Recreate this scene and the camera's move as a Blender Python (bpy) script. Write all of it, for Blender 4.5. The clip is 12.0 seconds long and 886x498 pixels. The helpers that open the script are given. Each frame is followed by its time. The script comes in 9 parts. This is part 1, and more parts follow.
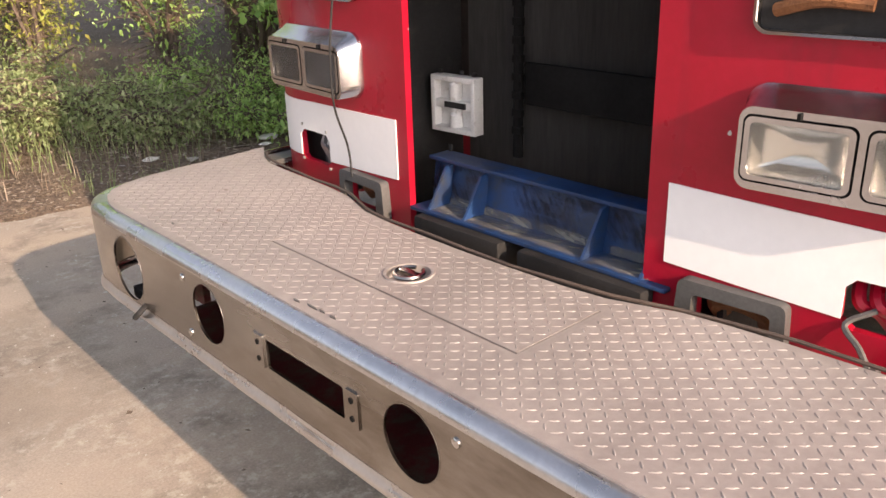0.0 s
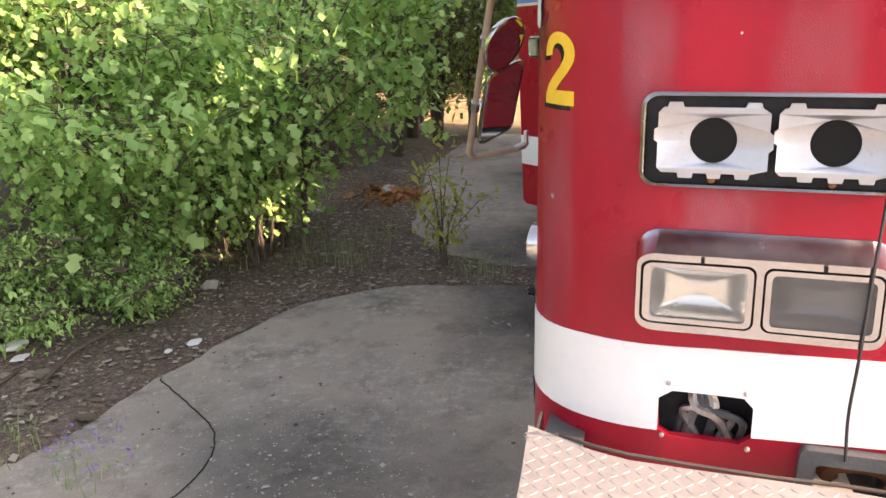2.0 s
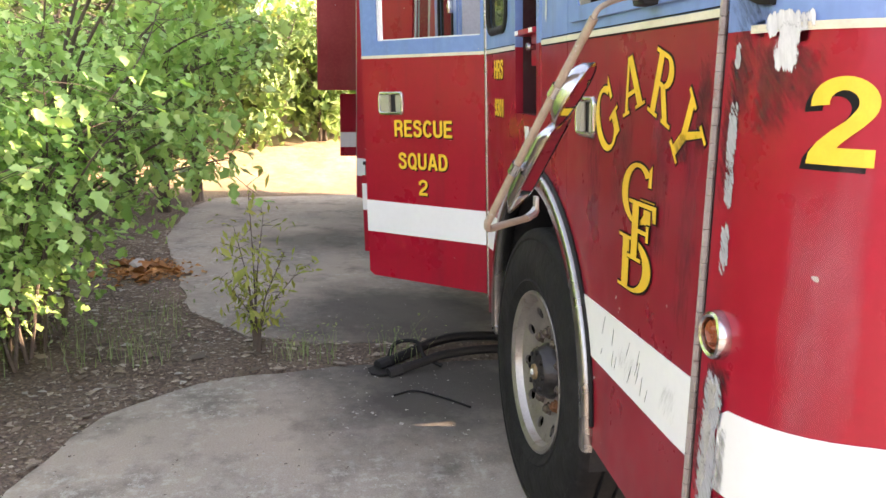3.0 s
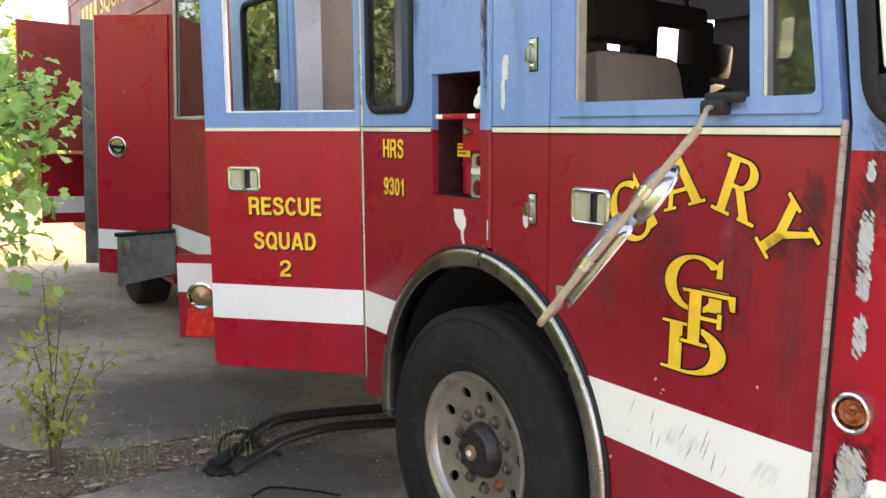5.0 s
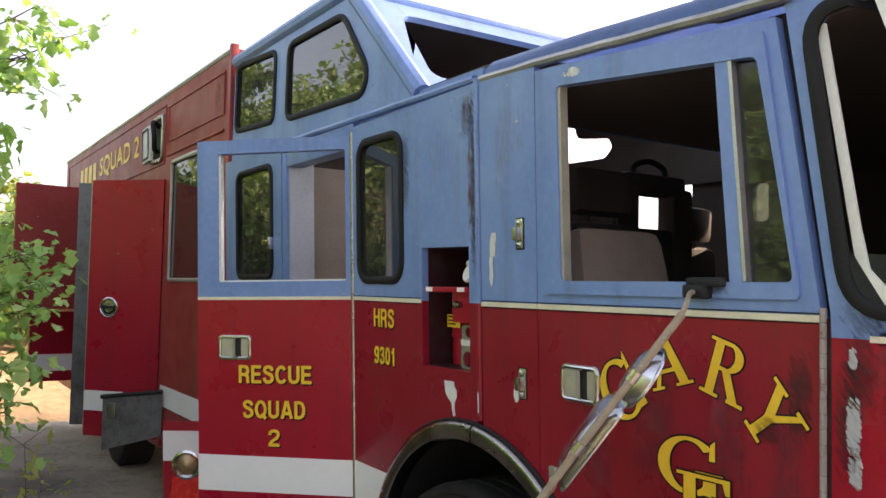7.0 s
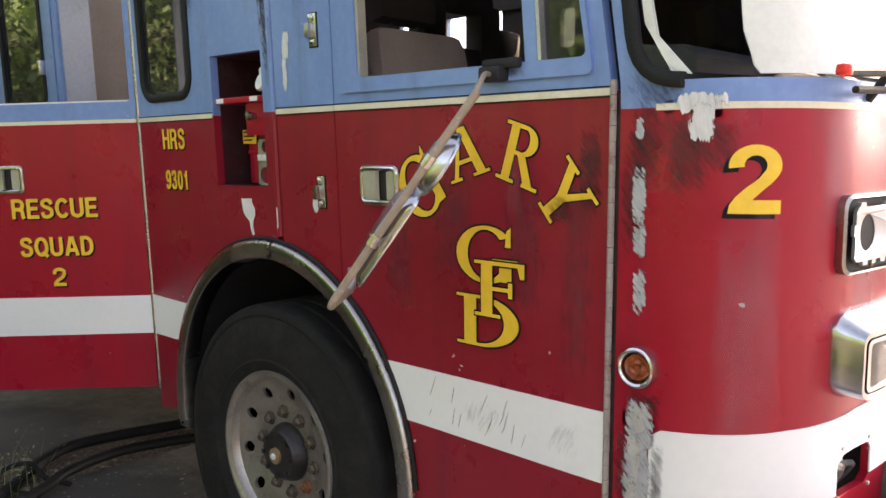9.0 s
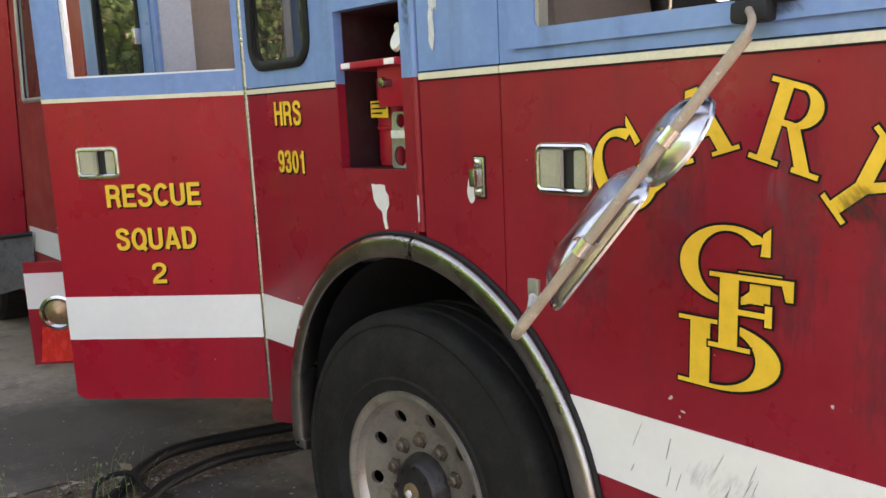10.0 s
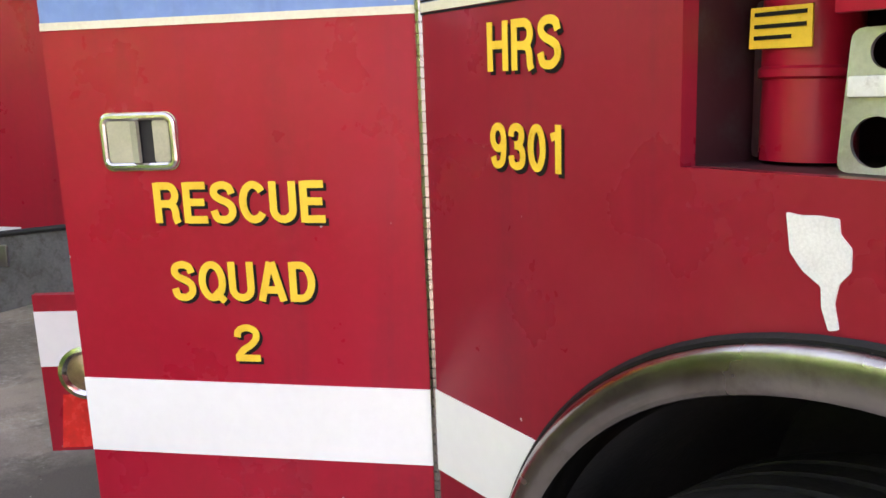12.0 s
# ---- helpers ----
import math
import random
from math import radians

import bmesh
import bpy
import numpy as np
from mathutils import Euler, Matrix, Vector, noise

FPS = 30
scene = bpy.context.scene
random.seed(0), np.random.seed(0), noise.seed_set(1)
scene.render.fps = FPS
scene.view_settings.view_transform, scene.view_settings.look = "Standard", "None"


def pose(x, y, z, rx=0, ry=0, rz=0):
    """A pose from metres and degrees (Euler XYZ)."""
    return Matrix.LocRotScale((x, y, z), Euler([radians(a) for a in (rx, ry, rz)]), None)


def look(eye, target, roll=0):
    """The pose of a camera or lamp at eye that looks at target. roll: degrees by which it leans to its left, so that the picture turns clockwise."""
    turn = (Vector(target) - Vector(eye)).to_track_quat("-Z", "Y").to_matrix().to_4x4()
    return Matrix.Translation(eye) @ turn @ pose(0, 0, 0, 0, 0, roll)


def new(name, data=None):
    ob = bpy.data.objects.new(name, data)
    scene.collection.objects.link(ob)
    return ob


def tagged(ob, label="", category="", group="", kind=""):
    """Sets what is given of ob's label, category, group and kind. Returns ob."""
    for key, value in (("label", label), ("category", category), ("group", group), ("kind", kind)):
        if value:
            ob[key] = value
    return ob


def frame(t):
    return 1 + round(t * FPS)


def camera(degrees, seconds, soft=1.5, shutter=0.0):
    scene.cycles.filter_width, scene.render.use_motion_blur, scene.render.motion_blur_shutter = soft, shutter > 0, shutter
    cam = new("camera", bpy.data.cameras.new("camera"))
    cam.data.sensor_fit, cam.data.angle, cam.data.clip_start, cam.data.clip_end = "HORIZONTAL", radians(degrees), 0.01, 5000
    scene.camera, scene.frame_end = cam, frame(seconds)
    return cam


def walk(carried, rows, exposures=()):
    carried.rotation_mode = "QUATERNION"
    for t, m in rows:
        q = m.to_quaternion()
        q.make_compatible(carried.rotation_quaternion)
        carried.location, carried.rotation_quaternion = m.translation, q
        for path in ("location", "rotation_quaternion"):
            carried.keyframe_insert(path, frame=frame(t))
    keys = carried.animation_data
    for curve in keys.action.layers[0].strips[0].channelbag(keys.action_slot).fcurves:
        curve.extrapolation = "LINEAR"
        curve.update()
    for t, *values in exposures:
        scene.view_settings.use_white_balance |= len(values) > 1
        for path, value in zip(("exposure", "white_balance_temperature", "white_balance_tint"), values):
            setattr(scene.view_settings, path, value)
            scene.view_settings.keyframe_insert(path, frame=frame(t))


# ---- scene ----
cam = camera(56.2, 12.0)
PATH = [
    (0, (-0.054, 0.034, 1.582), (1.189, 1.42, 0.851), -1.7),
    (0.5, (-0.268, 0.539, 1.615), (1.105, 1.741, 0.797), -2.4),
    (1, (-0.376, 1.125, 1.639), (1.142, 2.2, 0.903), -3.7),
    (1.5, (-0.312, 1.773, 1.685), (1.374, 2.648, 1.06), -2.9),
    (2, (-0.183, 2.344, 1.69), (1.679, 2.845, 1.159), -1.1),
    (2.5, (0.103, 2.867, 1.665), (2.053, 2.966, 1.228), -1.0),
    (2.8, (0.206, 3.163, 1.647), (2.162, 3.034, 1.248), -0.2),
    (3, (0.272, 3.372, 1.642), (2.214, 3.092, 1.251), 1.0),
    (3.2, (0.363, 3.541, 1.644), (2.282, 3.136, 1.251), 1.3),
    (4.8, (0.737, 4.332, 1.721), (2.406, 3.276, 1.4), 0.9),
    (5, (0.733, 4.34, 1.732), (2.404, 3.27, 1.48), 1.7),
    (5.5, (0.728, 4.355, 1.782), (2.406, 3.272, 1.675), 2.2),
    (6, (0.723, 4.366, 1.823), (2.408, 3.287, 1.82), 1.6),
    (6.5, (0.716, 4.372, 1.854), (2.403, 3.3, 1.934), 1.2),
    (7, (0.709, 4.362, 1.834), (2.382, 3.271, 1.93), 1.2),
    (7.5, (0.657, 4.309, 1.759), (2.223, 3.066, 1.734), 1.0),
    (7.7, (0.638, 4.293, 1.74), (2.142, 2.978, 1.649), 0.8),
    (9.3, (0.869, 4.145, 1.644), (2.271, 2.741, 1.398), -0.3),
    (9.5, (0.995, 4.087, 1.65), (2.429, 2.717, 1.391), -0.4),
    (10, (1.339, 4.011, 1.648), (2.866, 2.752, 1.361), -0.8),
    (10.5, (1.728, 3.956, 1.646), (3.262, 2.712, 1.329), -1.4),
    (11, (2.06, 3.759, 1.616), (3.621, 2.555, 1.276), -1.1),
    (11.5, (2.393, 3.592, 1.631), (3.995, 2.445, 1.288), -0.5),
    (12, (2.786, 3.497, 1.62), (4.401, 2.371, 1.267), -0.2),
]
EXPOSURES = [(0.0, 0.9), (1.0, 1.45), (2.0, 1.82), (3.0, 2.6), (5.0, 2.65), (6.5, 1.90), (7.0, 1.68), (7.7, 1.80), (9.5, 2.08), (10.5, 2.60), (11.5, 2.80), (12.0, 2.95)]
walk(cam, [(t, look(eye, target, roll)) for t, eye, target, roll in PATH], [(t, stops, 6500, 18 + 4 * max(0, t - 10.5)) for t, stops in EXPOSURES])

# ---- world, sun, exposure ----
SUN_DIR = Vector((-0.26, -2.42, 1.0)).normalized()      # towards the sun
world = bpy.data.worlds.new("sky")
scene.world = world
world.use_nodes = True
wn = world.node_tree.nodes
sky = wn.new("ShaderNodeTexSky")
sky.sky_type = "NISHITA"
sky.sun_disc = False
sky.sun_elevation = math.asin(SUN_DIR.z)
sky.sun_rotation = math.atan2(SUN_DIR.x, SUN_DIR.y)
sky.air_density, sky.dust_density, sky.ozone_density = 1.0, 3.0, 1.0
wn["Background"].inputs[1].default_value = 0.15
haze = wn.new("ShaderNodeHueSaturation")                 # a hazy, whitish sky
haze.inputs["Saturation"].default_value = 0.45
world.node_tree.links.new(sky.outputs[0], haze.inputs["Color"])
world.node_tree.links.new(haze.outputs[0], wn["Background"].inputs[0])
sun = new("sun", bpy.data.lights.new("sun", "SUN"))
sun.data.energy, sun.data.angle, sun.data.color = 4.5, radians(0.6), (1.0, 0.75, 0.50)
sun.matrix_world = look((0, 0, 20), Vector((0, 0, 20)) - SUN_DIR)

# ---- materials ----
def nodes_of(name):
    m = bpy.data.materials.new(name)
    m.use_nodes = True
    nt = m.node_tree
    return m, nt, nt.nodes["Principled BSDF"]


def add(nt, kind, **values):
    n = nt.nodes.new(kind)
    for key, value in values.items():
        n.inputs[key].default_value = value
    return n


def ramp(nt, fac, stops):
    r = nt.nodes.new("ShaderNodeValToRGB")
    e = r.color_ramp.elements
    while len(e) < len(stops):
        e.new(0.5)
    for el, (p, c) in zip(e, stops):
        el.position, el.color = p, (*c, 1) if len(c) == 3 else c
    nt.links.new(fac, r.inputs[0])
    return r.outputs[0]


def noise_of(nt, scale, detail=4.0, stretch=(1, 1, 1), rough=0.6, distort=0.0):
    tc = nt.nodes.new("ShaderNodeTexCoord")
    mp = nt.nodes.new("ShaderNodeMapping")
    mp.inputs["Scale"].default_value = stretch
    nt.links.new(tc.outputs["Object"], mp.inputs[0])
    n = add(nt, "ShaderNodeTexNoise", Scale=scale, Detail=detail, Roughness=rough, Distortion=distort)
    nt.links.new(mp.outputs[0], n.inputs["Vector"])
    return n.outputs["Fac"]


def blend(nt, fac, a, b, mode="MIX"):
    m = nt.nodes.new("ShaderNodeMix")
    m.data_type, m.blend_type = "RGBA", mode
    for sock, v in ((m.inputs[0], fac), (m.inputs[6], a), (m.inputs[7], b)):
        if isinstance(v, (int, float)):
            sock.default_value = v
        elif isinstance(v, tuple):
            sock.default_value = (*v, 1)
        else:
            nt.links.new(v, sock)
    return m.outputs[2]


def bump_of(nt, bsdf, height, strength, dist=0.01):
    b = add(nt, "ShaderNodeBump", Strength=strength, Distance=dist)
    nt.links.new(height, b.inputs["Height"])
    nt.links.new(b.outputs[0], bsdf.inputs["Normal"])


def shade(c, k):
    return tuple(min(1.0, v * k) for v in c)


def mat(name, base, rough=0.5, metal=0.0, var=0.2, scale=6.0, bump=0.0, bscale=80.0, coat=0.0, fine=0.1, dirt=None, dirt_at=(0.55, 0.75),
        stretch=(1, 1, 1), rvar=0.12, spec=0.5):
    """A surface with variation at two scales, and a second colour of dirt or wear in patches."""
    m, nt, b = nodes_of(name)
    big = noise_of(nt, scale, 5, stretch)
    small = noise_of(nt, scale * 14, 3, stretch)
    col = ramp(nt, big, [(0.3, shade(base, 1 - var)), (0.7, shade(base, 1 + var))])
    if fine:
        col = blend(nt, fine, col, ramp(nt, small, [(0.35, shade(base, 0.5)), (0.65, shade(base, 1.5))]))
    if dirt:
        mask = ramp(nt, noise_of(nt, scale * 2.3, 7, stretch, 0.7), [(dirt_at[0], (0, 0, 0)), (dirt_at[1], (1, 1, 1))])
        col = blend(nt, mask, col, dirt)
    nt.links.new(col, b.inputs["Base Color"])
    nt.links.new(ramp(nt, big, [(0.25, (max(0.02, rough - rvar),) * 3), (0.75, (min(1, rough + rvar),) * 3)]), b.inputs["Roughness"])
    b.inputs["Metallic"].default_value = metal
    b.inputs["Specular IOR Level"].default_value = spec
    b.inputs["Coat Weight"].default_value = coat
    b.inputs["Coat Roughness"].default_value = 0.08
    if bump:
        bump_of(nt, b, noise_of(nt, bscale, 4), bump)
    return m


def paint(name, base, faded, streak, rough=0.32):
    """Old coach paint: chalky fading, fine vertical run-off streaks, small chips."""
    m, nt, b = nodes_of(name)
    big = noise_of(nt, 1.6, 4)
    col = ramp(nt, big, [(0.35, base), (0.75, faded)])
    runs = ramp(nt, noise_of(nt, 9, 5, (1, 1, 0.06), 0.65), [(0.5, (0, 0, 0)), (0.78, (1, 1, 1))])
    col = blend(nt, blend(nt, 0.65, (0, 0, 0), runs), col, streak)
    dust = ramp(nt, noise_of(nt, 40, 6), [(0.45, (0, 0, 0)), (0.85, (0.5, 0.5, 0.5))])
    col = blend(nt, dust, col, shade(faded, 1.15))
    chips = ramp(nt, noise_of(nt, 22, 2), [(0.765, (0, 0, 0)), (0.775, (1, 1, 1))])
    col = blend(nt, chips, col, (0.55, 0.53, 0.5))
    nt.links.new(col, b.inputs["Base Color"])
    nt.links.new(ramp(nt, noise_of(nt, 5, 5), [(0.3, (rough - 0.1,) * 3), (0.7, (rough + 0.14,) * 3)]), b.inputs["Roughness"])
    b.inputs["Coat Weight"].default_value = 0.15
    b.inputs["Specular IOR Level"].default_value = 0.33
    b.inputs["Coat Roughness"].default_value = 0.12
    bump_of(nt, b, noise_of(nt, 3.5, 2), 0.12, 0.02)
    return m


RED = paint("red_paint", (0.318, 0.0046, 0.0190), (0.370, 0.0086, 0.030), (0.180, 0.012, 0.027))
RED_DOOR = paint("weathered_door_red", (0.235, 0.0085, 0.0185), (0.285, 0.0140, 0.031), (0.150, 0.014, 0.028))
# locker red with the recess's shade put into the colour
SHADED_RED = mat("shade_darkened_red", (0.034, 0.0055, 0.008), 0.6, var=0.3, scale=6, dirt=(0.05, 0.04, 0.04), dirt_at=(0.5, 0.8))
RED_SIDE = RED
RED_BODY = paint("weathered_red_paint", (0.25, 0.022, 0.022), (0.34, 0.055, 0.050), (0.16, 0.040, 0.030), 0.5)
BLUE = paint("blue_paint", (0.150, 0.245, 0.52), (0.215, 0.325, 0.58), (0.115, 0.155, 0.27), 0.36)
WHITE = mat("white_stripe", (0.84, 0.84, 0.84), 0.4, var=0.03, scale=3, fine=0.03, dirt=(0.55, 0.53, 0.48), dirt_at=(0.66, 0.85))
CREAM = mat("cream_pinstripe", (0.72, 0.66, 0.50), 0.45, var=0.1, scale=10)
YELLOW = mat("yellow_lettering", (0.85, 0.55, 0.04), 0.35, var=0.1, scale=20, fine=0.05)
BLACK = mat("black_paint", (0.010, 0.010, 0.010), 0.6, var=0.2, spec=0.15)
RUBBER = mat("black_rubber", (0.010, 0.0097, 0.0095), 0.65, var=0.3, scale=10, fine=0.2, bump=0.2, dirt=(0.028, 0.025, 0.022), dirt_at=(0.6, 0.9), spec=0.3)
TYRE = mat("tyre_rubber", (0.0135, 0.0128, 0.0126), 0.78, var=0.4, scale=5, fine=0.25, bump=0.5, bscale=26, dirt=(0.032, 0.030, 0.029), dirt_at=(0.48, 0.80), spec=0.25)
CHROME = mat("dull_chrome", (0.60, 0.595, 0.59), 0.16, 1.0, var=0.12, scale=9, dirt=(0.30, 0.24, 0.18), dirt_at=(0.68, 0.95))
STEEL = mat("brushed_stainless", (0.40, 0.383, 0.365), 0.27, 1.0, var=0.22, scale=2.2, fine=0.12, stretch=(1, 0.3, 1), dirt=(0.15, 0.125, 0.10), dirt_at=(0.50, 0.80), rvar=0.16)
LIP = mat("polished_lip", (0.60, 0.60, 0.61), 0.28, 1.0, var=0.1, scale=6, fine=0.08, dirt=(0.36, 0.31, 0.27), dirt_at=(0.62, 0.85))
ALU = mat("dull_aluminium", (0.52, 0.51, 0.49), 0.5, 0.85, var=0.15, scale=7, fine=0.15, bump=0.1, dirt=(0.32, 0.27, 0.22), dirt_at=(0.55, 0.8))
TREAD = mat("dusty_tread_plate", (0.33, 0.300, 0.288), 0.55, 0.25, var=0.14, scale=3, fine=0.14, bump=0.06, dirt=(0.42, 0.24, 0.10), dirt_at=(0.70, 0.82))
DARK = mat("dark_metal", (0.022, 0.022, 0.023), 0.65, 0.1, var=0.4, scale=6, fine=0.2, bump=0.2, dirt=(0.055, 0.049, 0.043), dirt_at=(0.55, 0.85), spec=0.3)
FRAMEBLUE = mat("dusty_blue_frame_paint", (0.010, 0.039, 0.125), 0.5, var=0.5, scale=4, dirt=(0.036, 0.038, 0.042), dirt_at=(0.50, 0.72))
CHANNEL = mat("grimy_red_channel", (0.11, 0.016, 0.018), 0.7, var=0.4, scale=8, fine=0.2, dirt=(0.10, 0.075, 0.05), dirt_at=(0.45, 0.62))
PAINTED_HINGE = mat("worn_pale_hinge_paint", (0.30, 0.265, 0.24), 0.5, var=0.2, scale=9, fine=0.15, dirt=(0.17, 0.05, 0.05), dirt_at=(0.55, 0.7))
BRASS = mat("tarnished_brass", (0.42, 0.30, 0.17), 0.35, 0.7, var=0.3, scale=40, fine=0.2)
WHEELM = mat("dull_wheel_metal", (0.42, 0.385, 0.345), 0.36, 0.80, var=0.2, scale=7, fine=0.12, bump=0.05, dirt=(0.16, 0.11, 0.07), dirt_at=(0.55, 0.8))
SOOTY = mat("sooty_black_metal", (0.014, 0.014, 0.014), 0.9, var=0.3, scale=6, fine=0.2, spec=0.04)
GREYPLASTIC = mat("grey_plastic", (0.085, 0.085, 0.085), 0.55, var=0.2, scale=9, fine=0.2, bump=0.15)
BEAD = mat("perished_brown_rubber", (0.075, 0.055, 0.045), 0.7, var=0.3, scale=12, fine=0.2)
DULLALU = mat("dirty_dark_aluminium", (0.17, 0.17, 0.175), 0.55, 0.5, var=0.3, scale=5, fine=0.2, bump=0.1, dirt=(0.07, 0.06, 0.05), dirt_at=(0.5, 0.75))
RUST = mat("rusty_metal", (0.20, 0.085, 0.035), 0.8, 0.2, var=0.4, scale=20, fine=0.3, bump=0.4)
WHITEPLASTIC = mat("white_plastic", (0.72, 0.72, 0.70), 0.45, var=0.06, scale=12, dirt=(0.35, 0.33, 0.30), dirt_at=(0.58, 0.78))
HANDLE = mat("worn_tan_handle", (0.46, 0.435, 0.34), 0.4, 0.3, var=0.15, scale=12, fine=0.12)
BARE = mat("bare_scraped_metal", (0.55, 0.54, 0.52), 0.5, 0.4, var=0.25, scale=22, fine=0.3, bump=0.3, dirt=(0.15, 0.14, 0.14), dirt_at=(0.55, 0.66))
SEAT = mat("brown_vinyl_seat", (0.38, 0.29, 0.225), 0.6, var=0.12, scale=8, fine=0.1, bump=0.1)
RECESS = mat("dark_handle_recess", (0.03, 0.03, 0.028), 0.6, var=0.2, spec=0.2)
INTERIOR = mat("dark_cab_lining", (0.072, 0.060, 0.052), 0.8, var=0.3, scale=5)
BEIGE = mat("beige_interior_panel", (0.33, 0.265, 0.205), 0.7, var=0.15, scale=4, fine=0.1)
AMBER = mat("amber_plastic", (0.30, 0.075, 0.02), 0.35, var=0.35, scale=60, fine=0.3)
REDLENS = mat("red_reflector", (0.75, 0.03, 0.02), 0.25, var=0.2, scale=30)
PRIMER = mat("peeled_filler", (0.68, 0.68, 0.66), 0.7, var=0.1, scale=20, fine=0.15)
PLATE = mat("weathered_film", (0.74, 0.75, 0.68), 0.45, var=0.1, scale=5, fine=0.08)


def glass(name, tint, rough=0.03, see=0.55):
    """A pane: a mirror-like gloss over a tinted clear sheet."""
    m, nt, b = nodes_of(name)
    b.inputs["Base Color"].default_value = (*tint, 1)
    b.inputs["Roughness"].default_value = rough
    b.inputs["Transmission Weight"].default_value = see
    b.inputs["IOR"].default_value = 1.5
    nt.links.new(ramp(nt, noise_of(nt, 6, 5), [(0.4, (rough,) * 3), (0.8, (rough + 0.12,) * 3)]), b.inputs["Roughness"])
    return m


def pane(name, tint, ior, rough=0.02, dust=0.0, dust_col=(0.4, 0.39, 0.36)):
    """A thin sheet of glass: clear tint, mirror gloss by the angle, and a film of dust."""
    m, nt, b = nodes_of(name)
    out = nt.nodes["Material Output"]
    clear, gloss = nt.nodes.new("ShaderNodeBsdfTransparent"), nt.nodes.new("ShaderNodeBsdfGlossy")
    clear.inputs[0].default_value = (*tint, 1)
    gloss.inputs["Roughness"].default_value = rough
    fr = add(nt, "ShaderNodeFresnel", IOR=ior)
    mx = nt.nodes.new("ShaderNodeMixShader")
    nt.links.new(fr.outputs[0], mx.inputs[0])
    nt.links.new(clear.outputs[0], mx.inputs[1])
    nt.links.new(gloss.outputs[0], mx.inputs[2])
    film = nt.nodes.new("ShaderNodeMixShader")
    b.inputs["Base Color"].default_value = (*dust_col, 1)
    b.inputs["Roughness"].default_value = 0.6
    nt.links.new(ramp(nt, noise_of(nt, 7, 6), [(0.3, (dust * 0.5,) * 3), (0.75, (min(1, dust * 1.6),) * 3)]), film.inputs[0])
    nt.links.new(mx.outputs[0], film.inputs[1])
    nt.links.new(b.outputs[0], film.inputs[2])
    nt.links.new(film.outputs[0], out.inputs[0])
    return m


GLASS = pane("tinted_window_glass", (0.16, 0.19, 0.17), 2.3, 0.015, 0.05)
QUARTER = pane("dark_quarter_glass", (0.22, 0.22, 0.18), 1.45, 0.02, 0.06)
LENS = pane("headlamp_glass", (0.95, 0.95, 0.93), 1.45, 0.04, 0.03, (0.70, 0.69, 0.66))
BEZEL = mat("weathered_chrome_bezel", (0.55, 0.55, 0.57), 0.20, 1.0, var=0.15, scale=7, fine=0.1, dirt=(0.33, 0.30, 0.28), dirt_at=(0.62, 0.88))
RADIATOR = mat("dusty_black_fins", (0.105, 0.102, 0.10), 0.7, var=0.4, scale=5, fine=0.2, stretch=(1, 1, 0.15), spec=0.25)
SILVER = mat("silvered_reflector", (0.95, 0.95, 0.95), 0.20, 0.80, var=0.05, scale=14, fine=0.04, dirt=(0.55, 0.47, 0.33), dirt_at=(0.68, 0.9))
BUCKET = mat("silvery_lamp_bucket", (0.50, 0.51, 0.535), 0.36, 0.8, var=0.06, scale=9, fine=0.05, dirt=(0.34, 0.27, 0.2), dirt_at=(0.66, 0.82))
JAMB = mat("grey_jamb_lining", (0.40, 0.42, 0.45), 0.6, var=0.12, scale=5, fine=0.1, dirt=(0.24, 0.22, 0.2), dirt_at=(0.6, 0.85))
NUTS = mat("brown_wheel_nuts", (0.135, 0.105, 0.085), 0.45, 0.6, var=0.35, scale=30, fine=0.2)
GREASE = mat("greasy_grey_hub", (0.042, 0.038, 0.037), 0.36, 0.5, var=0.3, scale=14, fine=0.2, bump=0.2)
TANPIPE = mat("tan_coated_tube", (0.36, 0.295, 0.22), 0.55, 0.1, var=0.2, scale=16, fine=0.15, dirt=(0.55, 0.52, 0.48), dirt_at=(0.6, 0.75))
mirror_m, mirror_nt, mirror_b = nodes_of("mirror_glass")
mirror_b.inputs["Base Color"].default_value = (0.75, 0.76, 0.75, 1)
mirror_b.inputs["Metallic"].default_value, mirror_b.inputs["Roughness"].default_value = 1.0, 0.04


POT = (2.71, 4.04, 0.02, 0.75)                          # a small broken, oily pit in the slab


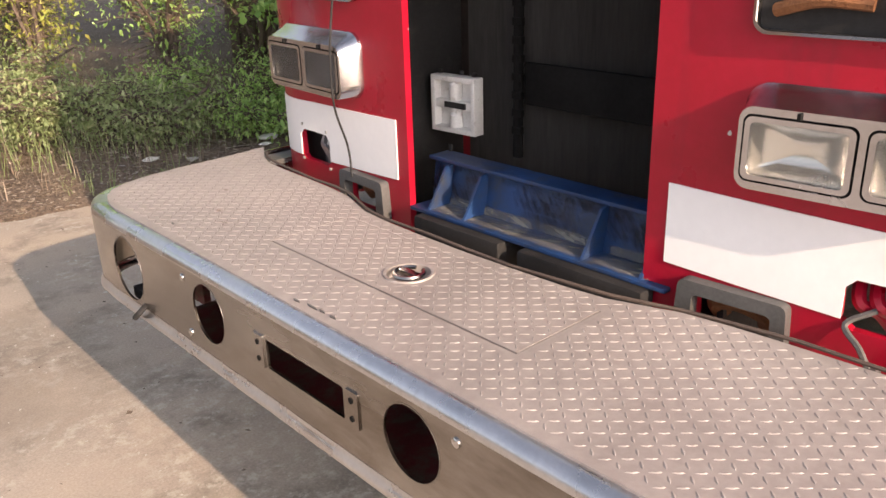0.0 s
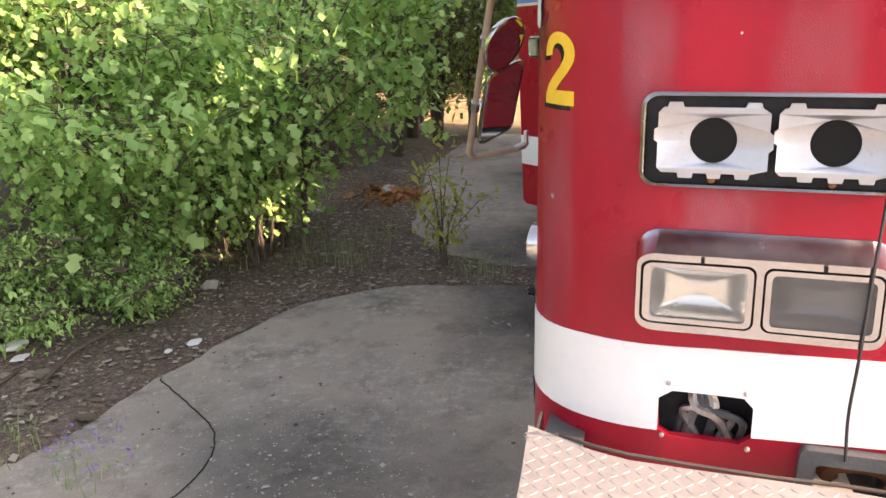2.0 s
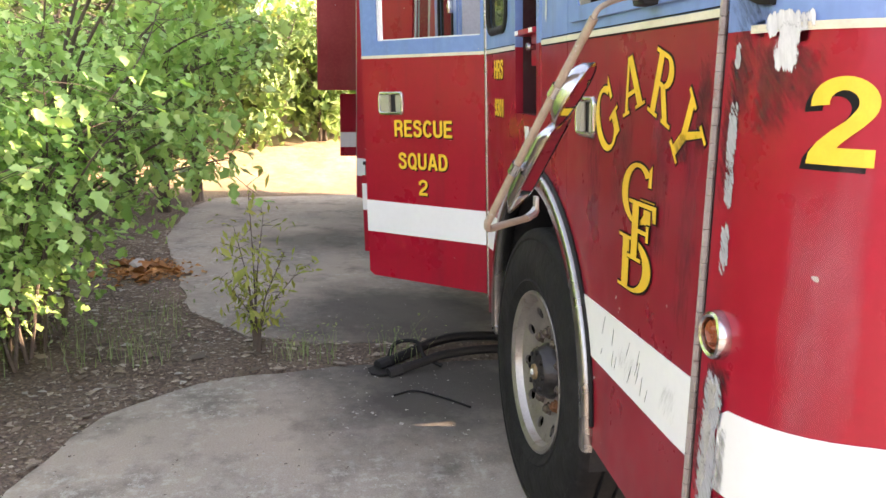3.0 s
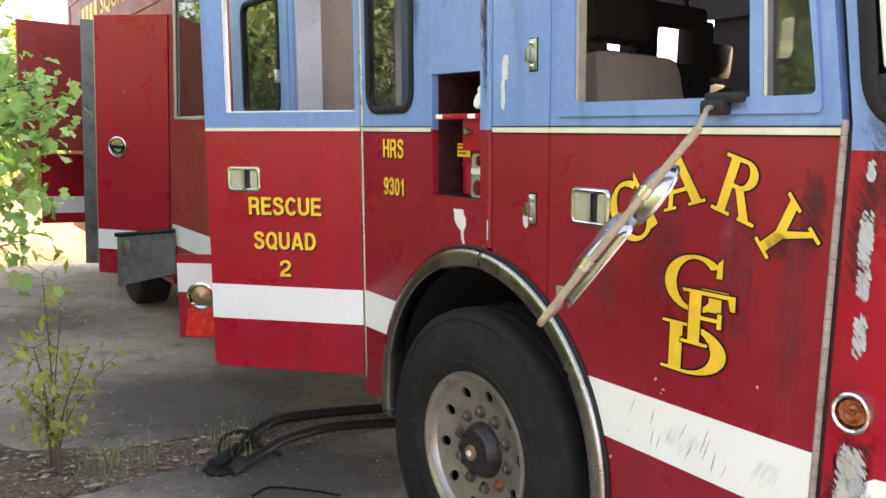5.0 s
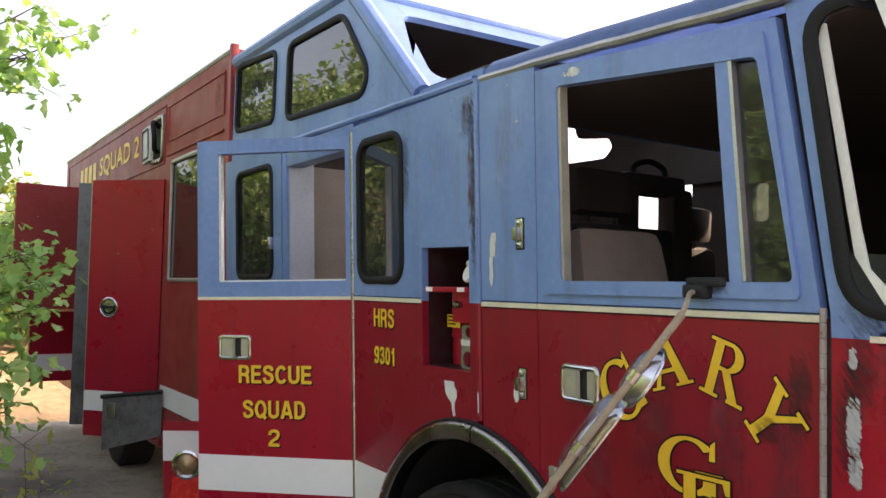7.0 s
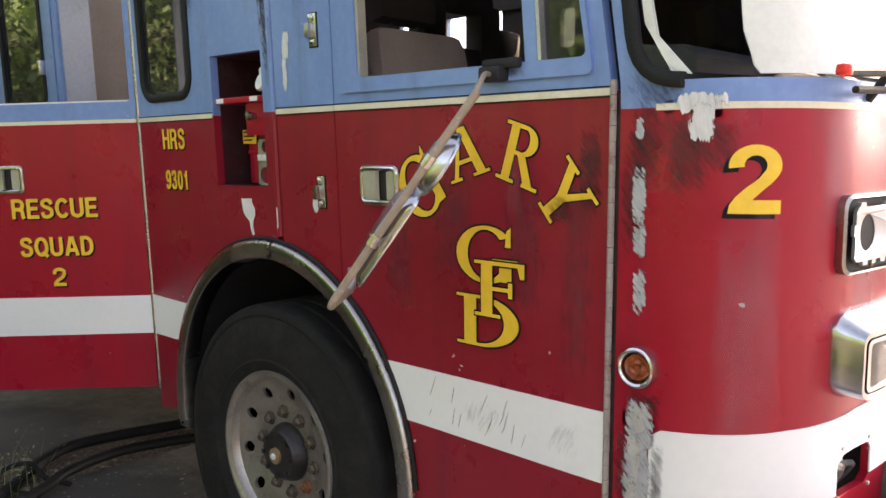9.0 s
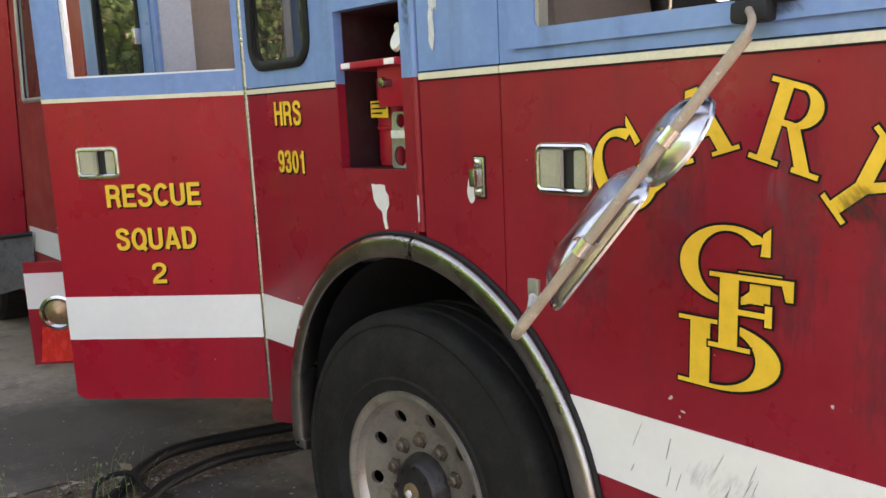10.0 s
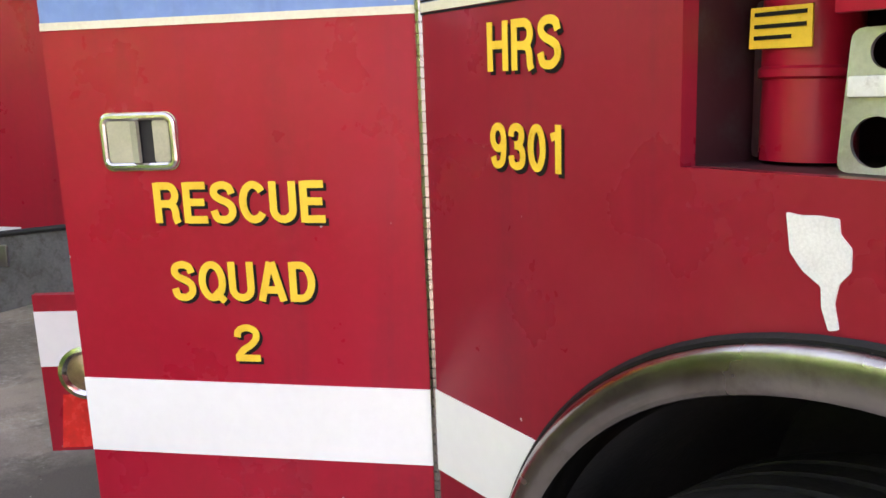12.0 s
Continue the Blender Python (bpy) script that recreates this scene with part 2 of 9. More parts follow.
def concrete_mat():
    m, nt, b = nodes_of("old_concrete")
    big = noise_of(nt, 0.9, 6)
    col = ramp(nt, big, [(0.3, (0.29, 0.262, 0.228)), (0.5, (0.42, 0.355, 0.295)), (0.72, (0.50, 0.415, 0.33))])
    sand = ramp(nt, noise_of(nt, 120, 3), [(0.35, (0.10, 0.095, 0.085)), (0.65, (0.38, 0.35, 0.31))])
    col = blend(nt, 0.28, col, sand)
    stain = ramp(nt, noise_of(nt, 2.6, 7, rough=0.7), [(0.5, (0, 0, 0)), (0.68, (1, 1, 1))])
    col = blend(nt, blend(nt, 0.65, (0, 0, 0), stain), col, (0.10, 0.092, 0.083))
    specks = ramp(nt, noise_of(nt, 38, 2), [(0.70, (0, 0, 0)), (0.73, (1, 1, 1))])
    col = blend(nt, specks, col, (0.46, 0.43, 0.38))
    # pale lichen-like blooms
    bloom = blend(nt, 1.0, ramp(nt, noise_of(nt, 16, 7, rough=0.75), [(0.50, (0, 0, 0)), (0.62, (0.85, 0.85, 0.85))]), ramp(nt, noise_of(nt, 1.6, 3), [(0.42, (0, 0, 0)), (0.56, (1, 1, 1))]), "MULTIPLY")
    col = blend(nt, bloom, col, (0.47, 0.44, 0.39))
    # old oil stains with ragged edges; those by the truck also paint in its shade
    geo = nt.nodes.new("ShaderNodeNewGeometry")
    rag = noise_of(nt, 1.7, 6, rough=0.7)
    for cx, cy_, rad_, much in ((2.35, 3.45, 1.15, 0.62), (4.5, 2.65, 1.3, 0.95), (5.1, 2.9, 1.0, 0.9), (0.3, 3.3, 0.9, 0.7), (6.0, 2.8, 1.6, 0.85), (9.0, 3.4, 1.2, 0.7), POT):
        d = nt.nodes.new("ShaderNodeVectorMath")
        d.operation = "DISTANCE"
        d.inputs[1].default_value = (cx, cy_, 0)
        nt.links.new(geo.outputs["Position"], d.inputs[0])
        k = nt.nodes.new("ShaderNodeMath")
        k.operation = "MULTIPLY_ADD"
        k.inputs[1].default_value = 1.3
        nt.links.new(rag, k.inputs[0])
        nt.links.new(d.outputs["Value"], k.inputs[2])
        mask = ramp(nt, k.outputs[0], [(0.0, (much,) * 3), (1.0, (0, 0, 0))])
        mr = add(nt, "ShaderNodeMapRange")
        mr.inputs["From Min"].default_value, mr.inputs["From Max"].default_value = rad_ * 0.75, rad_ * 0.75 + 0.75
        nt.links.new(k.outputs[0], mr.inputs[0])
        nt.links.new(mr.outputs[0], mask.node.inputs[0])
        col = blend(nt, mask, col, (0.060, 0.055, 0.050))
    nt.links.new(col, b.inputs["Base Color"])
    b.inputs["Roughness"].default_value = 0.9
    bump_of(nt, b, noise_of(nt, 60, 6), 0.35, 0.01)
    return m


def soil_mat():
    m, nt, b = nodes_of("leafy_soil")
    near = ramp(nt, noise_of(nt, 1.3, 6), [(0.35, (0.11, 0.083, 0.064)), (0.65, (0.235, 0.178, 0.136))])
    bits = ramp(nt, noise_of(nt, 45, 4, rough=0.7), [(0.4, (0.035, 0.026, 0.020)), (0.62, (0.26, 0.195, 0.145))])
    col = blend(nt, 0.55, near, bits)
    pale = ramp(nt, noise_of(nt, 26, 2), [(0.63, (0, 0, 0)), (0.67, (1, 1, 1))])
    col = blend(nt, pale, col, (0.36, 0.31, 0.25))
    # dry grass far off
    geo = nt.nodes.new("ShaderNodeNewGeometry")
    sep = nt.nodes.new("ShaderNodeSeparateXYZ")
    nt.links.new(geo.outputs["Position"], sep.inputs[0])
    mr = add(nt, "ShaderNodeMapRange")
    mr.inputs["From Min"].default_value, mr.inputs["From Max"].default_value = 12.2, 13.2
    nt.links.new(sep.outputs[0], mr.inputs[0])
    straw = ramp(nt, noise_of(nt, 6, 6), [(0.3, (0.33, 0.22, 0.12)), (0.7, (0.52, 0.38, 0.22))])
    col = blend(nt, mr.outputs[0], col, straw)
    nt.links.new(col, b.inputs["Base Color"])
    b.inputs["Roughness"].default_value = 0.95
    bump_of(nt, b, noise_of(nt, 35, 6), 0.8, 0.03)
    return m


def wear_mat(name, base, freq, slant, lo, hi, most=1.0, rough=0.6, metal=0.0):
    """A film of dirt or a scraped patch that fades out to its edges in ragged streaks."""
    m, nt, b = nodes_of(name)
    fall = nt.nodes.new("ShaderNodeUVMap")
    fall.uv_map = "fall"
    size = nt.nodes.new("ShaderNodeUVMap")
    size.uv_map = "size"
    sep = nt.nodes.new("ShaderNodeSeparateXYZ")
    nt.links.new(fall.outputs[0], sep.inputs[0])

    def op(kind, a, c):
        n = nt.nodes.new("ShaderNodeMath")
        n.operation = kind
        for i, v in enumerate((a, c)):
            if isinstance(v, (int, float)):
                n.inputs[i].default_value = v
            else:
                nt.links.new(v, n.inputs[i])
        return n.outputs[0]

    px = op("SUBTRACT", 1.0, op("POWER", op("ABSOLUTE", sep.outputs[0], 0.0), 3.0))
    py = op("SUBTRACT", 1.0, op("POWER", op("ABSOLUTE", sep.outputs[1], 0.0), 3.0))
    f = op("MULTIPLY", px, py)
    mp = nt.nodes.new("ShaderNodeMapping")
    mp.vector_type = "TEXTURE"
    mp.inputs["Rotation"].default_value = (0, 0, radians(slant))
    mp.inputs["Scale"].default_value = (4.0, 1.0, 1.0)
    nt.links.new(size.outputs[0], mp.inputs[0])
    n = add(nt, "ShaderNodeTexNoise", Scale=freq, Detail=7.0, Roughness=0.68)
    nt.links.new(mp.outputs[0], n.inputs["Vector"])
    a = ramp(nt, op("ADD", op("MULTIPLY", n.outputs["Fac"], 0.6), op("MULTIPLY", f, 0.4)), [(lo, (0, 0, 0)), (hi, (most,) * 3)])
    tone = ramp(nt, n.outputs["Fac"], [(0.35, shade(base, 0.75)), (0.65, shade(base, 1.2))])
    nt.links.new(tone, b.inputs["Base Color"])
    b.inputs["Roughness"].default_value, b.inputs["Metallic"].default_value = rough, metal
    clear, mx = nt.nodes.new("ShaderNodeBsdfTransparent"), nt.nodes.new("ShaderNodeMixShader")
    nt.links.new(a, mx.inputs[0])
    nt.links.new(clear.outputs[0], mx.inputs[1])
    nt.links.new(b.outputs[0], mx.inputs[2])
    nt.links.new(mx.outputs[0], nt.nodes["Material Output"].inputs[0])
    return m


SCRAPED = wear_mat("scraped_bare_metal", (0.46, 0.46, 0.49), 130, 48, 0.590, 0.625, 1.0, 0.5, 0.2)
PEELED = wear_mat("peeled_to_filler", (0.62, 0.62, 0.61), 45, 80, 0.60, 0.615, 1.0, 0.7)
SOOT = wear_mat("black_grime", (0.030, 0.022, 0.022), 75, 52, 0.58, 0.84, 0.85, 0.6)
RUNOFF = wear_mat("purple_grey_runoff", (0.12, 0.045, 0.062), 60, 90, 0.60, 0.92, 0.75, 0.5)
CHALK = wear_mat("chalky_runoff", (0.42, 0.37, 0.39), 80, 90, 0.64, 0.95, 0.35, 0.6)
PALE_BANDS = wear_mat("pale_pink_film", (0.46, 0.20, 0.24), 10, 90, 0.50, 1.0, 0.5, 0.5)
SCUFFED = wear_mat("grey_scuffs", (0.20, 0.19, 0.18), 70, -64, 0.66, 0.95, 0.45, 0.6)
RUSTY = wear_mat("rust_bleed", (0.28, 0.12, 0.04), 60, 90, 0.62, 0.85, 0.8, 0.8)
BARED = wear_mat("bared_grey_primer", (0.40, 0.39, 0.38), 60, 70, 0.56, 0.63, 1.0, 0.6)
DUST = wear_mat("pale_dust", (0.26, 0.25, 0.22), 40, 20, 0.48, 0.80, 0.8, 0.9)
CONCRETE = concrete_mat()
SOIL = soil_mat()


def leaf_mat(name, stops, trans=0.35):
    m, nt, b = nodes_of(name)
    geo = nt.nodes.new("ShaderNodeNewGeometry")
    col = ramp(nt, geo.outputs["Random Per Island"], stops)
    col = blend(nt, 0.25, col, ramp(nt, noise_of(nt, 1.2, 3), [(0.3, shade(stops[0][1], 0.7)), (0.7, shade(stops[-1][1], 1.2))]))
    nt.links.new(col, b.inputs["Base Color"])
    b.inputs["Roughness"].default_value = 0.5
    b.inputs["Specular IOR Level"].default_value = 0.3
    tr = nt.nodes.new("ShaderNodeBsdfTranslucent")
    nt.links.new(blend(nt, 1.0, col, (1.0, 1.15, 0.6), "MULTIPLY"), tr.inputs[0])
    mx = nt.nodes.new("ShaderNodeMixShader")
    mx.inputs[0].default_value = trans
    out = nt.nodes["Material Output"]
    nt.links.new(b.outputs[0], mx.inputs[1])
    nt.links.new(tr.outputs[0], mx.inputs[2])
    nt.links.new(mx.outputs[0], out.inputs[0])
    return m


LEAF = leaf_mat("green_leaves", [(0.0, (0.17, 0.33, 0.085)), (0.5, (0.33, 0.52, 0.155)), (1.0, (0.52, 0.66, 0.25))], 0.30)
LEAF_DARK = leaf_mat("dark_green_leaves", [(0.0, (0.13, 0.19, 0.075)), (0.6, (0.22, 0.31, 0.11)), (1.0, (0.36, 0.45, 0.18))], 0.36)
LEAF_YELLOW = leaf_mat("yellow_green_leaves", [(0.0, (0.20, 0.26, 0.05)), (0.6, (0.32, 0.36, 0.075)), (1.0, (0.46, 0.42, 0.13))], 0.28)
WEED = leaf_mat("grey_green_weeds", [(0.0, (0.16, 0.22, 0.095)), (0.6, (0.26, 0.33, 0.15)), (1.0, (0.40, 0.43, 0.24))], 0.25)
STRAW = leaf_mat("dry_litter", [(0.0, (0.07, 0.05, 0.036)), (0.4, (0.16, 0.115, 0.08)), (0.7, (0.30, 0.235, 0.17)), (1.0, (0.50, 0.44, 0.37))], 0.05)
BARK = mat("grey_brown_bark", (0.115, 0.088, 0.068), 0.9, var=0.35, scale=8, fine=0.3, bump=0.6, bscale=40, stretch=(1, 1, 0.3))
PAPER = mat("white_litter_paper", (0.75, 0.75, 0.73), 0.7, var=0.08, scale=10)
CLOUDY = pane("clouded_lens", (0.62, 0.62, 0.62), 1.5, 0.08, 0.15, (0.30, 0.30, 0.30))
VIOLET = leaf_mat("violet_petals", [(0.0, (0.22, 0.12, 0.42)), (1.0, (0.42, 0.28, 0.62))], 0.3)
PAPER_GREY = mat("pale_grit", (0.42, 0.40, 0.36), 0.85, var=0.2, scale=10)
ORANGE_STRAW = leaf_mat("orange_needles", [(0.0, (0.22, 0.09, 0.03)), (0.6, (0.40, 0.18, 0.06)), (1.0, (0.55, 0.30, 0.12))], 0.1)

# ---- mesh helpers ----
from mathutils.geometry import tessellate_polygon

TRUCK_AT = Vector((3.6, 1.355, 0.0))


def finish(ob_name, bm, material, angle=35.0):
    bmesh.ops.recalc_face_normals(bm, faces=bm.faces)
    me = bpy.data.meshes.new(ob_name)
    bm.to_mesh(me)
    bm.free()
    if material:
        me.materials.append(material)
    if angle:
        me.polygons.foreach_set("use_smooth", [True] * len(me.polygons))
        me.set_sharp_from_angle(angle=radians(angle))
    return me


def part(name, bm, material, parent=None, label="", angle=35.0):
    """Links a bmesh, built in world coordinates, as one mesh object under a thing or a part."""
    ob = new(name, finish(name, bm, material, angle))
    if parent:
        ob.parent = parent
        base = parent
        while base.parent:
            base = base.parent
        if parent is base and parent.type == "EMPTY":
            ob.matrix_parent_inverse = Matrix.Translation(-parent.location)
    return tagged(ob, label)


def thing(name, at, label, category, group="", kind=""):
    e = new(name)
    e.location = at
    e.empty_display_size = 0.1
    return tagged(e, label, category, group, kind)


def box(bm, lo, hi, bevel=0.0, m=None):
    r = bmesh.ops.create_cube(bm, size=1)
    vs = r["verts"]
    c = [(a + b) / 2 for a, b in zip(lo, hi)]
    s = [abs(b - a) for a, b in zip(lo, hi)]
    for v in vs:
        v.co = Vector((c[0] + v.co.x * s[0], c[1] + v.co.y * s[1], c[2] + v.co.z * s[2]))
    if m:
        for v in vs:
            v.co = m @ v.co
    if bevel:
        es = list({e for v in vs for e in v.link_edges})
        bmesh.ops.bevel(bm, geom=es, offset=bevel, segments=2, affect="EDGES", profile=0.6)
    return bm


def tube(bm, pts, r, n=8, caps=True):
    """A round bar along a line of points; r may be one radius or one a point."""
    pts = [Vector(p) for p in pts]
    rs = r if isinstance(r, (list, tuple)) else [r] * len(pts)
    rings, side = [], None
    for i, p in enumerate(pts):
        t = (pts[min(i + 1, len(pts) - 1)] - pts[max(i - 1, 0)]).normalized()
        if side is None:
            side = t.orthogonal().normalized()
        side = (side - t * side.dot(t)).normalized()
        up = t.cross(side)
        rings.append([bm.verts.new(p + rs[i] * (math.cos(a) * side + math.sin(a) * up)) for a in (2 * math.pi * k / n for k in range(n))])
    for a, b in zip(rings, rings[1:]):
        for k in range(n):
            bm.faces.new((a[k], a[(k + 1) % n], b[(k + 1) % n], b[k]))
    if caps:
        bm.faces.new(rings[0][::-1])
        bm.faces.new(rings[-1])
    return bm


def smooth_line(pts, n=6):
    """Points along a soft curve through the given points."""
    p = [Vector(q) for q in pts]
    p = [2 * p[0] - p[1]] + p + [2 * p[-1] - p[-2]]
    out = []
    for i in range(1, len(p) - 2):
        for k in range(n):
            t = k / n
            out.append(0.5 * ((2 * p[i]) + (p[i + 1] - p[i - 1]) * t + (2 * p[i - 1] - 5 * p[i] + 4 * p[i + 1] - p[i + 2]) * t * t
                              + (3 * p[i] - p[i - 1] - 3 * p[i + 1] + p[i + 2]) * t ** 3))
    return out + [p[-2]]


def lathe(bm, profile, m, n=40, arc=(0.0, 360.0)):
    """Turns a profile of (radius, height) round the z axis of the pose m."""
    full = abs(arc[1] - arc[0]) >= 360
    steps = n if full else n + 1
    rings = []
    for r, h in profile:
        rings.append([bm.verts.new(m @ Vector((r * math.cos(a), r * math.sin(a), h)))
                      for a in (radians(arc[0] + (arc[1] - arc[0]) * k / n) for k in range(steps))])
    for a, b in zip(rings, rings[1:]):
        for k in range(n):
            j = (k + 1) % steps
            bm.faces.new((a[k], a[j], b[j], b[k]))
    return bm


def rrect(u0, u1, v0, v1, r, n=5):
    out = []
    for cu, cv, a0 in ((u1 - r, v1 - r, 0), (u0 + r, v1 - r, 90), (u0 + r, v0 + r, 180), (u1 - r, v0 + r, 270)):
        for k in range(n + 1):
            a = radians(a0 + 90 * k / n)
            out.append((cu + r * math.cos(a), cv + r * math.sin(a)))
    return out


def rpoly(pts, r, n=4):
    """A polygon with its corners rounded."""
    out = []
    for i, p in enumerate(pts):
        p, a, b = Vector(p), Vector(pts[i - 1]), Vector(pts[(i + 1) % len(pts)])
        q0, q1 = p + (a - p).normalized() * r, p + (b - p).normalized() * r
        for k in range(n + 1):
            t = k / n
            q = (1 - t) ** 2 * q0 + 2 * t * (1 - t) * p + t * t * q1
            out.append((q.x, q.y))
    return out


def circle(u, v, r, n=28, squash=1.0):
    return [(u + r * math.cos(2 * math.pi * k / n), v + squash * r * math.sin(2 * math.pi * k / n)) for k in range(n)]


def plate(bm, outer, holes, fn, thick, cuts_u=(), cuts_v=()):
    """A sheet with openings: a flat outline with holes, cut into strips, laid by fn(u, v, depth) into the world."""
    loops = [[Vector((u, v, 0)) for u, v in ring] for ring in (outer, *holes)]
    flat = [p for ring in loops for p in ring]
    tmp = bmesh.new()
    vs = [tmp.verts.new(p) for p in flat]
    for tri in tessellate_polygon(loops):
        if len(set(tri)) == 3:
            try:
                tmp.faces.new([vs[i] for i in tri])
            except ValueError:
                pass
    bmesh.ops.remove_doubles(tmp, verts=tmp.verts, dist=1e-6)
    for axis, cuts in ((0, cuts_u), (1, cuts_v)):
        for c in cuts:
            no = Vector((1, 0, 0)) if axis == 0 else Vector((0, 1, 0))
            bmesh.ops.bisect_plane(tmp, geom=tmp.verts[:] + tmp.edges[:] + tmp.faces[:], plane_co=no * c, plane_no=no, dist=1e-6)
    front = {v: bm.verts.new(fn(v.co.x, v.co.y, 0.0)) for v in tmp.verts}
    back = {v: bm.verts.new(fn(v.co.x, v.co.y, -thick)) for v in tmp.verts}
    for f in tmp.faces:
        bm.faces.new([front[v] for v in f.verts])
        bm.faces.new([back[v] for v in reversed(f.verts)])
    for e in tmp.edges:
        if len(e.link_faces) == 1:
            a, b = e.verts
            bm.faces.new((front[a], front[b], back[b], back[a]))
    tmp.free()
    return bm


def ribbon(bm, ring, fn, wide, tall, closed=True):
    """A raised moulding of the given width and height that follows an outline."""
    n = len(ring)
    rows = []
    for i, (u, v) in enumerate(ring):
        a = Vector(ring[i - 1] if closed or i else ring[i])
        b = Vector(ring[(i + 1) % n] if closed or i < n - 1 else ring[i])
        t = (b - a).normalized()
        nx, ny = -t.y, t.x
        h = wide / 2
        rows.append([bm.verts.new(fn(u + nx * o, v + ny * o, w)) for o, w in ((-h, -0.004), (-h, tall * 0.6), (-h * 0.45, tall), (h * 0.45, tall), (h, tall * 0.6), (h, -0.004))])
    for i in range(n if closed else n - 1):
        a, b = rows[i], rows[(i + 1) % n]
        for k in range(5):
            bm.faces.new((a[k], a[k + 1], b[k + 1], b[k]))
    return bm


def letters(text, wide, tall, fn, name, parent, material=None, lift=0.003, spread=0.0, bold=0.0):
    """Writing in the built-in font, of that width and height, laid by fn(u, v, height), centred on u."""
    cu = bpy.data.curves.new(name, "FONT")
    cu.body, cu.size, cu.align_x, cu.offset, cu.resolution_u = text, 1.0, "CENTER", spread, 4
    tmp = bpy.data.objects.new(name, cu)
    scene.collection.objects.link(tmp)
    bpy.context.view_layer.update()
    me = bpy.data.meshes.new_from_object(tmp.evaluated_get(bpy.context.evaluated_depsgraph_get()))
    bpy.data.objects.remove(tmp)
    bm = bmesh.new()
    bm.from_mesh(me)
    bpy.data.meshes.remove(me)
    us, vs = [v.co.x for v in bm.verts], [v.co.y for v in bm.verts]
    u0, v0, ku, kv = (min(us) + max(us)) / 2, min(vs), wide / (max(us) - min(us)), tall / (max(vs) - min(vs))
    face = [(tuple(((v.co.x - u0) * ku, (v.co.y - v0) * kv) for v in f.verts)) for f in bm.faces]
    rim = [tuple(((v.co.x - u0) * ku, (v.co.y - v0) * kv) for v in e.verts) for e in bm.edges if len(e.link_faces) == 1]
    bm.free()
    bm = bmesh.new()
    steps = [(0, 0)] + ([(bold, 0), (-bold, 0), (0, bold), (0, -bold), (bold * 0.7, bold * 0.7), (-bold * 0.7, bold * 0.7), (bold * 0.7, -bold * 0.7), (-bold * 0.7, -bold * 0.7)] if bold else [])
    for k, (du, dv) in enumerate(steps):
        h = lift + 0.00006 * k
        for poly in face:
            bm.faces.new([bm.verts.new(fn(u + du, v + dv, h)) for u, v in poly])
        for a, b in rim:
            bm.faces.new([bm.verts.new(fn(u + du, v + dv, hh)) for (u, v), hh in ((a, h), (b, h), (b, 0.0003), (a, 0.0003))])
    return part(name, bm, material or YELLOW, parent, angle=0)

# ---- fire truck ----
YS, YC = 2.62, 1.355            # the near side's plane, the middle line
BELT = 1.785                    # where blue meets red
truck = thing("fire_truck", TRUCK_AT, "abandoned red and blue rescue truck with missing lamps and open doors", "fire truck")


def curve_plan():
    pts = []
    for k in range(13):
        y = YC + (2.24 - YC) * k / 12
        pts.append((1.352 + 0.040 * ((y - YC) / 0.885) ** 2, y))
    for k in range(1, 15):
        a = radians(90 * k / 14)
        pts.append((1.750 - 0.358 * math.cos(a) ** 0.8, 2.24 + (YS - 2.24) * math.sin(a) ** 0.8))
    pts.append((1.80, YS))
    return pts


PLAN = curve_plan()
PLAN_S = [0.0]
for (ax, ay), (bx, by) in zip(PLAN, PLAN[1:]):
    PLAN_S.append(PLAN_S[-1] + math.hypot(bx - ax, by - ay))
S_END = PLAN_S[-1]


def s_of_y(y):
    """The length along the nose's curve at which it reaches y."""
    return float(np.interp(y, [p[1] for p in PLAN], PLAN_S))


def plan_at(s):
    a = abs(s)
    x, y = float(np.interp(a, PLAN_S, [p[0] for p in PLAN])), float(np.interp(a, PLAN_S, [p[1] for p in PLAN]))
    return x, (y if s >= 0 else 2 * YC - y)


def nose(s, z, w, rake=0.0, lean=0.0):
    """The nose's skin: s along its curve from the middle, z up, w outwards."""
    x, y = plan_at(s)
    x0, y0 = plan_at(s - 0.01)
    x1, y1 = plan_at(s + 0.01)
    t = Vector((x1 - x0, y1 - y0)).normalized()
    up = max(0.0, z - BELT)
    return Vector((x - t.y * w + rake * up, y + t.x * w - lean * up * (1 if s > 0 else -1) * min(1, abs(s)), z))


def windscreen_skin(s, z, w):
    return nose(s, z, w, 0.176, 0.03)


def rearward(x):
    return min(1.0, max(0.0, (x - 1.9) / 0.8))


def side(u, v, w):
    lean = 0.03 * max(0.0, v - BELT) * (1 - rearward(u))
    return Vector((u, YS - lean + w, v))


NOSE_CUTS = [s for s in PLAN_S[1:-1]] + [-s for s in PLAN_S[1:-1]]
S_GRILLE = s_of_y(1.742)

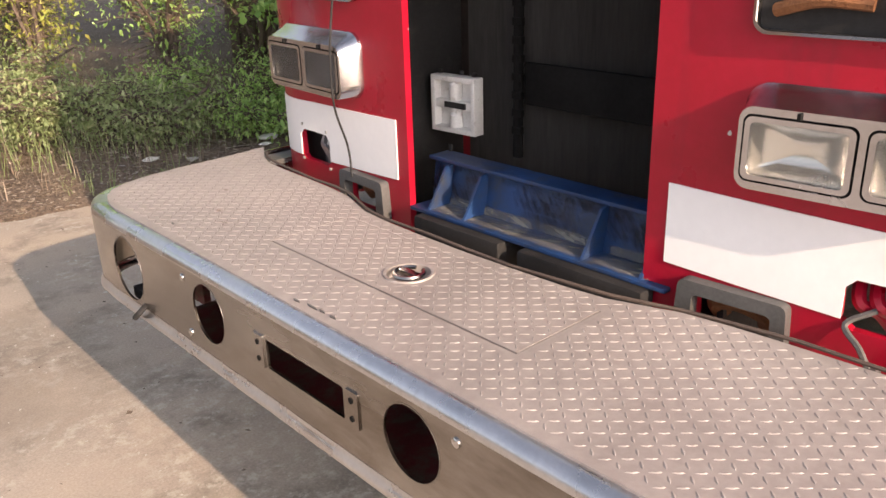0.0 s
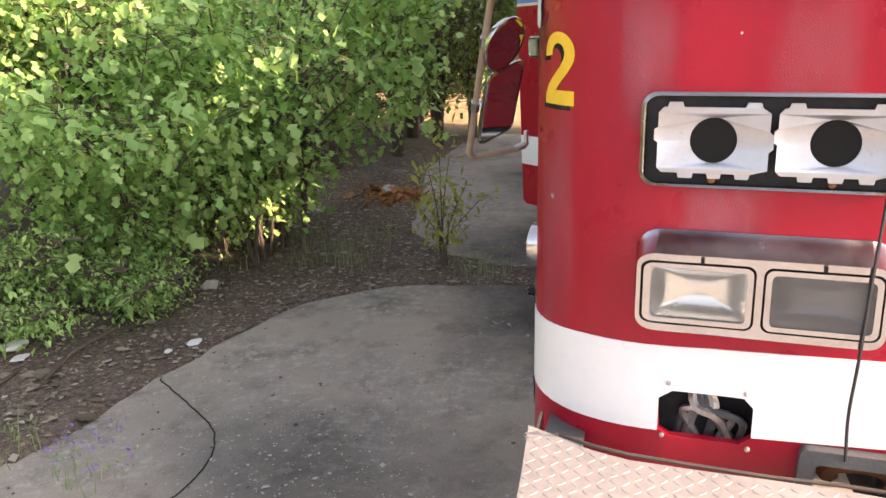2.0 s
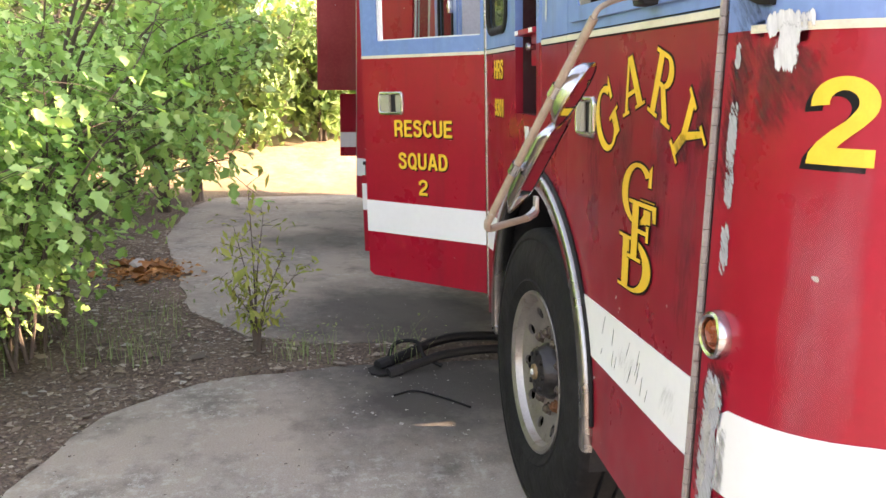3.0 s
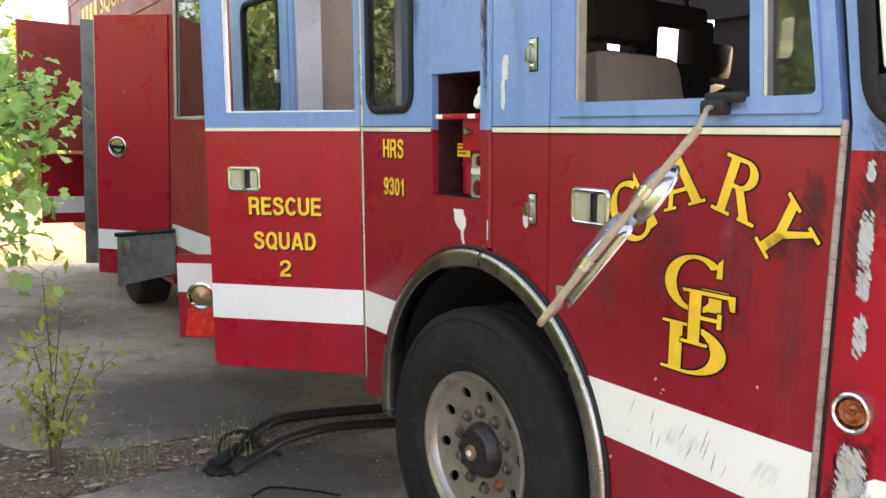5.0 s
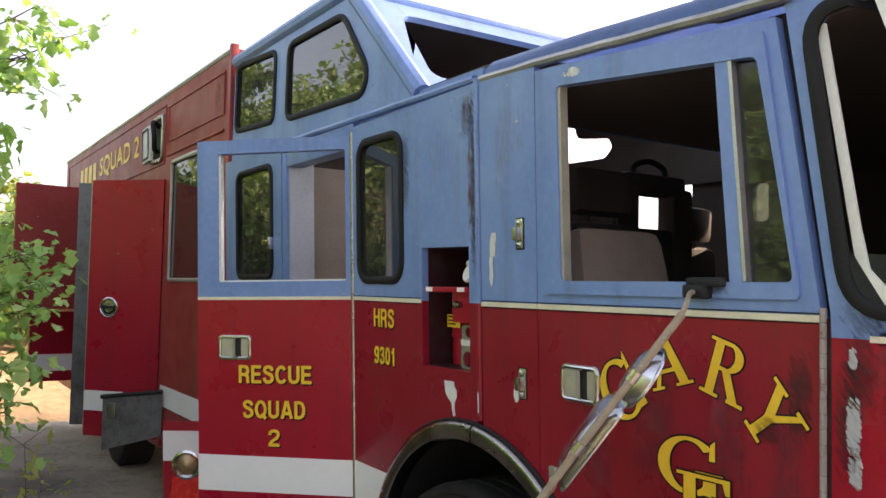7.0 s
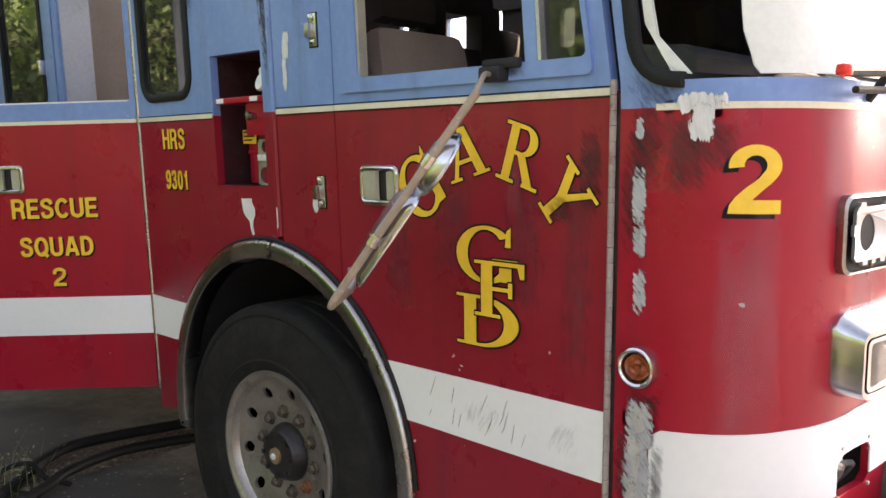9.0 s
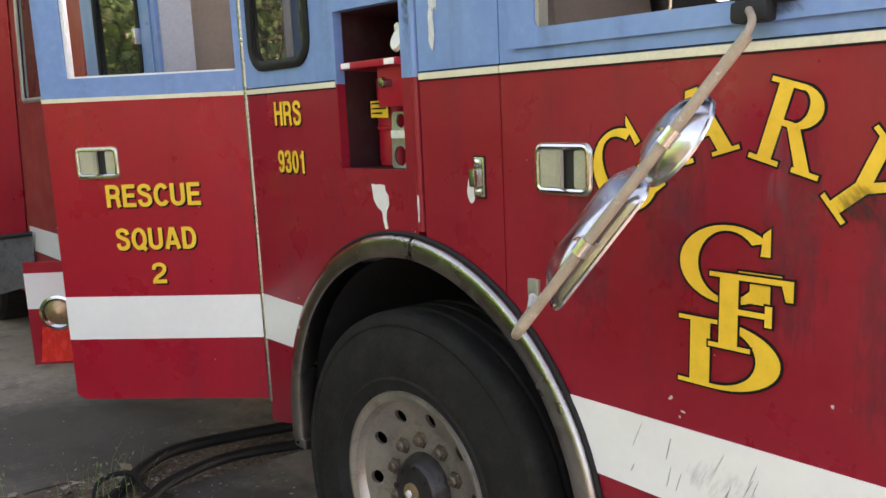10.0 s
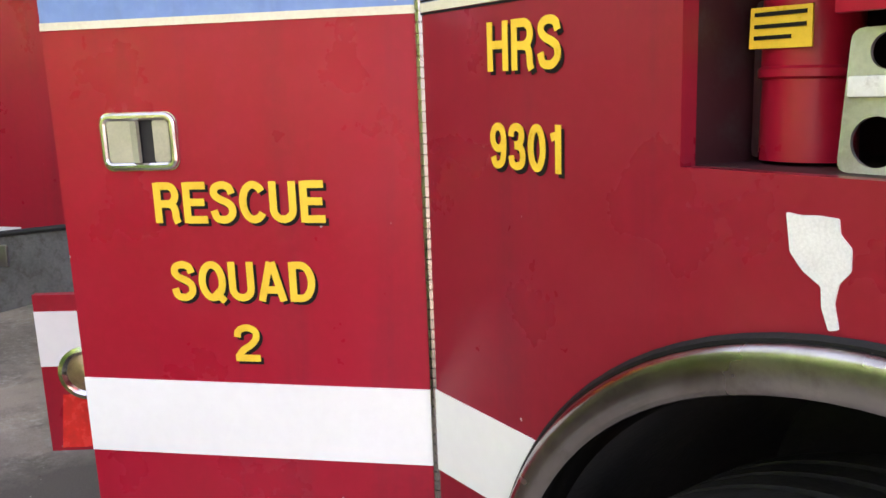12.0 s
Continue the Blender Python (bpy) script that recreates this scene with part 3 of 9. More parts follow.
# nose panels either side of the open grille
for sign in (1, -1):
    hole = [(s_of_y(y), z) for y, z in ((2.148, 0.892), (2.172, 0.874), (2.303, 0.874), (2.326, 0.886), (2.331, 0.957), (2.304, 0.977), (2.166, 0.977), (2.147, 0.957))]
    outer = [(S_GRILLE, 0.70), (S_END - 0.012, 0.70), (S_END - 0.012, 1.744), (S_GRILLE, 1.744)]
    tow = rrect(s_of_y(1.872), s_of_y(2.035), 0.79, 0.868, 0.012)
    bm = plate(bmesh.new(), [(sign * u, v) for u, v in outer], [[(sign * u, v) for u, v in ring] for ring in (hole, tow)], nose, 0.02, NOSE_CUTS)
    skin = part("front_panel", bm, RED, truck, "glossy red curved front panel with a cut-out")
    S0, S1 = s_of_y(1.79), S_END - 0.100
    notch = [(s_of_y(2.150), 0.893), (s_of_y(2.150), 0.955), (s_of_y(2.168), 0.974), (s_of_y(2.302), 0.974), (s_of_y(2.328), 0.955), (s_of_y(2.328), 0.884)]
    bm = plate(bmesh.new(), [(sign * u, v) for u, v in [(S0, 0.911)] + notch + [(S1, 0.868), (S1 - 0.004, 1.005), (S1 - 0.012, 1.028), (S1 - 0.03, 1.040), (S1 - 0.3, 1.062), (S0, 1.082)]],
               [], lambda s, z, w: nose(s, z, w + 0.003), 0.004, NOSE_CUTS)
    part("white_band", bm, WHITE, skin, "wide white reflective stripe")
    # steel collars of the tow eyes
    bm = plate(bmesh.new(), [(sign * u, v) for u, v in rpoly([(s_of_y(1.832), 0.77), (s_of_y(2.068), 0.77), (s_of_y(2.062), 0.896), (s_of_y(1.84), 0.896)], 0.018)],
               [[(sign * u, v) for u, v in tow]], lambda s, z, w: nose(s, z, w + 0.028), 0.03, NOSE_CUTS)
    part("tow_eye_collar", bm, GREYPLASTIC, truck, "dark grey tow eye surround")
    bm = bmesh.new()
    p0, p1 = nose(sign * s_of_y(1.90), 0.81, -0.06), nose(sign * s_of_y(2.0), 0.81, -0.06)
    tube(bm, smooth_line([p0, p0 + Vector((-0.02, 0, 0.03)), (p0 + p1) / 2 + Vector((-0.03, 0, 0.045)), p1 + Vector((-0.02, 0, 0.03)), p1]), 0.022)
    part("tow_eye", bm, RUST, truck, "rusty red tow hook")
    # lamp boxes
    y0, y1 = 1.935, 2.378
    for zz, kind in ((1.1165, "head"), (1.387, "empty")):
        tall = 0.188 if kind == "head" else 0.172
        ring = rrect(s_of_y(y0), s_of_y(y1) + 0.004, zz, zz + tall, 0.046 if kind == "head" else 0.028, 5)
        unit_name = "headlamp_housing" if kind == "head" else "empty_lamp_housing"
        deep = 0.068 if kind == "head" else 0.022
        rim = 0.024 if kind == "head" else 0.009
        bm = bmesh.new()
        inner = rrect(s_of_y(y0) + rim, s_of_y(y1) + 0.004 - rim, zz + rim * 0.8, zz + tall - rim * (1.75 if kind == "head" else 0.8), 0.016, 5)
        n = len(ring)

        def band(ring_a, wa, ring_b, wb):
            va = [bm.verts.new(nose(sign * u, v, wa)) for u, v in ring_a]
            vb = [bm.verts.new(nose(sign * u, v, wb)) for u, v in ring_b]
            for i in range(n):
                bm.faces.new((va[i], va[(i + 1) % n], vb[(i + 1) % n], vb[i]))

        mid = [(u + (0.006 if u < s_of_y(2.15) else -0.006), v + (0.006 if v < zz + tall / 2 else -0.006)) for u, v in ring]
        if kind == "head":
            lip = rrect(s_of_y(y0) + 0.006, s_of_y(y1) - 0.002, zz + 0.004, zz + tall - 0.010, 0.042, 5)
            face = rrect(s_of_y(y0) + 0.017, s_of_y(y1) - 0.012, zz + 0.006, zz + tall - 0.033, 0.026, 5)
            inner = face
            band(ring, -0.004, ring, 0.010)
            band(ring, 0.010, lip, 0.022)
            band(lip, 0.022, face, deep)
            band(face, deep, face, deep * 0.5)
        else:
            band(ring, -0.004, ring, deep * 0.8)
            band(ring, deep * 0.8, mid, deep)
            band(mid, deep, inner, deep * 0.92)
            band(inner, deep * 0.92, inner, deep * 0.3)
        bmesh.ops.remove_doubles(bm, verts=bm.verts, dist=1e-5)
        shell = part(unit_name, bm, BEZEL if kind == "head" else STEEL, truck,
                     "chrome twin headlamp bezel" if kind == "head" else "bezel with lamps missing, empty white sockets")
        mids = ((y0 + 0.122, y0 + 0.328) if kind == "head" else (y0 + 0.121, y0 + 0.322))
        gaps = [rrect(s_of_y(yc - 0.093) + 0.009, s_of_y(yc + 0.093) - 0.009, zz + 0.081 - 0.049, zz + 0.081 + 0.049, 0.01) for yc in mids] if kind == "head" else []
        bm = plate(bmesh.new(), [(sign * u, v) for u, v in inner], [[(sign * u, v) for u, v in g] for g in gaps], lambda s, z, w: nose(s, z, w + deep * (0.86 if kind == "head" else 0.30)), 0.004, NOSE_CUTS)
        part("back_plate", bm, BLACK if kind == "head" else DARK, shell)
        if kind == "head":
            rims = [rrect(s_of_y(yc - 0.093) - 0.004, s_of_y(yc + 0.093) + 0.004, zz + 0.081 - 0.061, zz + 0.081 + 0.061, 0.016) for yc in mids]
            bm = plate(bmesh.new(), [(sign * u, v) for u, v in inner], [[(sign * u, v) for u, v in g] for g in rims], lambda s, z, w: nose(s, z, w + deep), 0.006, NOSE_CUTS)
            part("front_plate", bm, BEZEL, shell, "chrome face round both lamps")
            for yc in mids:
                q = nose(sign * s_of_y(yc), zz + 0.147, deep + 0.002)
                part("adjuster", box(bmesh.new(), (q.x - 0.004, q.y - 0.003, q.z - 0.006), (q.x + 0.004, q.y + 0.003, q.z + 0.006)), BLACK, shell)
        for j, yc in enumerate(mids):
            hw = 0.093 if kind == "head" else 0.094
            a, b = s_of_y(yc - hw), s_of_y(yc + hw)
            zc = zz + (0.081 if kind == "head" else tall / 2)
            if kind == "head":
                lamp_ring = rrect(a, b, zc - 0.057, zc + 0.057, 0.014)
                hole2 = rrect(a + 0.010, b - 0.010, zc - 0.048, zc + 0.048, 0.01)
                bm = plate(bmesh.new(), [(sign * u, v) for u, v in lamp_ring], [[(sign * u, v) for u, v in hole2]],
                           lambda s, z, w: nose(s, z, w + deep + 0.002), 0.02)
                holder = part("retaining_ring", bm, BEZEL, shell)
                bm = bmesh.new()
                rings = []
                for f, d in ((1.0, 0.75), (0.9, 0.50), (0.7, 0.25), (0.5, 0.10), (0.25, 0.02), (0.0, 0.0)):
                    rr = [((a + b) / 2 + (u - (a + b) / 2) * f, zc + (v - zc) * f) for u, v in hole2]
                    rings.append([bm.verts.new(nose(sign * u, v, deep - 0.042 + 0.038 * d)) for u, v in rr])
                for ra, rb in zip(rings, rings[1:]):
                    for i in range(len(ra)):
                        bm.faces.new((ra[i], ra[(i + 1) % len(ra)], rb[(i + 1) % len(ra)], rb[i]))
                bmesh.ops.remove_doubles(bm, verts=bm.verts, dist=1e-5)
                part("reflector", bm, SILVER, shell, "silvered reflector")
                clear = (j == 1) if sign > 0 else True
                flutes = [sign * (a + 0.010 + (b - a - 0.02) * k / 28) for k in range(1, 28)]
                bm = plate(bmesh.new(), [(sign * u, v) for u, v in hole2], [],
                           lambda s, z, w: nose(s, z, w + deep - 0.002 + 0.0007 * math.cos((abs(s) - a) / (b - a - 0.02) * 28 * math.pi)), 0.006, flutes)
                glass = part("lens", bm, LENS if clear else CLOUDY, shell, "clear ribbed lens" if clear else "clouded grey lens")
                glass.visible_shadow = False
            else:
                if sign < 0:
                    bm = bmesh.new()
                    p, q = nose(-(a + 0.01), zc - 0.045 + 0.01 * j, 0.012), nose(-(b - 0.02), zc - 0.03, 0.014)
                    tube(bm, smooth_line([p, (p + q) / 2 + Vector((-0.01, 0, 0.012)), q]), 0.012)
                    part("rusty_bracket", bm, RUST if j == 0 else ALU, shell, "broken lamp bracket")
                    continue
                bucket = [(a, zc - 0.050)]
                for f in (0.22, 0.48, 0.74):
                    u = a + (b - a) * f
                    bucket += [(u - 0.013, zc - 0.058), (u - 0.011, zc - 0.067), (u + 0.011, zc - 0.067), (u + 0.013, zc - 0.058)]
                bucket += [(b - 0.008, zc - 0.058), (b, zc - 0.050), (b, zc - 0.004), (b + 0.006, zc), (b + 0.006, zc + 0.02), (b, zc + 0.024), (b, zc + 0.05), (b - 0.008, zc + 0.06)]
                for f in (0.85, 0.15):
                    u = a + (b - a) * f
                    bucket += [(u + 0.014, zc + 0.06), (u + 0.011, zc + 0.069), (u - 0.011, zc + 0.069), (u - 0.014, zc + 0.06)]
                bucket += [(a, zc + 0.05), (a, zc + 0.018), (a - 0.007, zc + 0.012), (a - 0.007, zc - 0.012), (a, zc - 0.018)]
                eye_hole = circle((a + b) / 2, zc, 0.041, 28)
                bm = plate(bmesh.new(), [(sign * u, v) for u, v in bucket], [[(sign * u, v) for u, v in eye_hole]],
                           lambda s, z, w: nose(s, z, w + (0.0105 if math.hypot(abs(s) - (a + b) / 2, z - zc) < 0.0425 else 0.026)), 0.008)
                sock = part("lamp_bucket", bm, BUCKET, shell, "empty white lamp bucket with round socket hole")
                bm = plate(bmesh.new(), [(sign * u, v) for u, v in circle((a + b) / 2, zc, 0.044, 20)], [], lambda s, z, w: nose(s, z, w + 0.0085), 0.002)
                part("socket_hole", bm, BLACK, shell)
                bm = bmesh.new()
                q = nose(sign * (a + b) / 2, zc - 0.07, 0.02)
                lathe(bm, [(0.0, 0.006), (0.006, 0.004), (0.007, 0.0)], Matrix.Translation(q) @ pose(0, 0, 0, 0, -90, 0), 10)
                part("screw", bm, RUST, shell)

# windscreen frame and cowl
S_PILLAR = S_END - 0.085
outer = [(-S_END + 0.012, 1.744), (S_END - 0.012, 1.744), (S_END - 0.012, 2.575), (-S_END + 0.012, 2.575)]
screens = [rpoly([(0.03, 1.802), (S_END - 0.056, 1.800), (S_END - 0.062, 2.51), (0.03, 2.515)], 0.10, 6)]
screens.append([(-u, v) for u, v in screens[0]])
bm = plate(bmesh.new(), outer, screens, windscreen_skin, 0.035, NOSE_CUTS, [1.80, 1.95, 2.1, 2.3])
cowl = part("windscreen_surround", bm, BLUE, truck, "faded blue windscreen surround")
for ring in screens:
    bm = ribbon(bmesh.new(), ring, windscreen_skin, 0.034, 0.012)
    part("rubber_gasket", bm, RUBBER, cowl, "black rubber windscreen gasket")
bm = plate(bmesh.new(), [(-S_END + 0.02, 1.738), (S_END - 0.1, 1.738), (S_END - 0.1, 1.752), (-S_END + 0.02, 1.752)], [], lambda s, z, w: windscreen_skin(s, z, w + 0.003), 0.004, NOSE_CUTS)
part("pinstripe", bm, CREAM, cowl)

# ---- left side panels ----
ARC_X, ARC_Z, ARC_R = 3.185, 0.640, 0.704


def arch_line(x0, x1, r=ARC_R, n=14):
    """Points on the wheel arch from x0 to x1."""
    out = []
    for k in range(n + 1):
        x = x0 + (x1 - x0) * k / n
        out.append((x, ARC_Z + math.sqrt(max(0.0, r * r - (x - ARC_X) ** 2))))
    return out


def arch_down(x_edge, toward, r=ARC_R):
    a = [(ARC_X + toward * r * math.sin(radians(t)), ARC_Z + r * math.cos(radians(t))) for t in range(0, 91, 6)]
    return a


CUTS_X, CUTS_Z = [1.9 + 0.08 * k for k in range(11)], [0.9, 1.1, 1.3, 1.5, 1.7]


def split_panel(name, outline_red, outline_blue, holes_red=(), holes_blue=(), label=""):
    bm = plate(bmesh.new(), outline_red, list(holes_red), side, 0.03, CUTS_X, CUTS_Z)
    ob = part(name, bm, RED_DOOR, truck, label)
    bm = plate(bmesh.new(), outline_blue, list(holes_blue), side, 0.03, CUTS_X, [2.0, 2.2, 2.4])
    part("upper_skin", bm, BLUE, ob, "faded blue upper paint")
    return ob


def pinstripe(x0, x1, parent, fn=None):
    fn = fn or side
    bm = plate(bmesh.new(), [(x0, BELT - 0.009), (x1, BELT - 0.009), (x1, BELT + 0.007), (x0, BELT + 0.007)], [], lambda u, v, w: fn(u, v, w + 0.003), 0.004, CUTS_X)
    part("pinstripe", bm, CREAM, parent)
    bm = bmesh.new()
    for z in (BELT - 0.0135, BELT + 0.009):
        plate(bm, [(x0, z), (x1, z), (x1, z + 0.003), (x0, z + 0.003)], [], lambda u, v, w: fn(u, v, w + 0.0025), 0.003, CUTS_X)
    part("stripe_edge", bm, BLACK, parent)


# front door
DF, DR = 1.812, 2.783
arc = [p for p in arch_down(0, -1) if p[0] < DR - 0.01][::-1]
red = [(DF, 0.60), (arc[0][0], 0.60)] + arc + [(DR, ARC_Z + math.sqrt(ARC_R ** 2 - (DR - ARC_X) ** 2)), (DR, BELT), (DF, BELT)]
blue = [(DF, BELT), (DR, BELT), (DR, 2.545), (1.945, 2.515)]
win = rpoly([(2.662, 1.866), (1.878, 1.866), (1.988, 2.425), (2.672, 2.475)], 0.02)
front_door = split_panel("front_door", red, blue, (), [win], "red lower, blue upper cab door with missing glass")
# raised window frame
ring = rpoly([(2.745, 1.825), (1.86, 1.825), (1.972, 2.49), (2.745, 2.535)], 0.02)
bm = plate(bmesh.new(), ring, [win], lambda u, v, w: side(u, v, w + 0.010), 0.012, CUTS_X, [2.0, 2.2, 2.4])
part("window_frame", bm, BLUE, front_door)
bm = plate(bmesh.new(), [(2.055, 1.86), (2.018, 1.86), (2.072, 2.44), (2.11, 2.44)], [], lambda u, v, w: side(u, v, w + 0.004), 0.04)
part("vent_divider", bm, BLUE, front_door)
bm = plate(bmesh.new(), [(2.016, 1.868), (2.006, 1.868), (2.060, 2.43), (2.070, 2.43)], [], lambda u, v, w: side(u, v, w + 0.006), 0.03)
part("vent_channel", bm, ALU, front_door)
bm = plate(bmesh.new(), [(2.006, 1.868), (1.885, 1.868), (1.99, 2.42), (2.06, 2.43)], [], lambda u, v, w: side(u, v, w - 0.015), 0.005)
part("vent_glass", bm, QUARTER, front_door, "dark tinted fixed quarter glass")
bm = plate(bmesh.new(), [(2.664, 1.866), (2.652, 1.866), (2.660, 2.474), (2.672, 2.474)], [], lambda u, v, w: side(u, v, w + 0.004), 0.03)
part("run_channel", bm, HANDLE, front_door, "bare pale window channel")
pinstripe(DF, DR, front_door)
def arch_edge(z0, z1, toward, n=5):
    """Points on the wheel arch between two heights, before (-1) or behind (1) the wheel."""
    return [(ARC_X + toward * math.sqrt((ARC_R + 0.004) ** 2 - (z - ARC_Z) ** 2), z) for z in (z0 + (z1 - z0) * k / n for k in range(n + 1))]


bm = plate(bmesh.new(), [(DF, 0.878)] + arch_edge(0.872, 1.037, -1) + [(DF, 1.050)], [],
           lambda u, v, w: side(u, v, w + 0.003), 0.004, CUTS_X)
part("white_band", bm, WHITE, front_door, "scuffed white stripe")
# piano hinge
def knuckle_hinge(at, z0, z1, r=0.0085, step=0.02):
    """A piano hinge: one rod with a groove at each knuckle."""
    prof, z = [], z0
    while z < z1:
        prof += [(r * 0.7, z), (r, z + 0.001), (r, z + step - 0.0015), (r * 0.7, z + step - 0.0005)]
        z += step
    return lathe(bmesh.new(), prof, Matrix.Translation(at), 8)


bm = knuckle_hinge((DF - 0.006, YS + 0.003, 0), 0.62, BELT, 0.0080, 0.034)
hinge_rod = part("piano_hinge", bm, PAINTED_HINGE, truck, "long hinge in worn pale paint")
bm = plate(bmesh.new(), [(DF - 0.030, 0.62), (DF + 0.016, 0.62), (DF + 0.016, BELT), (DF - 0.030, BELT)], [], lambda u, v, w: side(u, v, w - 0.0035), 0.004)
part("hinge_leaf", bm, SHADED_RED, hinge_rod, "dark red hinge leaf")
# door frame behind the gaps
bm = plate(bmesh.new(), [(DF - 0.035, BELT), (DF + 0.035, BELT), (1.985, 2.53), (1.905, 2.53)], [], lambda u, v, w: side(u, v, w - 0.034), 0.02)
plate(bm, [(DF - 0.03, 0.62), (DF + 0.04, 0.62), (DF + 0.04, BELT), (DF - 0.03, BELT)], [], lambda u, v, w: side(u, v, w - 0.034), 0.02)
part("door_frame", bm, DARK, truck, "dark cab door frame")


def paddle_handle(u, v, fn, parent, flip=1):
    """A flush door handle: chrome surround, pull paddle, dark recess."""
    w2, h2 = 0.083, 0.058
    ring = rrect(u - w2, u + w2, v - h2, v + h2, 0.022, 6)
    hole = rrect(u - w2 + 0.016, u + w2 - 0.016, v - h2 + 0.016, v + h2 - 0.016, 0.010)
    bm = plate(bmesh.new(), ring, [hole], lambda a, b, w: fn(a, b, w + 0.005), 0.009)
    mid = rrect(u - w2 + 0.009, u + w2 - 0.009, v - h2 + 0.009, v + h2 - 0.009, 0.016, 6)
    tube(bm, [fn(p, q, 0.005) for p, q in mid + mid[:1]], 0.0085, 10, False)
    hnd = part("door_handle", bm, CHROME, parent, "chrome recessed paddle handle")
    return hnd, hole


def handle_parts(u, v, fn, owner):
    w2, h2 = 0.083, 0.058
    lo, hi = v - h2 + 0.017, v + h2 - 0.017
    bm = plate(bmesh.new(), rrect(u - w2 + 0.013, u + w2 - 0.013, v - h2 + 0.013, v + h2 - 0.013, 0.006), [], lambda a, b, w: fn(a, b, w + 0.002), 0.0015)
    part("handle_recess", bm, RECESS, owner)
    bm = plate(bmesh.new(), rrect(u - w2 + 0.014, u - w2 + 0.052, lo, hi, 0.005), [], lambda a, b, w: fn(a, b, w + 0.005), 0.004)
    part("handle_plate", bm, HANDLE, owner)
    bm = plate(bmesh.new(), rrect(u + 0.006, u + w2 - 0.019, lo, hi, 0.005), [], lambda a, b, w: fn(a, b, w + 0.010), 0.009)
    plate(bm, [(u - 0.006, lo), (u + 0.012, lo), (u + 0.012, hi), (u - 0.006, hi)], [], lambda a, b, w: fn(a, b, w + 0.019 - 0.5 * (a - u)), 0.012)
    part("handle_paddle", bm, HANDLE, owner, "worn tan pull paddle")


paddle_handle(2.588, 1.556, side, front_door)
handle_parts(2.588, 1.556, side, front_door)
# fixed pillar panel behind the door
FR = 3.092
mid = [(DR + 0.004, ARC_Z + math.sqrt(ARC_R ** 2 - (DR + 0.004 - ARC_X) ** 2))] + arch_line(2.82, FR, ARC_R, 8)
pillar = split_panel("pillar_panel", mid + [(FR, BELT), (DR + 0.004, BELT)], [(DR + 0.004, BELT), (FR, BELT), (FR, 2.575), (DR + 0.004, 2.56)], (), (),
                     "narrow red and blue pillar panel with scraped paint")
pinstripe(DR + 0.004, FR, pillar)
# rolled edge of the tilting cab section
bm = bmesh.new()
tube(bm, [side(FR + 0.026, 1.37, -0.010), side(FR + 0.026, BELT, -0.010)], 0.014, 12)
part("rolled_edge", bm, RED_DOOR, pillar)
bm = bmesh.new()
tube(bm, [side(FR + 0.026, BELT, -0.010), side(FR + 0.026, 2.585, -0.010)], 0.014, 12)
part("rolled_edge", bm, BLUE, pillar)

part("seam_backing", plate(bmesh.new(), [(FR - 0.02, 1.36), (FR + 0.05, 1.36), (FR + 0.05, 2.58), (FR - 0.02, 2.58)], [], lambda u, v, w: side(u, v, w - 0.032), 0.01), BLACK, pillar)

# crew cab side with its locker and window
HX0, HX1 = 3.125, 4.092
right_arc = [p for p in arch_down(0, 1)]
red = arch_line(HX0, 3.19, ARC_R, 2)[:-1] + right_arc[1:] + [(3.885, 0.60), (HX1, 0.56), (HX1, BELT), (3.493, BELT), (3.493, 1.534), (3.168, 1.536), (3.168, BELT), (HX0, BELT)]
blue = [(HX0, BELT), (3.168, BELT), (3.168, 1.990), (3.493, 1.994), (3.493, BELT), (HX1, BELT), (HX1, 2.56), (HX0, 2.575)]
port = rrect(3.645, 4.02, 1.865, 2.475, 0.075, 6)
crew = split_panel("crew_cab_side", red, blue, (), [port], "red and blue crew cab side with an open locker")
pinstripe(3.50, HX1, crew)
bm = ribbon(bmesh.new(), port, side, 0.032, 0.012)
part("window_gasket", bm, RUBBER, crew, "black rubber window gasket")
bm = plate(bmesh.new(), port, [], lambda u, v, w: side(u, v, w - 0.008), 0.005)
part("window_pane", bm, GLASS, crew, "tinted pane with rounded corners")
bm = plate(bmesh.new(), [(HX1, 0.886), (HX1, 1.056)] + arch_edge(1.052, 0.890, 1), [],
           lambda u, v, w: side(u, v, w + 0.003), 0.004)
part("white_band", bm, WHITE, crew)
# wheel arch trim in two lengths
for a0, a1 in ((-90, -4.6), (-3.6, 90)):
    bm = bmesh.new()
    rows = []
    k_n = 26
    for k in range(k_n + 1):
        t = radians(a0 + (a1 - a0) * k / k_n)
        dx, dz = math.sin(t), math.cos(t)
        prof = ((0.008, 0.0), (0.0095, 0.014), (0.006, 0.0225), (-0.001, 0.0275), (-0.010, 0.029), (-0.045, 0.0275), (-0.053, 0.023), (-0.056, 0.013), (-0.057, -0.04))
        rows.append([bm.verts.new(side(ARC_X + dx * (ARC_R + r), ARC_Z + dz * (ARC_R + r), w)) for r, w in prof])
    drop = 0.06 if a0 < -50 else 0.08
    end = rows[0] if a0 < -50 else rows[-1]
    ext = [bm.verts.new(v.co + Vector((0, 0, -drop))) for v in end]
    rows = [ext] + rows if a0 < -50 else rows + [ext]
    for ra, rb in zip(rows, rows[1:]):
        for i in range(len(prof) - 1):
            bm.faces.new((ra[i], ra[i + 1], rb[i + 1], rb[i]))
    trim = part("arch_trim", bm, STEEL, truck, "scuffed stainless wheel arch trim")
p = side(ARC_X + ARC_R - 0.052, ARC_Z - 0.085, 0.0)
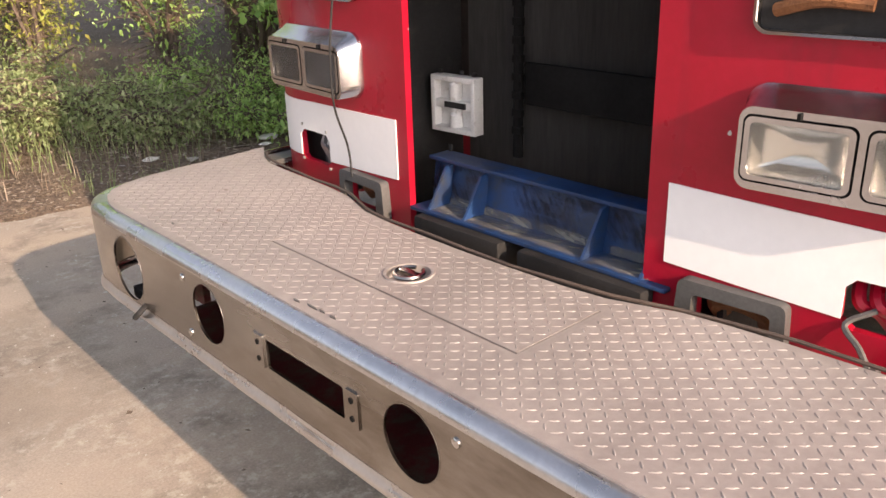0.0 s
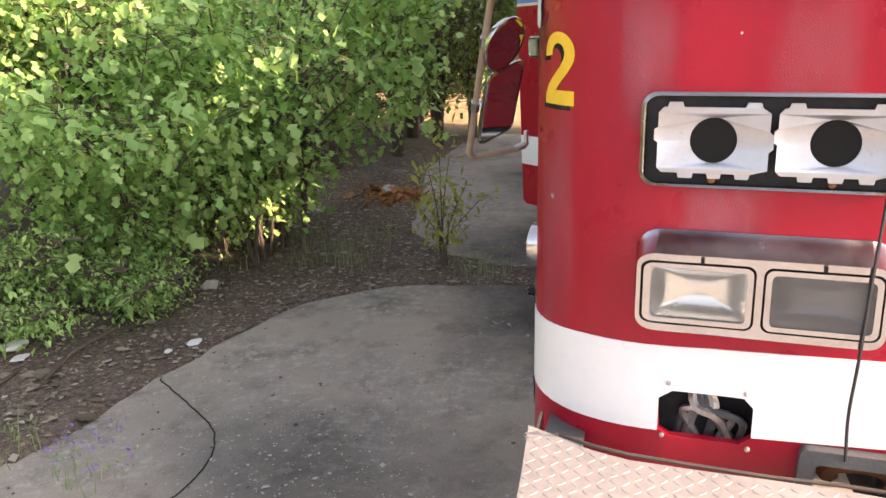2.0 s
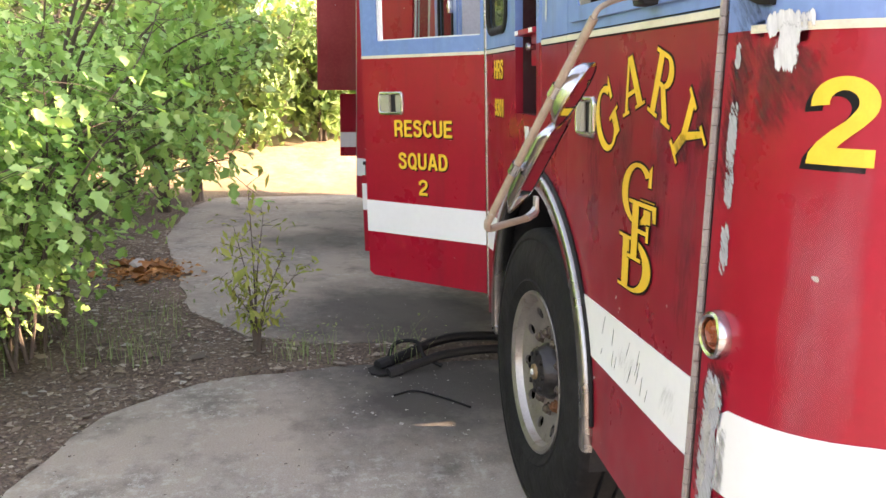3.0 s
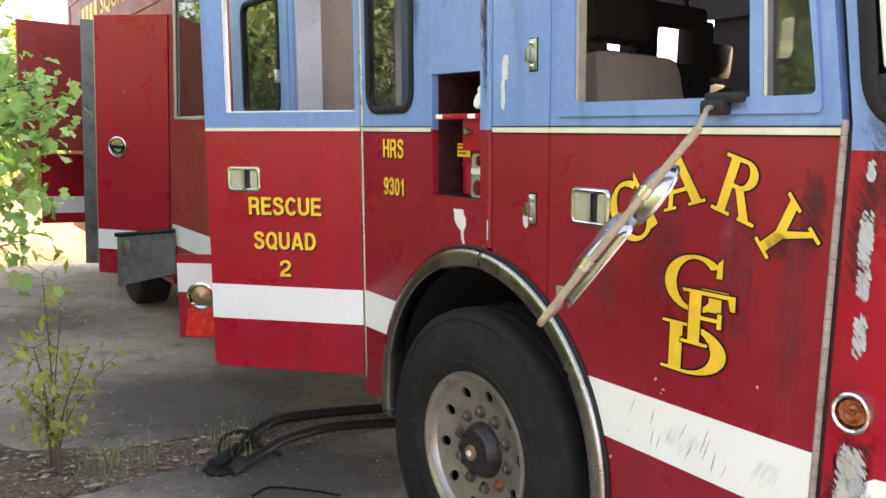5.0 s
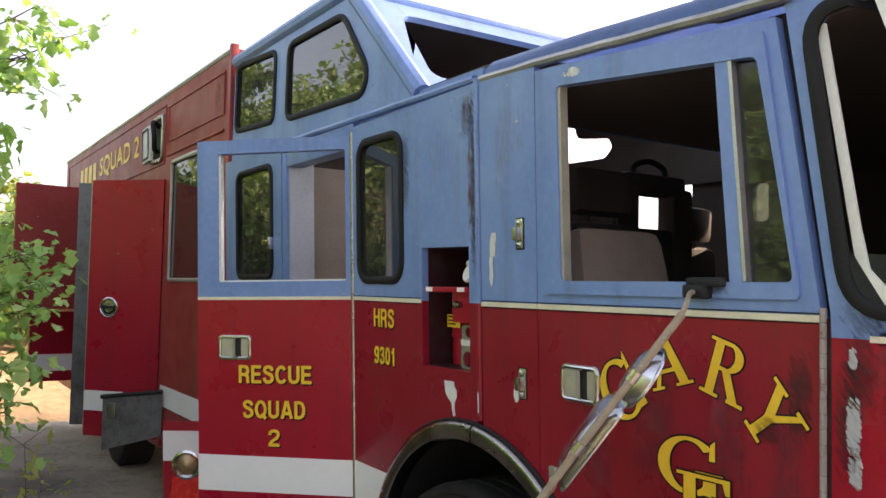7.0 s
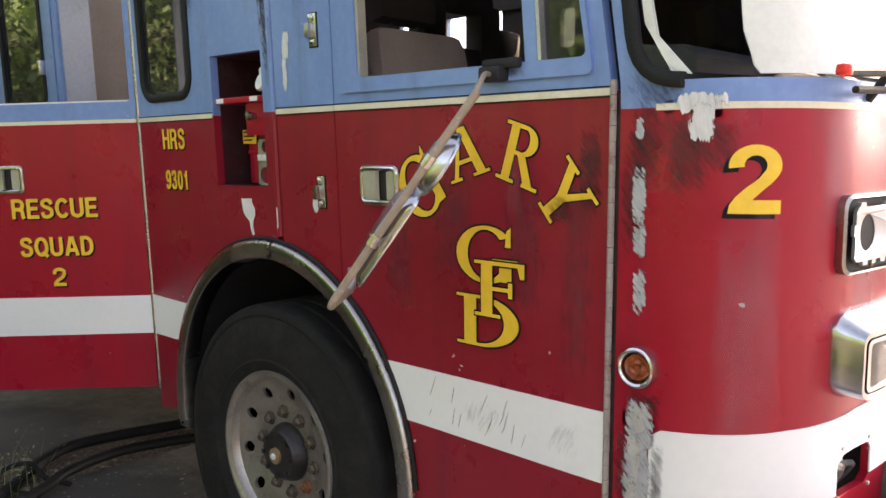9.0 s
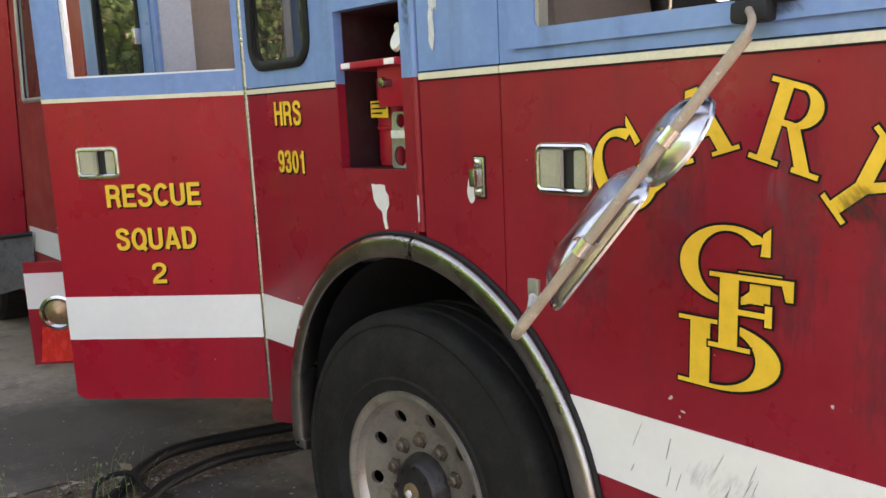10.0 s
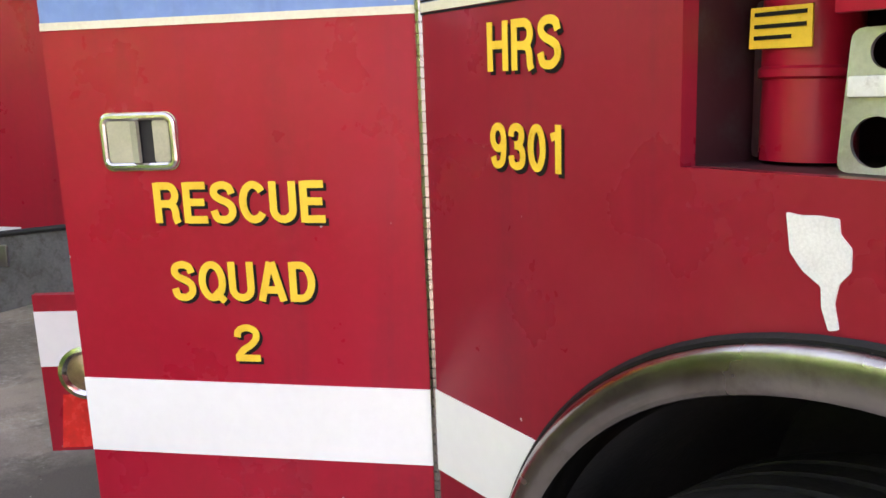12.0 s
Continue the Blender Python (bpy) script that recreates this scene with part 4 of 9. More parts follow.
foot = part("trim_foot", box(bmesh.new(), (p.x - 0.030, p.y - 0.02, p.z - 0.022), (p.x + 0.052, p.y + 0.026, p.z + 0.012), 0.003), STEEL, trim, "bent steel foot of the trim")
part("foot_bolt", lathe(bmesh.new(), [(0.007, 0.0), (0.006, 0.004), (0.0, 0.005)], Matrix.Translation((p.x + 0.02, p.y + 0.026, p.z - 0.006)) @ pose(0, 0, 0, -90, 0, 0), 8), SOOTY, trim)
bm = bmesh.new()
tube(bm, [side(ARC_X + math.sin(radians(t)) * (ARC_R + 0.012), ARC_Z + math.cos(radians(t)) * (ARC_R + 0.012), 0.004) for t in range(-88, 89, 4)], 0.009, 6)
part("arch_seal", bm, RUBBER, truck)
# wheel well liner
bm = bmesh.new()
lathe(bm, [(ARC_R - 0.045, 0.0), (ARC_R - 0.05, 0.75)], Matrix.Translation((ARC_X, YS - 0.012, ARC_Z)) @ pose(0, 0, 0, 90, 0, 0), 36, (-14, 194))
box(bm, (ARC_X - 0.75, YS - 0.80, 0.35), (ARC_X + 0.75, YS - 0.76, 1.36))
part("wheel_well", bm, DARK, truck, "black wheel well liner")

# locker: a box let into the crew cab side, its shade put into the lining colour
lo, hi = (3.168, 2.20, 1.535), (3.495, YS - 0.03, 1.992)
locker = part("locker", box(bmesh.new(), lo, (hi[0], lo[1] + 0.01, hi[2])), SHADED_RED, truck, "open equipment locker, red inside darkened for shade")
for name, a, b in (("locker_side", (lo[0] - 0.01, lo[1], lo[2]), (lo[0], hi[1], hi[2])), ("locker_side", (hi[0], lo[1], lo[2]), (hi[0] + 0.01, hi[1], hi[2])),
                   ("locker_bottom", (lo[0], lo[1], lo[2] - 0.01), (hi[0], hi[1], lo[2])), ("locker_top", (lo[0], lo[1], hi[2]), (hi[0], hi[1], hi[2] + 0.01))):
    part(name, box(bmesh.new(), a, b), SHADED_RED, locker)
bm = bmesh.new()
box(bm, (3.170, YS - 0.16, 1.822), (3.455, YS + 0.012, 1.842), 0.004)
shelf = part("locker_shelf", bm, RED, locker, "red shelf bracket")
for x in (3.205, 3.42):
    part("reflector_tab", box(bmesh.new(), (x - 0.022, YS + 0.011, 1.824), (x + 0.022, YS + 0.015, 1.840), 0.001), WHITE, locker)
bm = bmesh.new()
lathe(bm, [(0.0, 0.0), (0.062, 0.0), (0.060, 0.105), (0.066, 0.108), (0.066, 0.118), (0.062, 0.122), (0.062, 0.26), (0.0, 0.26)],
      Matrix.Translation((3.420, 2.452, 1.54)), 28)
tank = part("steering_fluid_tank", bm, RED, locker, "red cylindrical fluid tank")
bm = plate(bmesh.new(), [(3.380, 1.683), (3.468, 1.684), (3.467, 1.735), (3.381, 1.734)], [], lambda u, v, w: Vector((u, 2.519 + w, v)), 0.003)
note = part("warning_label", bm, YELLOW, locker, "yellow warning label with small print")
bm = bmesh.new()
for k, z in enumerate((1.726, 1.711, 1.697)):
    plate(bm, [(3.388 + 0.02 * (k == 2), z - 0.0025), (3.460, z - 0.0025), (3.460, z + 0.0025), (3.388 + 0.02 * (k == 2), z + 0.0025)], [],
          lambda u, v, w: Vector((u, 2.521 + w, v)), 0.002)
part("small_print", bm, BLACK, locker)
bm = plate(bmesh.new(), rpoly([(3.225, 1.536), (3.318, 1.536), (3.308, 1.698), (3.235, 1.698)], 0.015), [circle(3.274, 1.572, 0.029), circle(3.266, 1.672, 0.020)],
           lambda u, v, w: Vector((u, YS - 0.062 + w, v)), 0.006)
part("latch_plate", bm, ALU, locker, "dull metal latch plate with a round hole")
bm = bmesh.new()
box(bm, (3.240, YS - 0.061, 1.622), (3.306, YS - 0.054, 1.645), 0.002)
part("latch_tag", bm, WHITEPLASTIC, locker)
bm = bmesh.new()
tube(bm, smooth_line([(3.21, YS - 0.08, 1.86), (3.25, YS - 0.06, 1.93), (3.20, YS - 0.05, 1.90)]), 0.014)
lathe(bm, [(0.0, 0.01), (0.03, 0.01), (0.034, 0.0), (0.0, -0.02)], Matrix.Translation((3.21, YS - 0.03, 1.89)) @ pose(0, 0, 0, -70, 20, 0), 18)
part("loose_cap", bm, WHITEPLASTIC, locker)
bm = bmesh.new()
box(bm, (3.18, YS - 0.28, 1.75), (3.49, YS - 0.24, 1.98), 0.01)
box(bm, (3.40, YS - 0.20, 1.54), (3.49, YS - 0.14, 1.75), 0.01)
part("locker_bracket", bm, SHADED_RED, locker)
bm = bmesh.new()
box(bm, (3.170, YS - 0.026, 1.711), (3.304, YS - 0.016, 1.838), 0.003)
part("locker_flap", bm, RED, locker, "red flap with a knob")
bm = lathe(bmesh.new(), [(0.012, 0.0), (0.012, 0.02), (0.016, 0.022), (0.014, 0.032), (0.0, 0.034)], Matrix.Translation((3.245, YS - 0.016, 1.776)) @ pose(0, 0, 0, -90, 0, 0), 14)
part("flap_knob", bm, STEEL, locker)

# rear part of the crew cab behind the door opening
RX0, RX1 = 4.93, 5.84
blue = [(RX0, BELT), (RX1, BELT), (RX1, 2.60), (RX0, 2.585)]
port2 = rrect(5.06, 5.62, 1.88, 2.50, 0.06, 5)
rear_side = split_panel("crew_cab_rear_side", [(RX0, 0.62), (RX1, 0.62), (RX1, BELT), (RX0, BELT)], blue, (), [port2], "blue over red rear side of the crew cab")
bm = ribbon(bmesh.new(), port2, side, 0.030, 0.012)
part("window_gasket", bm, RUBBER, rear_side)
bm = plate(bmesh.new(), port2, [], lambda u, v, w: side(u, v, w - 0.008), 0.005)
part("window_pane", bm, GLASS, rear_side, "sliding tinted pane")
bm = bmesh.new()
box(bm, (5.04, YS, 2.03), (5.07, YS + 0.03, 2.10), 0.004)
box(bm, (5.05, YS + 0.018, 2.06), (5.15, YS + 0.03, 2.085), 0.004)
part("window_latch", bm, CHROME, rear_side, "chrome window latch")
# door jamb and step well of the opening
bm = bmesh.new()
box(bm, (RX0 - 0.055, YS - 0.10, 0.62), (RX0 - 0.002, YS - 0.006, 2.55), 0.004)
jamb = part("door_jamb", bm, BLUE, truck, "blue door jamb")
bm = bmesh.new()
box(bm, (RX0 - 0.075, YS - 0.16, 1.0), (RX0 - 0.056, YS - 0.02, 2.5), 0.004)
part("jamb_lining", bm, JAMB, jamb)
bm = bmesh.new()
box(bm, (HX1, YS - 0.10, 2.47), (RX0, YS - 0.01, 2.585), 0.004)
part("door_header", bm, BLUE, truck)

# the crew door, swung open on its front hinge
HINGE = Vector((4.094, YS - 0.006, 0.0))
FREE = Vector((4.632, 3.162, 0.0))
door_u = (FREE - HINGE).normalized()
door_n = Vector((-door_u.y, door_u.x, 0))
DW = (FREE - HINGE).length


def swung(u, v, w):
    return HINGE + door_u * u + door_n * w + Vector((0, 0, v - 0.020 * u / DW))      # the door sags


SILL = 1.785
win = rpoly([(0.036, 1.864), (DW - 0.104, 1.861), (DW - 0.104, 2.464), (0.036, 2.466)], 0.012)
bm = plate(bmesh.new(), [(0.0, 0.648), (DW - 0.03, 0.652), (DW, 0.672), (DW, SILL), (0.0, SILL)], [], swung, 0.045)
rear_door = part("crew_door", bm, RED_SIDE, truck, "red and blue crew door standing open, glass missing")
bm = plate(bmesh.new(), [(0.0, SILL), (DW, SILL), (DW, 2.527), (0.0, 2.527)], [win], swung, 0.045)
part("upper_skin", bm, BLUE, rear_door, "bright blue window surround")
bm = plate(bmesh.new(), [(DW - 0.116, 1.862), (DW - 0.104, 1.862), (DW - 0.104, 2.463), (DW - 0.116, 2.463)], [], lambda u, v, w: swung(u, v, w - 0.008), 0.03)
plate(bm, [(0.036, 1.864), (DW - 0.104, 1.861), (DW - 0.104, 1.868), (0.036, 1.871)], [], lambda u, v, w: swung(u, v, w - 0.008), 0.03)
part("run_channel", bm, WHITEPLASTIC, rear_door)
bm = plate(bmesh.new(), [(0, SILL - 0.008), (DW, SILL - 0.008), (DW, SILL + 0.007), (0, SILL + 0.007)], [], lambda u, v, w: swung(u, v, w + 0.003), 0.004)
part("pinstripe", bm, CREAM, rear_door)
bm = plate(bmesh.new(), [(0, 0.887), (DW, 0.890), (DW, 1.056), (0, 1.050)], [], lambda u, v, w: swung(u, v, w + 0.003), 0.004)
part("white_band", bm, WHITE, rear_door, "clean white stripe")
bm = knuckle_hinge(HINGE + Vector((-0.004, 0.006, 0)), 0.64, 2.527, 0.009)
part("piano_hinge", bm, STEEL, rear_door)
paddle_handle(0.580, 1.556, swung, rear_door)
handle_parts(0.580, 1.556, swung, rear_door)

# lower step-well door, swung out behind the crew door
SW_H, SW_F = Vector((4.97, YS + 0.004, 0)), Vector((5.275, 3.16, 0))
sw_u = (SW_F - SW_H).normalized()
sw_n = Vector((-sw_u.y, sw_u.x, 0))
SWL = (SW_F - SW_H).length


def stepdoor(u, v, w):
    return SW_H + sw_u * u + sw_n * w + Vector((0, 0, v))


bm = plate(bmesh.new(), [(0, 0.63), (SWL, 0.63), (SWL, 1.092), (0, 1.092)], [], stepdoor, 0.03)
step_door = part("step_well_door", bm, RED_SIDE, truck, "small red and white step-well door standing open")
bm = plate(bmesh.new(), [(0, 0.885), (SWL, 0.885), (SWL, 1.045), (0, 1.045)], [], lambda u, v, w: stepdoor(u, v, w + 0.003), 0.004)
part("white_band", bm, WHITE, step_door)
bm = plate(bmesh.new(), [(0.2, 0.64), (SWL - 0.03, 0.64), (SWL - 0.05, 0.80), (0.2, 0.80)], [], lambda u, v, w: stepdoor(u, v, w + 0.003), 0.004)
part("reflector", bm, REDLENS, step_door, "torn bright red reflective sheet")
m = Matrix.Translation(stepdoor(SWL - 0.125, 0.865, 0.0)) @ Matrix((( *sw_u, 0), (0, 0, 1, 0), (*sw_n, 0), (0, 0, 0, 1))).transposed()
bm = lathe(bmesh.new(), [(0.078, 0.0), (0.078, 0.012), (0.066, 0.016), (0.056, 0.010), (0.05, 0.004), (0.0, 0.012)], m, 28)
part("marker_lamp", bm, CHROME, step_door, "round tarnished lamp")
bm = lathe(bmesh.new(), [(0.054, 0.008), (0.03, 0.022), (0.0, 0.026)], m, 24)
part("lamp_lens", bm, BRASS, step_door, "tarnished brass-coloured lens")

# ---- front wheel ----
HUB = Vector((3.245, 2.545, 0.557))
axle = Matrix.Translation(HUB) @ pose(0, 0, 0, 0, 0, 3) @ pose(0, 0, 0, -90, 0, 0) @ Matrix.Scale(1.041, 4)          # local z points outwards
R = 0.535
bm = lathe(bmesh.new(), [(0.295, -0.26), (0.33, -0.28), (0.44, -0.285), (0.50, -0.275), (0.528, -0.25), (R, -0.21), (R, -0.175), (R - 0.012, -0.172), (R - 0.012, -0.162), (R, -0.158),
                         (R, -0.115), (R - 0.012, -0.112), (R - 0.012, -0.102), (R, -0.098), (R, -0.05), (R - 0.012, -0.047), (R - 0.012, -0.037), (R, -0.033),
                         (R, 0.0), (0.530, 0.022), (0.515, 0.036), (0.497, 0.040), (0.490, 0.036), (0.47, 0.041), (0.42, 0.052), (0.37, 0.050), (0.345, 0.046), (0.338, 0.050), (0.32, 0.040), (0.298, 0.028)],
           axle, 72)
wheel = part("front_wheel", bm, TYRE, truck, "worn black truck tyre on a steel disc wheel")
rim_holes = [circle(0.220 * math.cos(radians(36 * k + 8)), 0.220 * math.sin(radians(36 * k + 8)), 0.0215, 16) for k in range(10)]


def on_axle(u, v, w):
    r = math.hypot(u, v)
    h = float(np.interp(r, [0.0, 0.165, 0.185, 0.245, 0.262], [-0.028, -0.028, -0.026, -0.004, 0.0]))
    return axle @ Vector((u, v, h + w))


rim_cuts = [0.0125 * k for k in range(-20, 21)]
bm = plate(bmesh.new(), circle(0, 0, 0.262, 72), rim_holes, on_axle, 0.012, rim_cuts, rim_cuts)
part("disc", bm, WHEELM, wheel, "dull brushed metal wheel disc with hand holes")
bm = lathe(bmesh.new(), [(0.255, -0.20), (0.255, -0.075), (0.245, -0.065), (0.0, -0.060)], axle, 40)
part("brake_drum", bm, SOOTY, wheel, "sooty brake drum behind the disc")
bm = lathe(bmesh.new(), [(0.258, -0.006), (0.266, 0.006), (0.272, 0.028), (0.288, 0.038), (0.298, 0.037), (0.302, 0.028), (0.298, 0.010)], axle, 72)
part("rim_flange", bm, WHEELM, wheel)
for k in range(10):
    a = radians(36 * k + 26)
    mm = axle @ Matrix.Translation((0.1425 * math.cos(a), 0.1425 * math.sin(a), -0.026))
    bm = lathe(bmesh.new(), [(0.026, 0.0), (0.024, 0.006), (0.019, 0.008), (0.0185, 0.017), (0.014, 0.021), (0.010, 0.022), (0.009, 0.026), (0.0, 0.027)], mm, 6)
    part("wheel_nut", bm, RUST if k == 3 else NUTS, wheel)
bm = lathe(bmesh.new(), [(0.106, -0.028), (0.102, -0.012), (0.094, -0.002), (0.090, 0.012), (0.082, 0.022), (0.060, 0.028), (0.0, 0.030)], axle, 40)
hubm = part("hub", bm, GREASE, wheel, "greasy dark hub")
for k in range(8):
    a = radians(45 * k)
    mm = axle @ Matrix.Translation((0.072 * math.cos(a), 0.072 * math.sin(a), 0.022))
    bm = lathe(bmesh.new(), [(0.010, 0.0), (0.010, 0.01), (0.0, 0.011)], mm, 6)
    part("hub_bolt", bm, GREASE, wheel)
bm = lathe(bmesh.new(), [(0.030, 0.026), (0.028, 0.038), (0.0, 0.040)], axle, 20)
part("hub_sight_glass", bm, BRASS, wheel, "brown oil sight glass")
bm = lathe(bmesh.new(), [(0.012, 0.040), (0.010, 0.046), (0.0, 0.047)], axle, 12)
part("sight_plug", bm, WHITEPLASTIC, wheel)
# axle and frame rails behind the wheels
bm = bmesh.new()
box(bm, (3.1, 0.3, 0.42), (3.34, 2.3, 0.60), 0.02)
box(bm, (0.85, 0.88, 0.56), (12.0, 0.98, 0.74), 0.01)
box(bm, (0.85, 1.74, 0.56), (12.0, 1.84, 0.74), 0.01)
part("chassis", bm, DARK, truck, "dirty black chassis rails and axle")
# unseen wall, added to stop light passing beneath from the far side
part("far_skirt", box(bmesh.new(), (4.0, 0.06, 0.22), (12.0, 0.10, 0.80), 0.006), DARK, truck, "added dark wall that keeps far-side light from under the truck")
far = Matrix.Translation((HUB.x, 2 * YC - HUB.y, HUB.z)) @ pose(0, 0, 0, 90, 0, 0)
for at in (far, Matrix.Translation((9.55, 2.45, 0.535)) @ pose(0, 0, 0, -90, 0, 0), Matrix.Translation((9.55, 0.26, 0.535)) @ pose(0, 0, 0, 90, 0, 0)):
    bm = lathe(bmesh.new(), [(0.0, 0.0), (0.295, 0.0), (0.298, 0.028), (0.42, 0.052), (0.50, 0.038), (R, 0.0), (R, -0.25), (0.3, -0.28), (0.0, -0.28)], at, 40)
    part("tyre", bm, TYRE, truck, "dark truck tyre")

# ---- roof ----
bm = bmesh.new()
ys = [0.0, 0.008, 0.022, 0.05, 0.09, 0.14, 0.22, 0.36, 0.6, 0.9, 1.243]
KEY, RISE = [0, 0.008, 0.022, 0.05, 0.09, 0.14, 0.3, 0.7, 1.3], [0.0, 0.030, 0.055, 0.080, 0.096, 0.108, 0.128, 0.145, 0.155]
runs = [0.0, 0.008, 0.022, 0.05, 0.09, 0.14, 0.3, 0.6, 1.0]


def roof_z(x, d_side, d_front):
    base = float(np.interp(x, [1.4, 1.9, 2.1, 2.3, 3.2], [2.568, 2.562, 2.560, 2.562, 2.580]))
    return base + min(float(np.interp(d_side, KEY, RISE)), float(np.interp(d_front, KEY, RISE)))


grid = []
for r in runs + [None]:
    row = []
    for k in range(21):
        d = ys[min(k, 20 - k)]
        y = (YS - 0.022 - d) if k <= 10 else 2 * YC - (YS - 0.022 - d)
        front = plan_at(s_of_y(min(YS - 0.022 - d, YS - 0.001)))[0] + 0.137
        x = 3.10 if r is None else min(3.0, front + r)
        row.append(bm.verts.new((x, y, roof_z(x, d, 9 if r is None else r))))
    grid.append(row)
for a, b in zip(grid, grid[1:]):
    for k in range(len(a) - 1):
        bm.faces.new((a[k], a[k + 1], b[k + 1], b[k]))
bmesh.ops.solidify(bm, geom=bm.faces[:], thickness=-0.02)
roof = part("front_roof", bm, BLUE, truck, "faded blue cab roof")
for x0, z0, x1, z1, rail_m in ((1.90, 2.552, 3.09, 2.580, ALU), (3.13, 2.59, 4.95, 2.60, BLUE)):
    bm = bmesh.new()
    n = 12
    prof = ((0.0, -0.012), (0.022, -0.010), (0.028, 0.0), (0.022, 0.012), (0.0, 0.014))
    rows = [[bm.verts.new((x0 + (x1 - x0) * k / n, YS - 0.022 + a, z0 + (z1 - z0) * k / n + b + 0.0012 * math.sin(k * 2.3))) for a, b in prof] for k in range(n + 1)]
    for ra, rb in zip(rows, rows[1:]):
        for i in range(4):
            bm.faces.new((ra[i], ra[i + 1], rb[i + 1], rb[i]))
    part("drip_rail", bm, rail_m, truck, "dull drip rail along the roof edge")

# raised crew roof
RT = 3.26


def high(u, v, w):
    return Vector((u, YS - 0.045 - 0.05 * max(0, v - 2.6) + w, v))


outer = [(3.13, 2.575), (5.86, 2.59), (5.86, RT), (4.32, RT), (4.22, RT - 0.03), (3.60, 2.64), (3.13, 2.64)]
wa = rpoly([(5.16, 2.765), (5.80, 2.80), (5.80, 3.215), (5.16, 3.17)], 0.06)
wf = rpoly([(5.02, 2.79), (5.60, 2.80), (5.62, 3.20), (5.37, 3.19), (5.30, 2.97), (4.98, 2.93), (4.94, 2.86)], 0.03)
wb = rpoly([(4.97, 2.745), (4.06, 2.715), (4.02, 2.82), (4.30, 3.15), (4.97, 3.16)], 0.07)
bm = plate(bmesh.new(), outer, [wa, wb], high, 0.03)
raised = part("raised_roof_side", bm, BLUE, truck, "blue raised crew cab roof side with two windows")
for ring in (wa, wb):
    bm = ribbon(bmesh.new(), ring, high, 0.032, 0.012)
    part("window_gasket", bm, RUBBER, raised)
    bm = plate(bmesh.new(), ring, [], lambda u, v, w: high(u, v, w - 0.006), 0.005)
    part("window_pane", bm, GLASS, raised, "dark mirror-like tinted pane")
bm = plate(bmesh.new(), outer, [wf], lambda u, v, w: Vector((u, 2 * YC - high(u, v, w).y, v)), 0.03)
part("raised_roof_side", bm, BLUE, truck, "blue raised crew cab roof side with two windows")
bm = bmesh.new()
y0, y1 = 2 * YC - (YS - 0.09), YS - 0.09
box(bm, (4.24, y0, RT - 0.03), (5.86, y1, RT + 0.02), 0.02)
part("raised_roof_top", bm, BLUE, truck)
FH = math.hypot(4.26 - 3.58, RT - 2.62)


def slope(u, v, w):
    t = v / FH
    return Vector((3.575 + 0.685 * t - 0.68 * w, u, 2.615 + (RT - 2.615) * t + 0.73 * w))


hole = rpoly([(0.30, 0.20), (2.41, 0.20), (2.32, FH - 0.14), (0.39, FH - 0.14)], 0.08)
bm = plate(bmesh.new(), [(y0 - 0.02, 0), (y1 + 0.02, 0), (y1 - 0.02, FH + 0.02), (y0 + 0.02, FH + 0.02)], [hole], slope, 0.03)
part("raised_roof_front", bm, BLUE, truck, "sloping blue roof front with an empty window opening")
bm = bmesh.new()
tube(bm, [(3.58, y1 + 0.02, 2.63), (4.24, y1 - 0.005, RT - 0.01), (4.3, y1 - 0.005, RT), (5.86, y1 - 0.005, RT)], 0.045, 10)
part("roof_edge", bm, BLUE, truck)
bm = bmesh.new()
tube(bm, [(3.58, y0 - 0.02, 2.63), (4.24, y0 + 0.005, RT - 0.01), (4.3, y0 + 0.005, RT), (5.86, y0 + 0.005, RT)], 0.045, 10)
part("roof_edge", bm, BLUE, truck)
bm = bmesh.new()
box(bm, (3.10, 2 * YC - YS + 0.05, 2.60), (3.62, YS - 0.09, 2.66), 0.02)
part("mid_roof", bm, BLUE, truck)
part("crew_lining", box(bmesh.new(), (4.24, 0.2, RT - 0.05), (5.79, 2.5, RT - 0.035)), INTERIOR, truck, "dark crew cab lining")
part("crew_lining", box(bmesh.new(), (5.80, 0.1, 0.7), (5.84, 2.55, RT - 0.03)), INTERIOR, truck, "dark crew cab lining")
inner = [(3.14, 2.53), (5.78, 2.53), (5.78, RT - 0.03), (4.28, RT - 0.03), (3.66, 2.66), (3.14, 2.66)]
for flip in (False, True):
    lay = (lambda u, v, w: Vector((u, 2 * YC - high(u, v, w - 0.034).y, v))) if flip else (lambda u, v, w: high(u, v, w - 0.034))
    part("crew_lining", plate(bmesh.new(), inner, [wf] if flip else [wa, wb], lay, 0.008), INTERIOR, truck, "dark crew cab lining")
    lay = (lambda u, v, w: Vector((u, 2 * YC - side(u, v, w - 0.034).y, v))) if flip else (lambda u, v, w: side(u, v, w - 0.034))
    if not flip:
        part("crew_lining", plate(bmesh.new(), [(3.52, 1.72), (4.04, 1.72), (4.04, 2.58), (3.52, 2.58)], [port], lay, 0.008), INTERIOR, truck, "dark crew cab lining")
        part("crew_lining", plate(bmesh.new(), [(4.98, 1.72), (5.78, 1.72), (5.78, 2.58), (4.98, 2.58)], [port2], lay, 0.008), INTERIOR, truck, "dark crew cab lining")
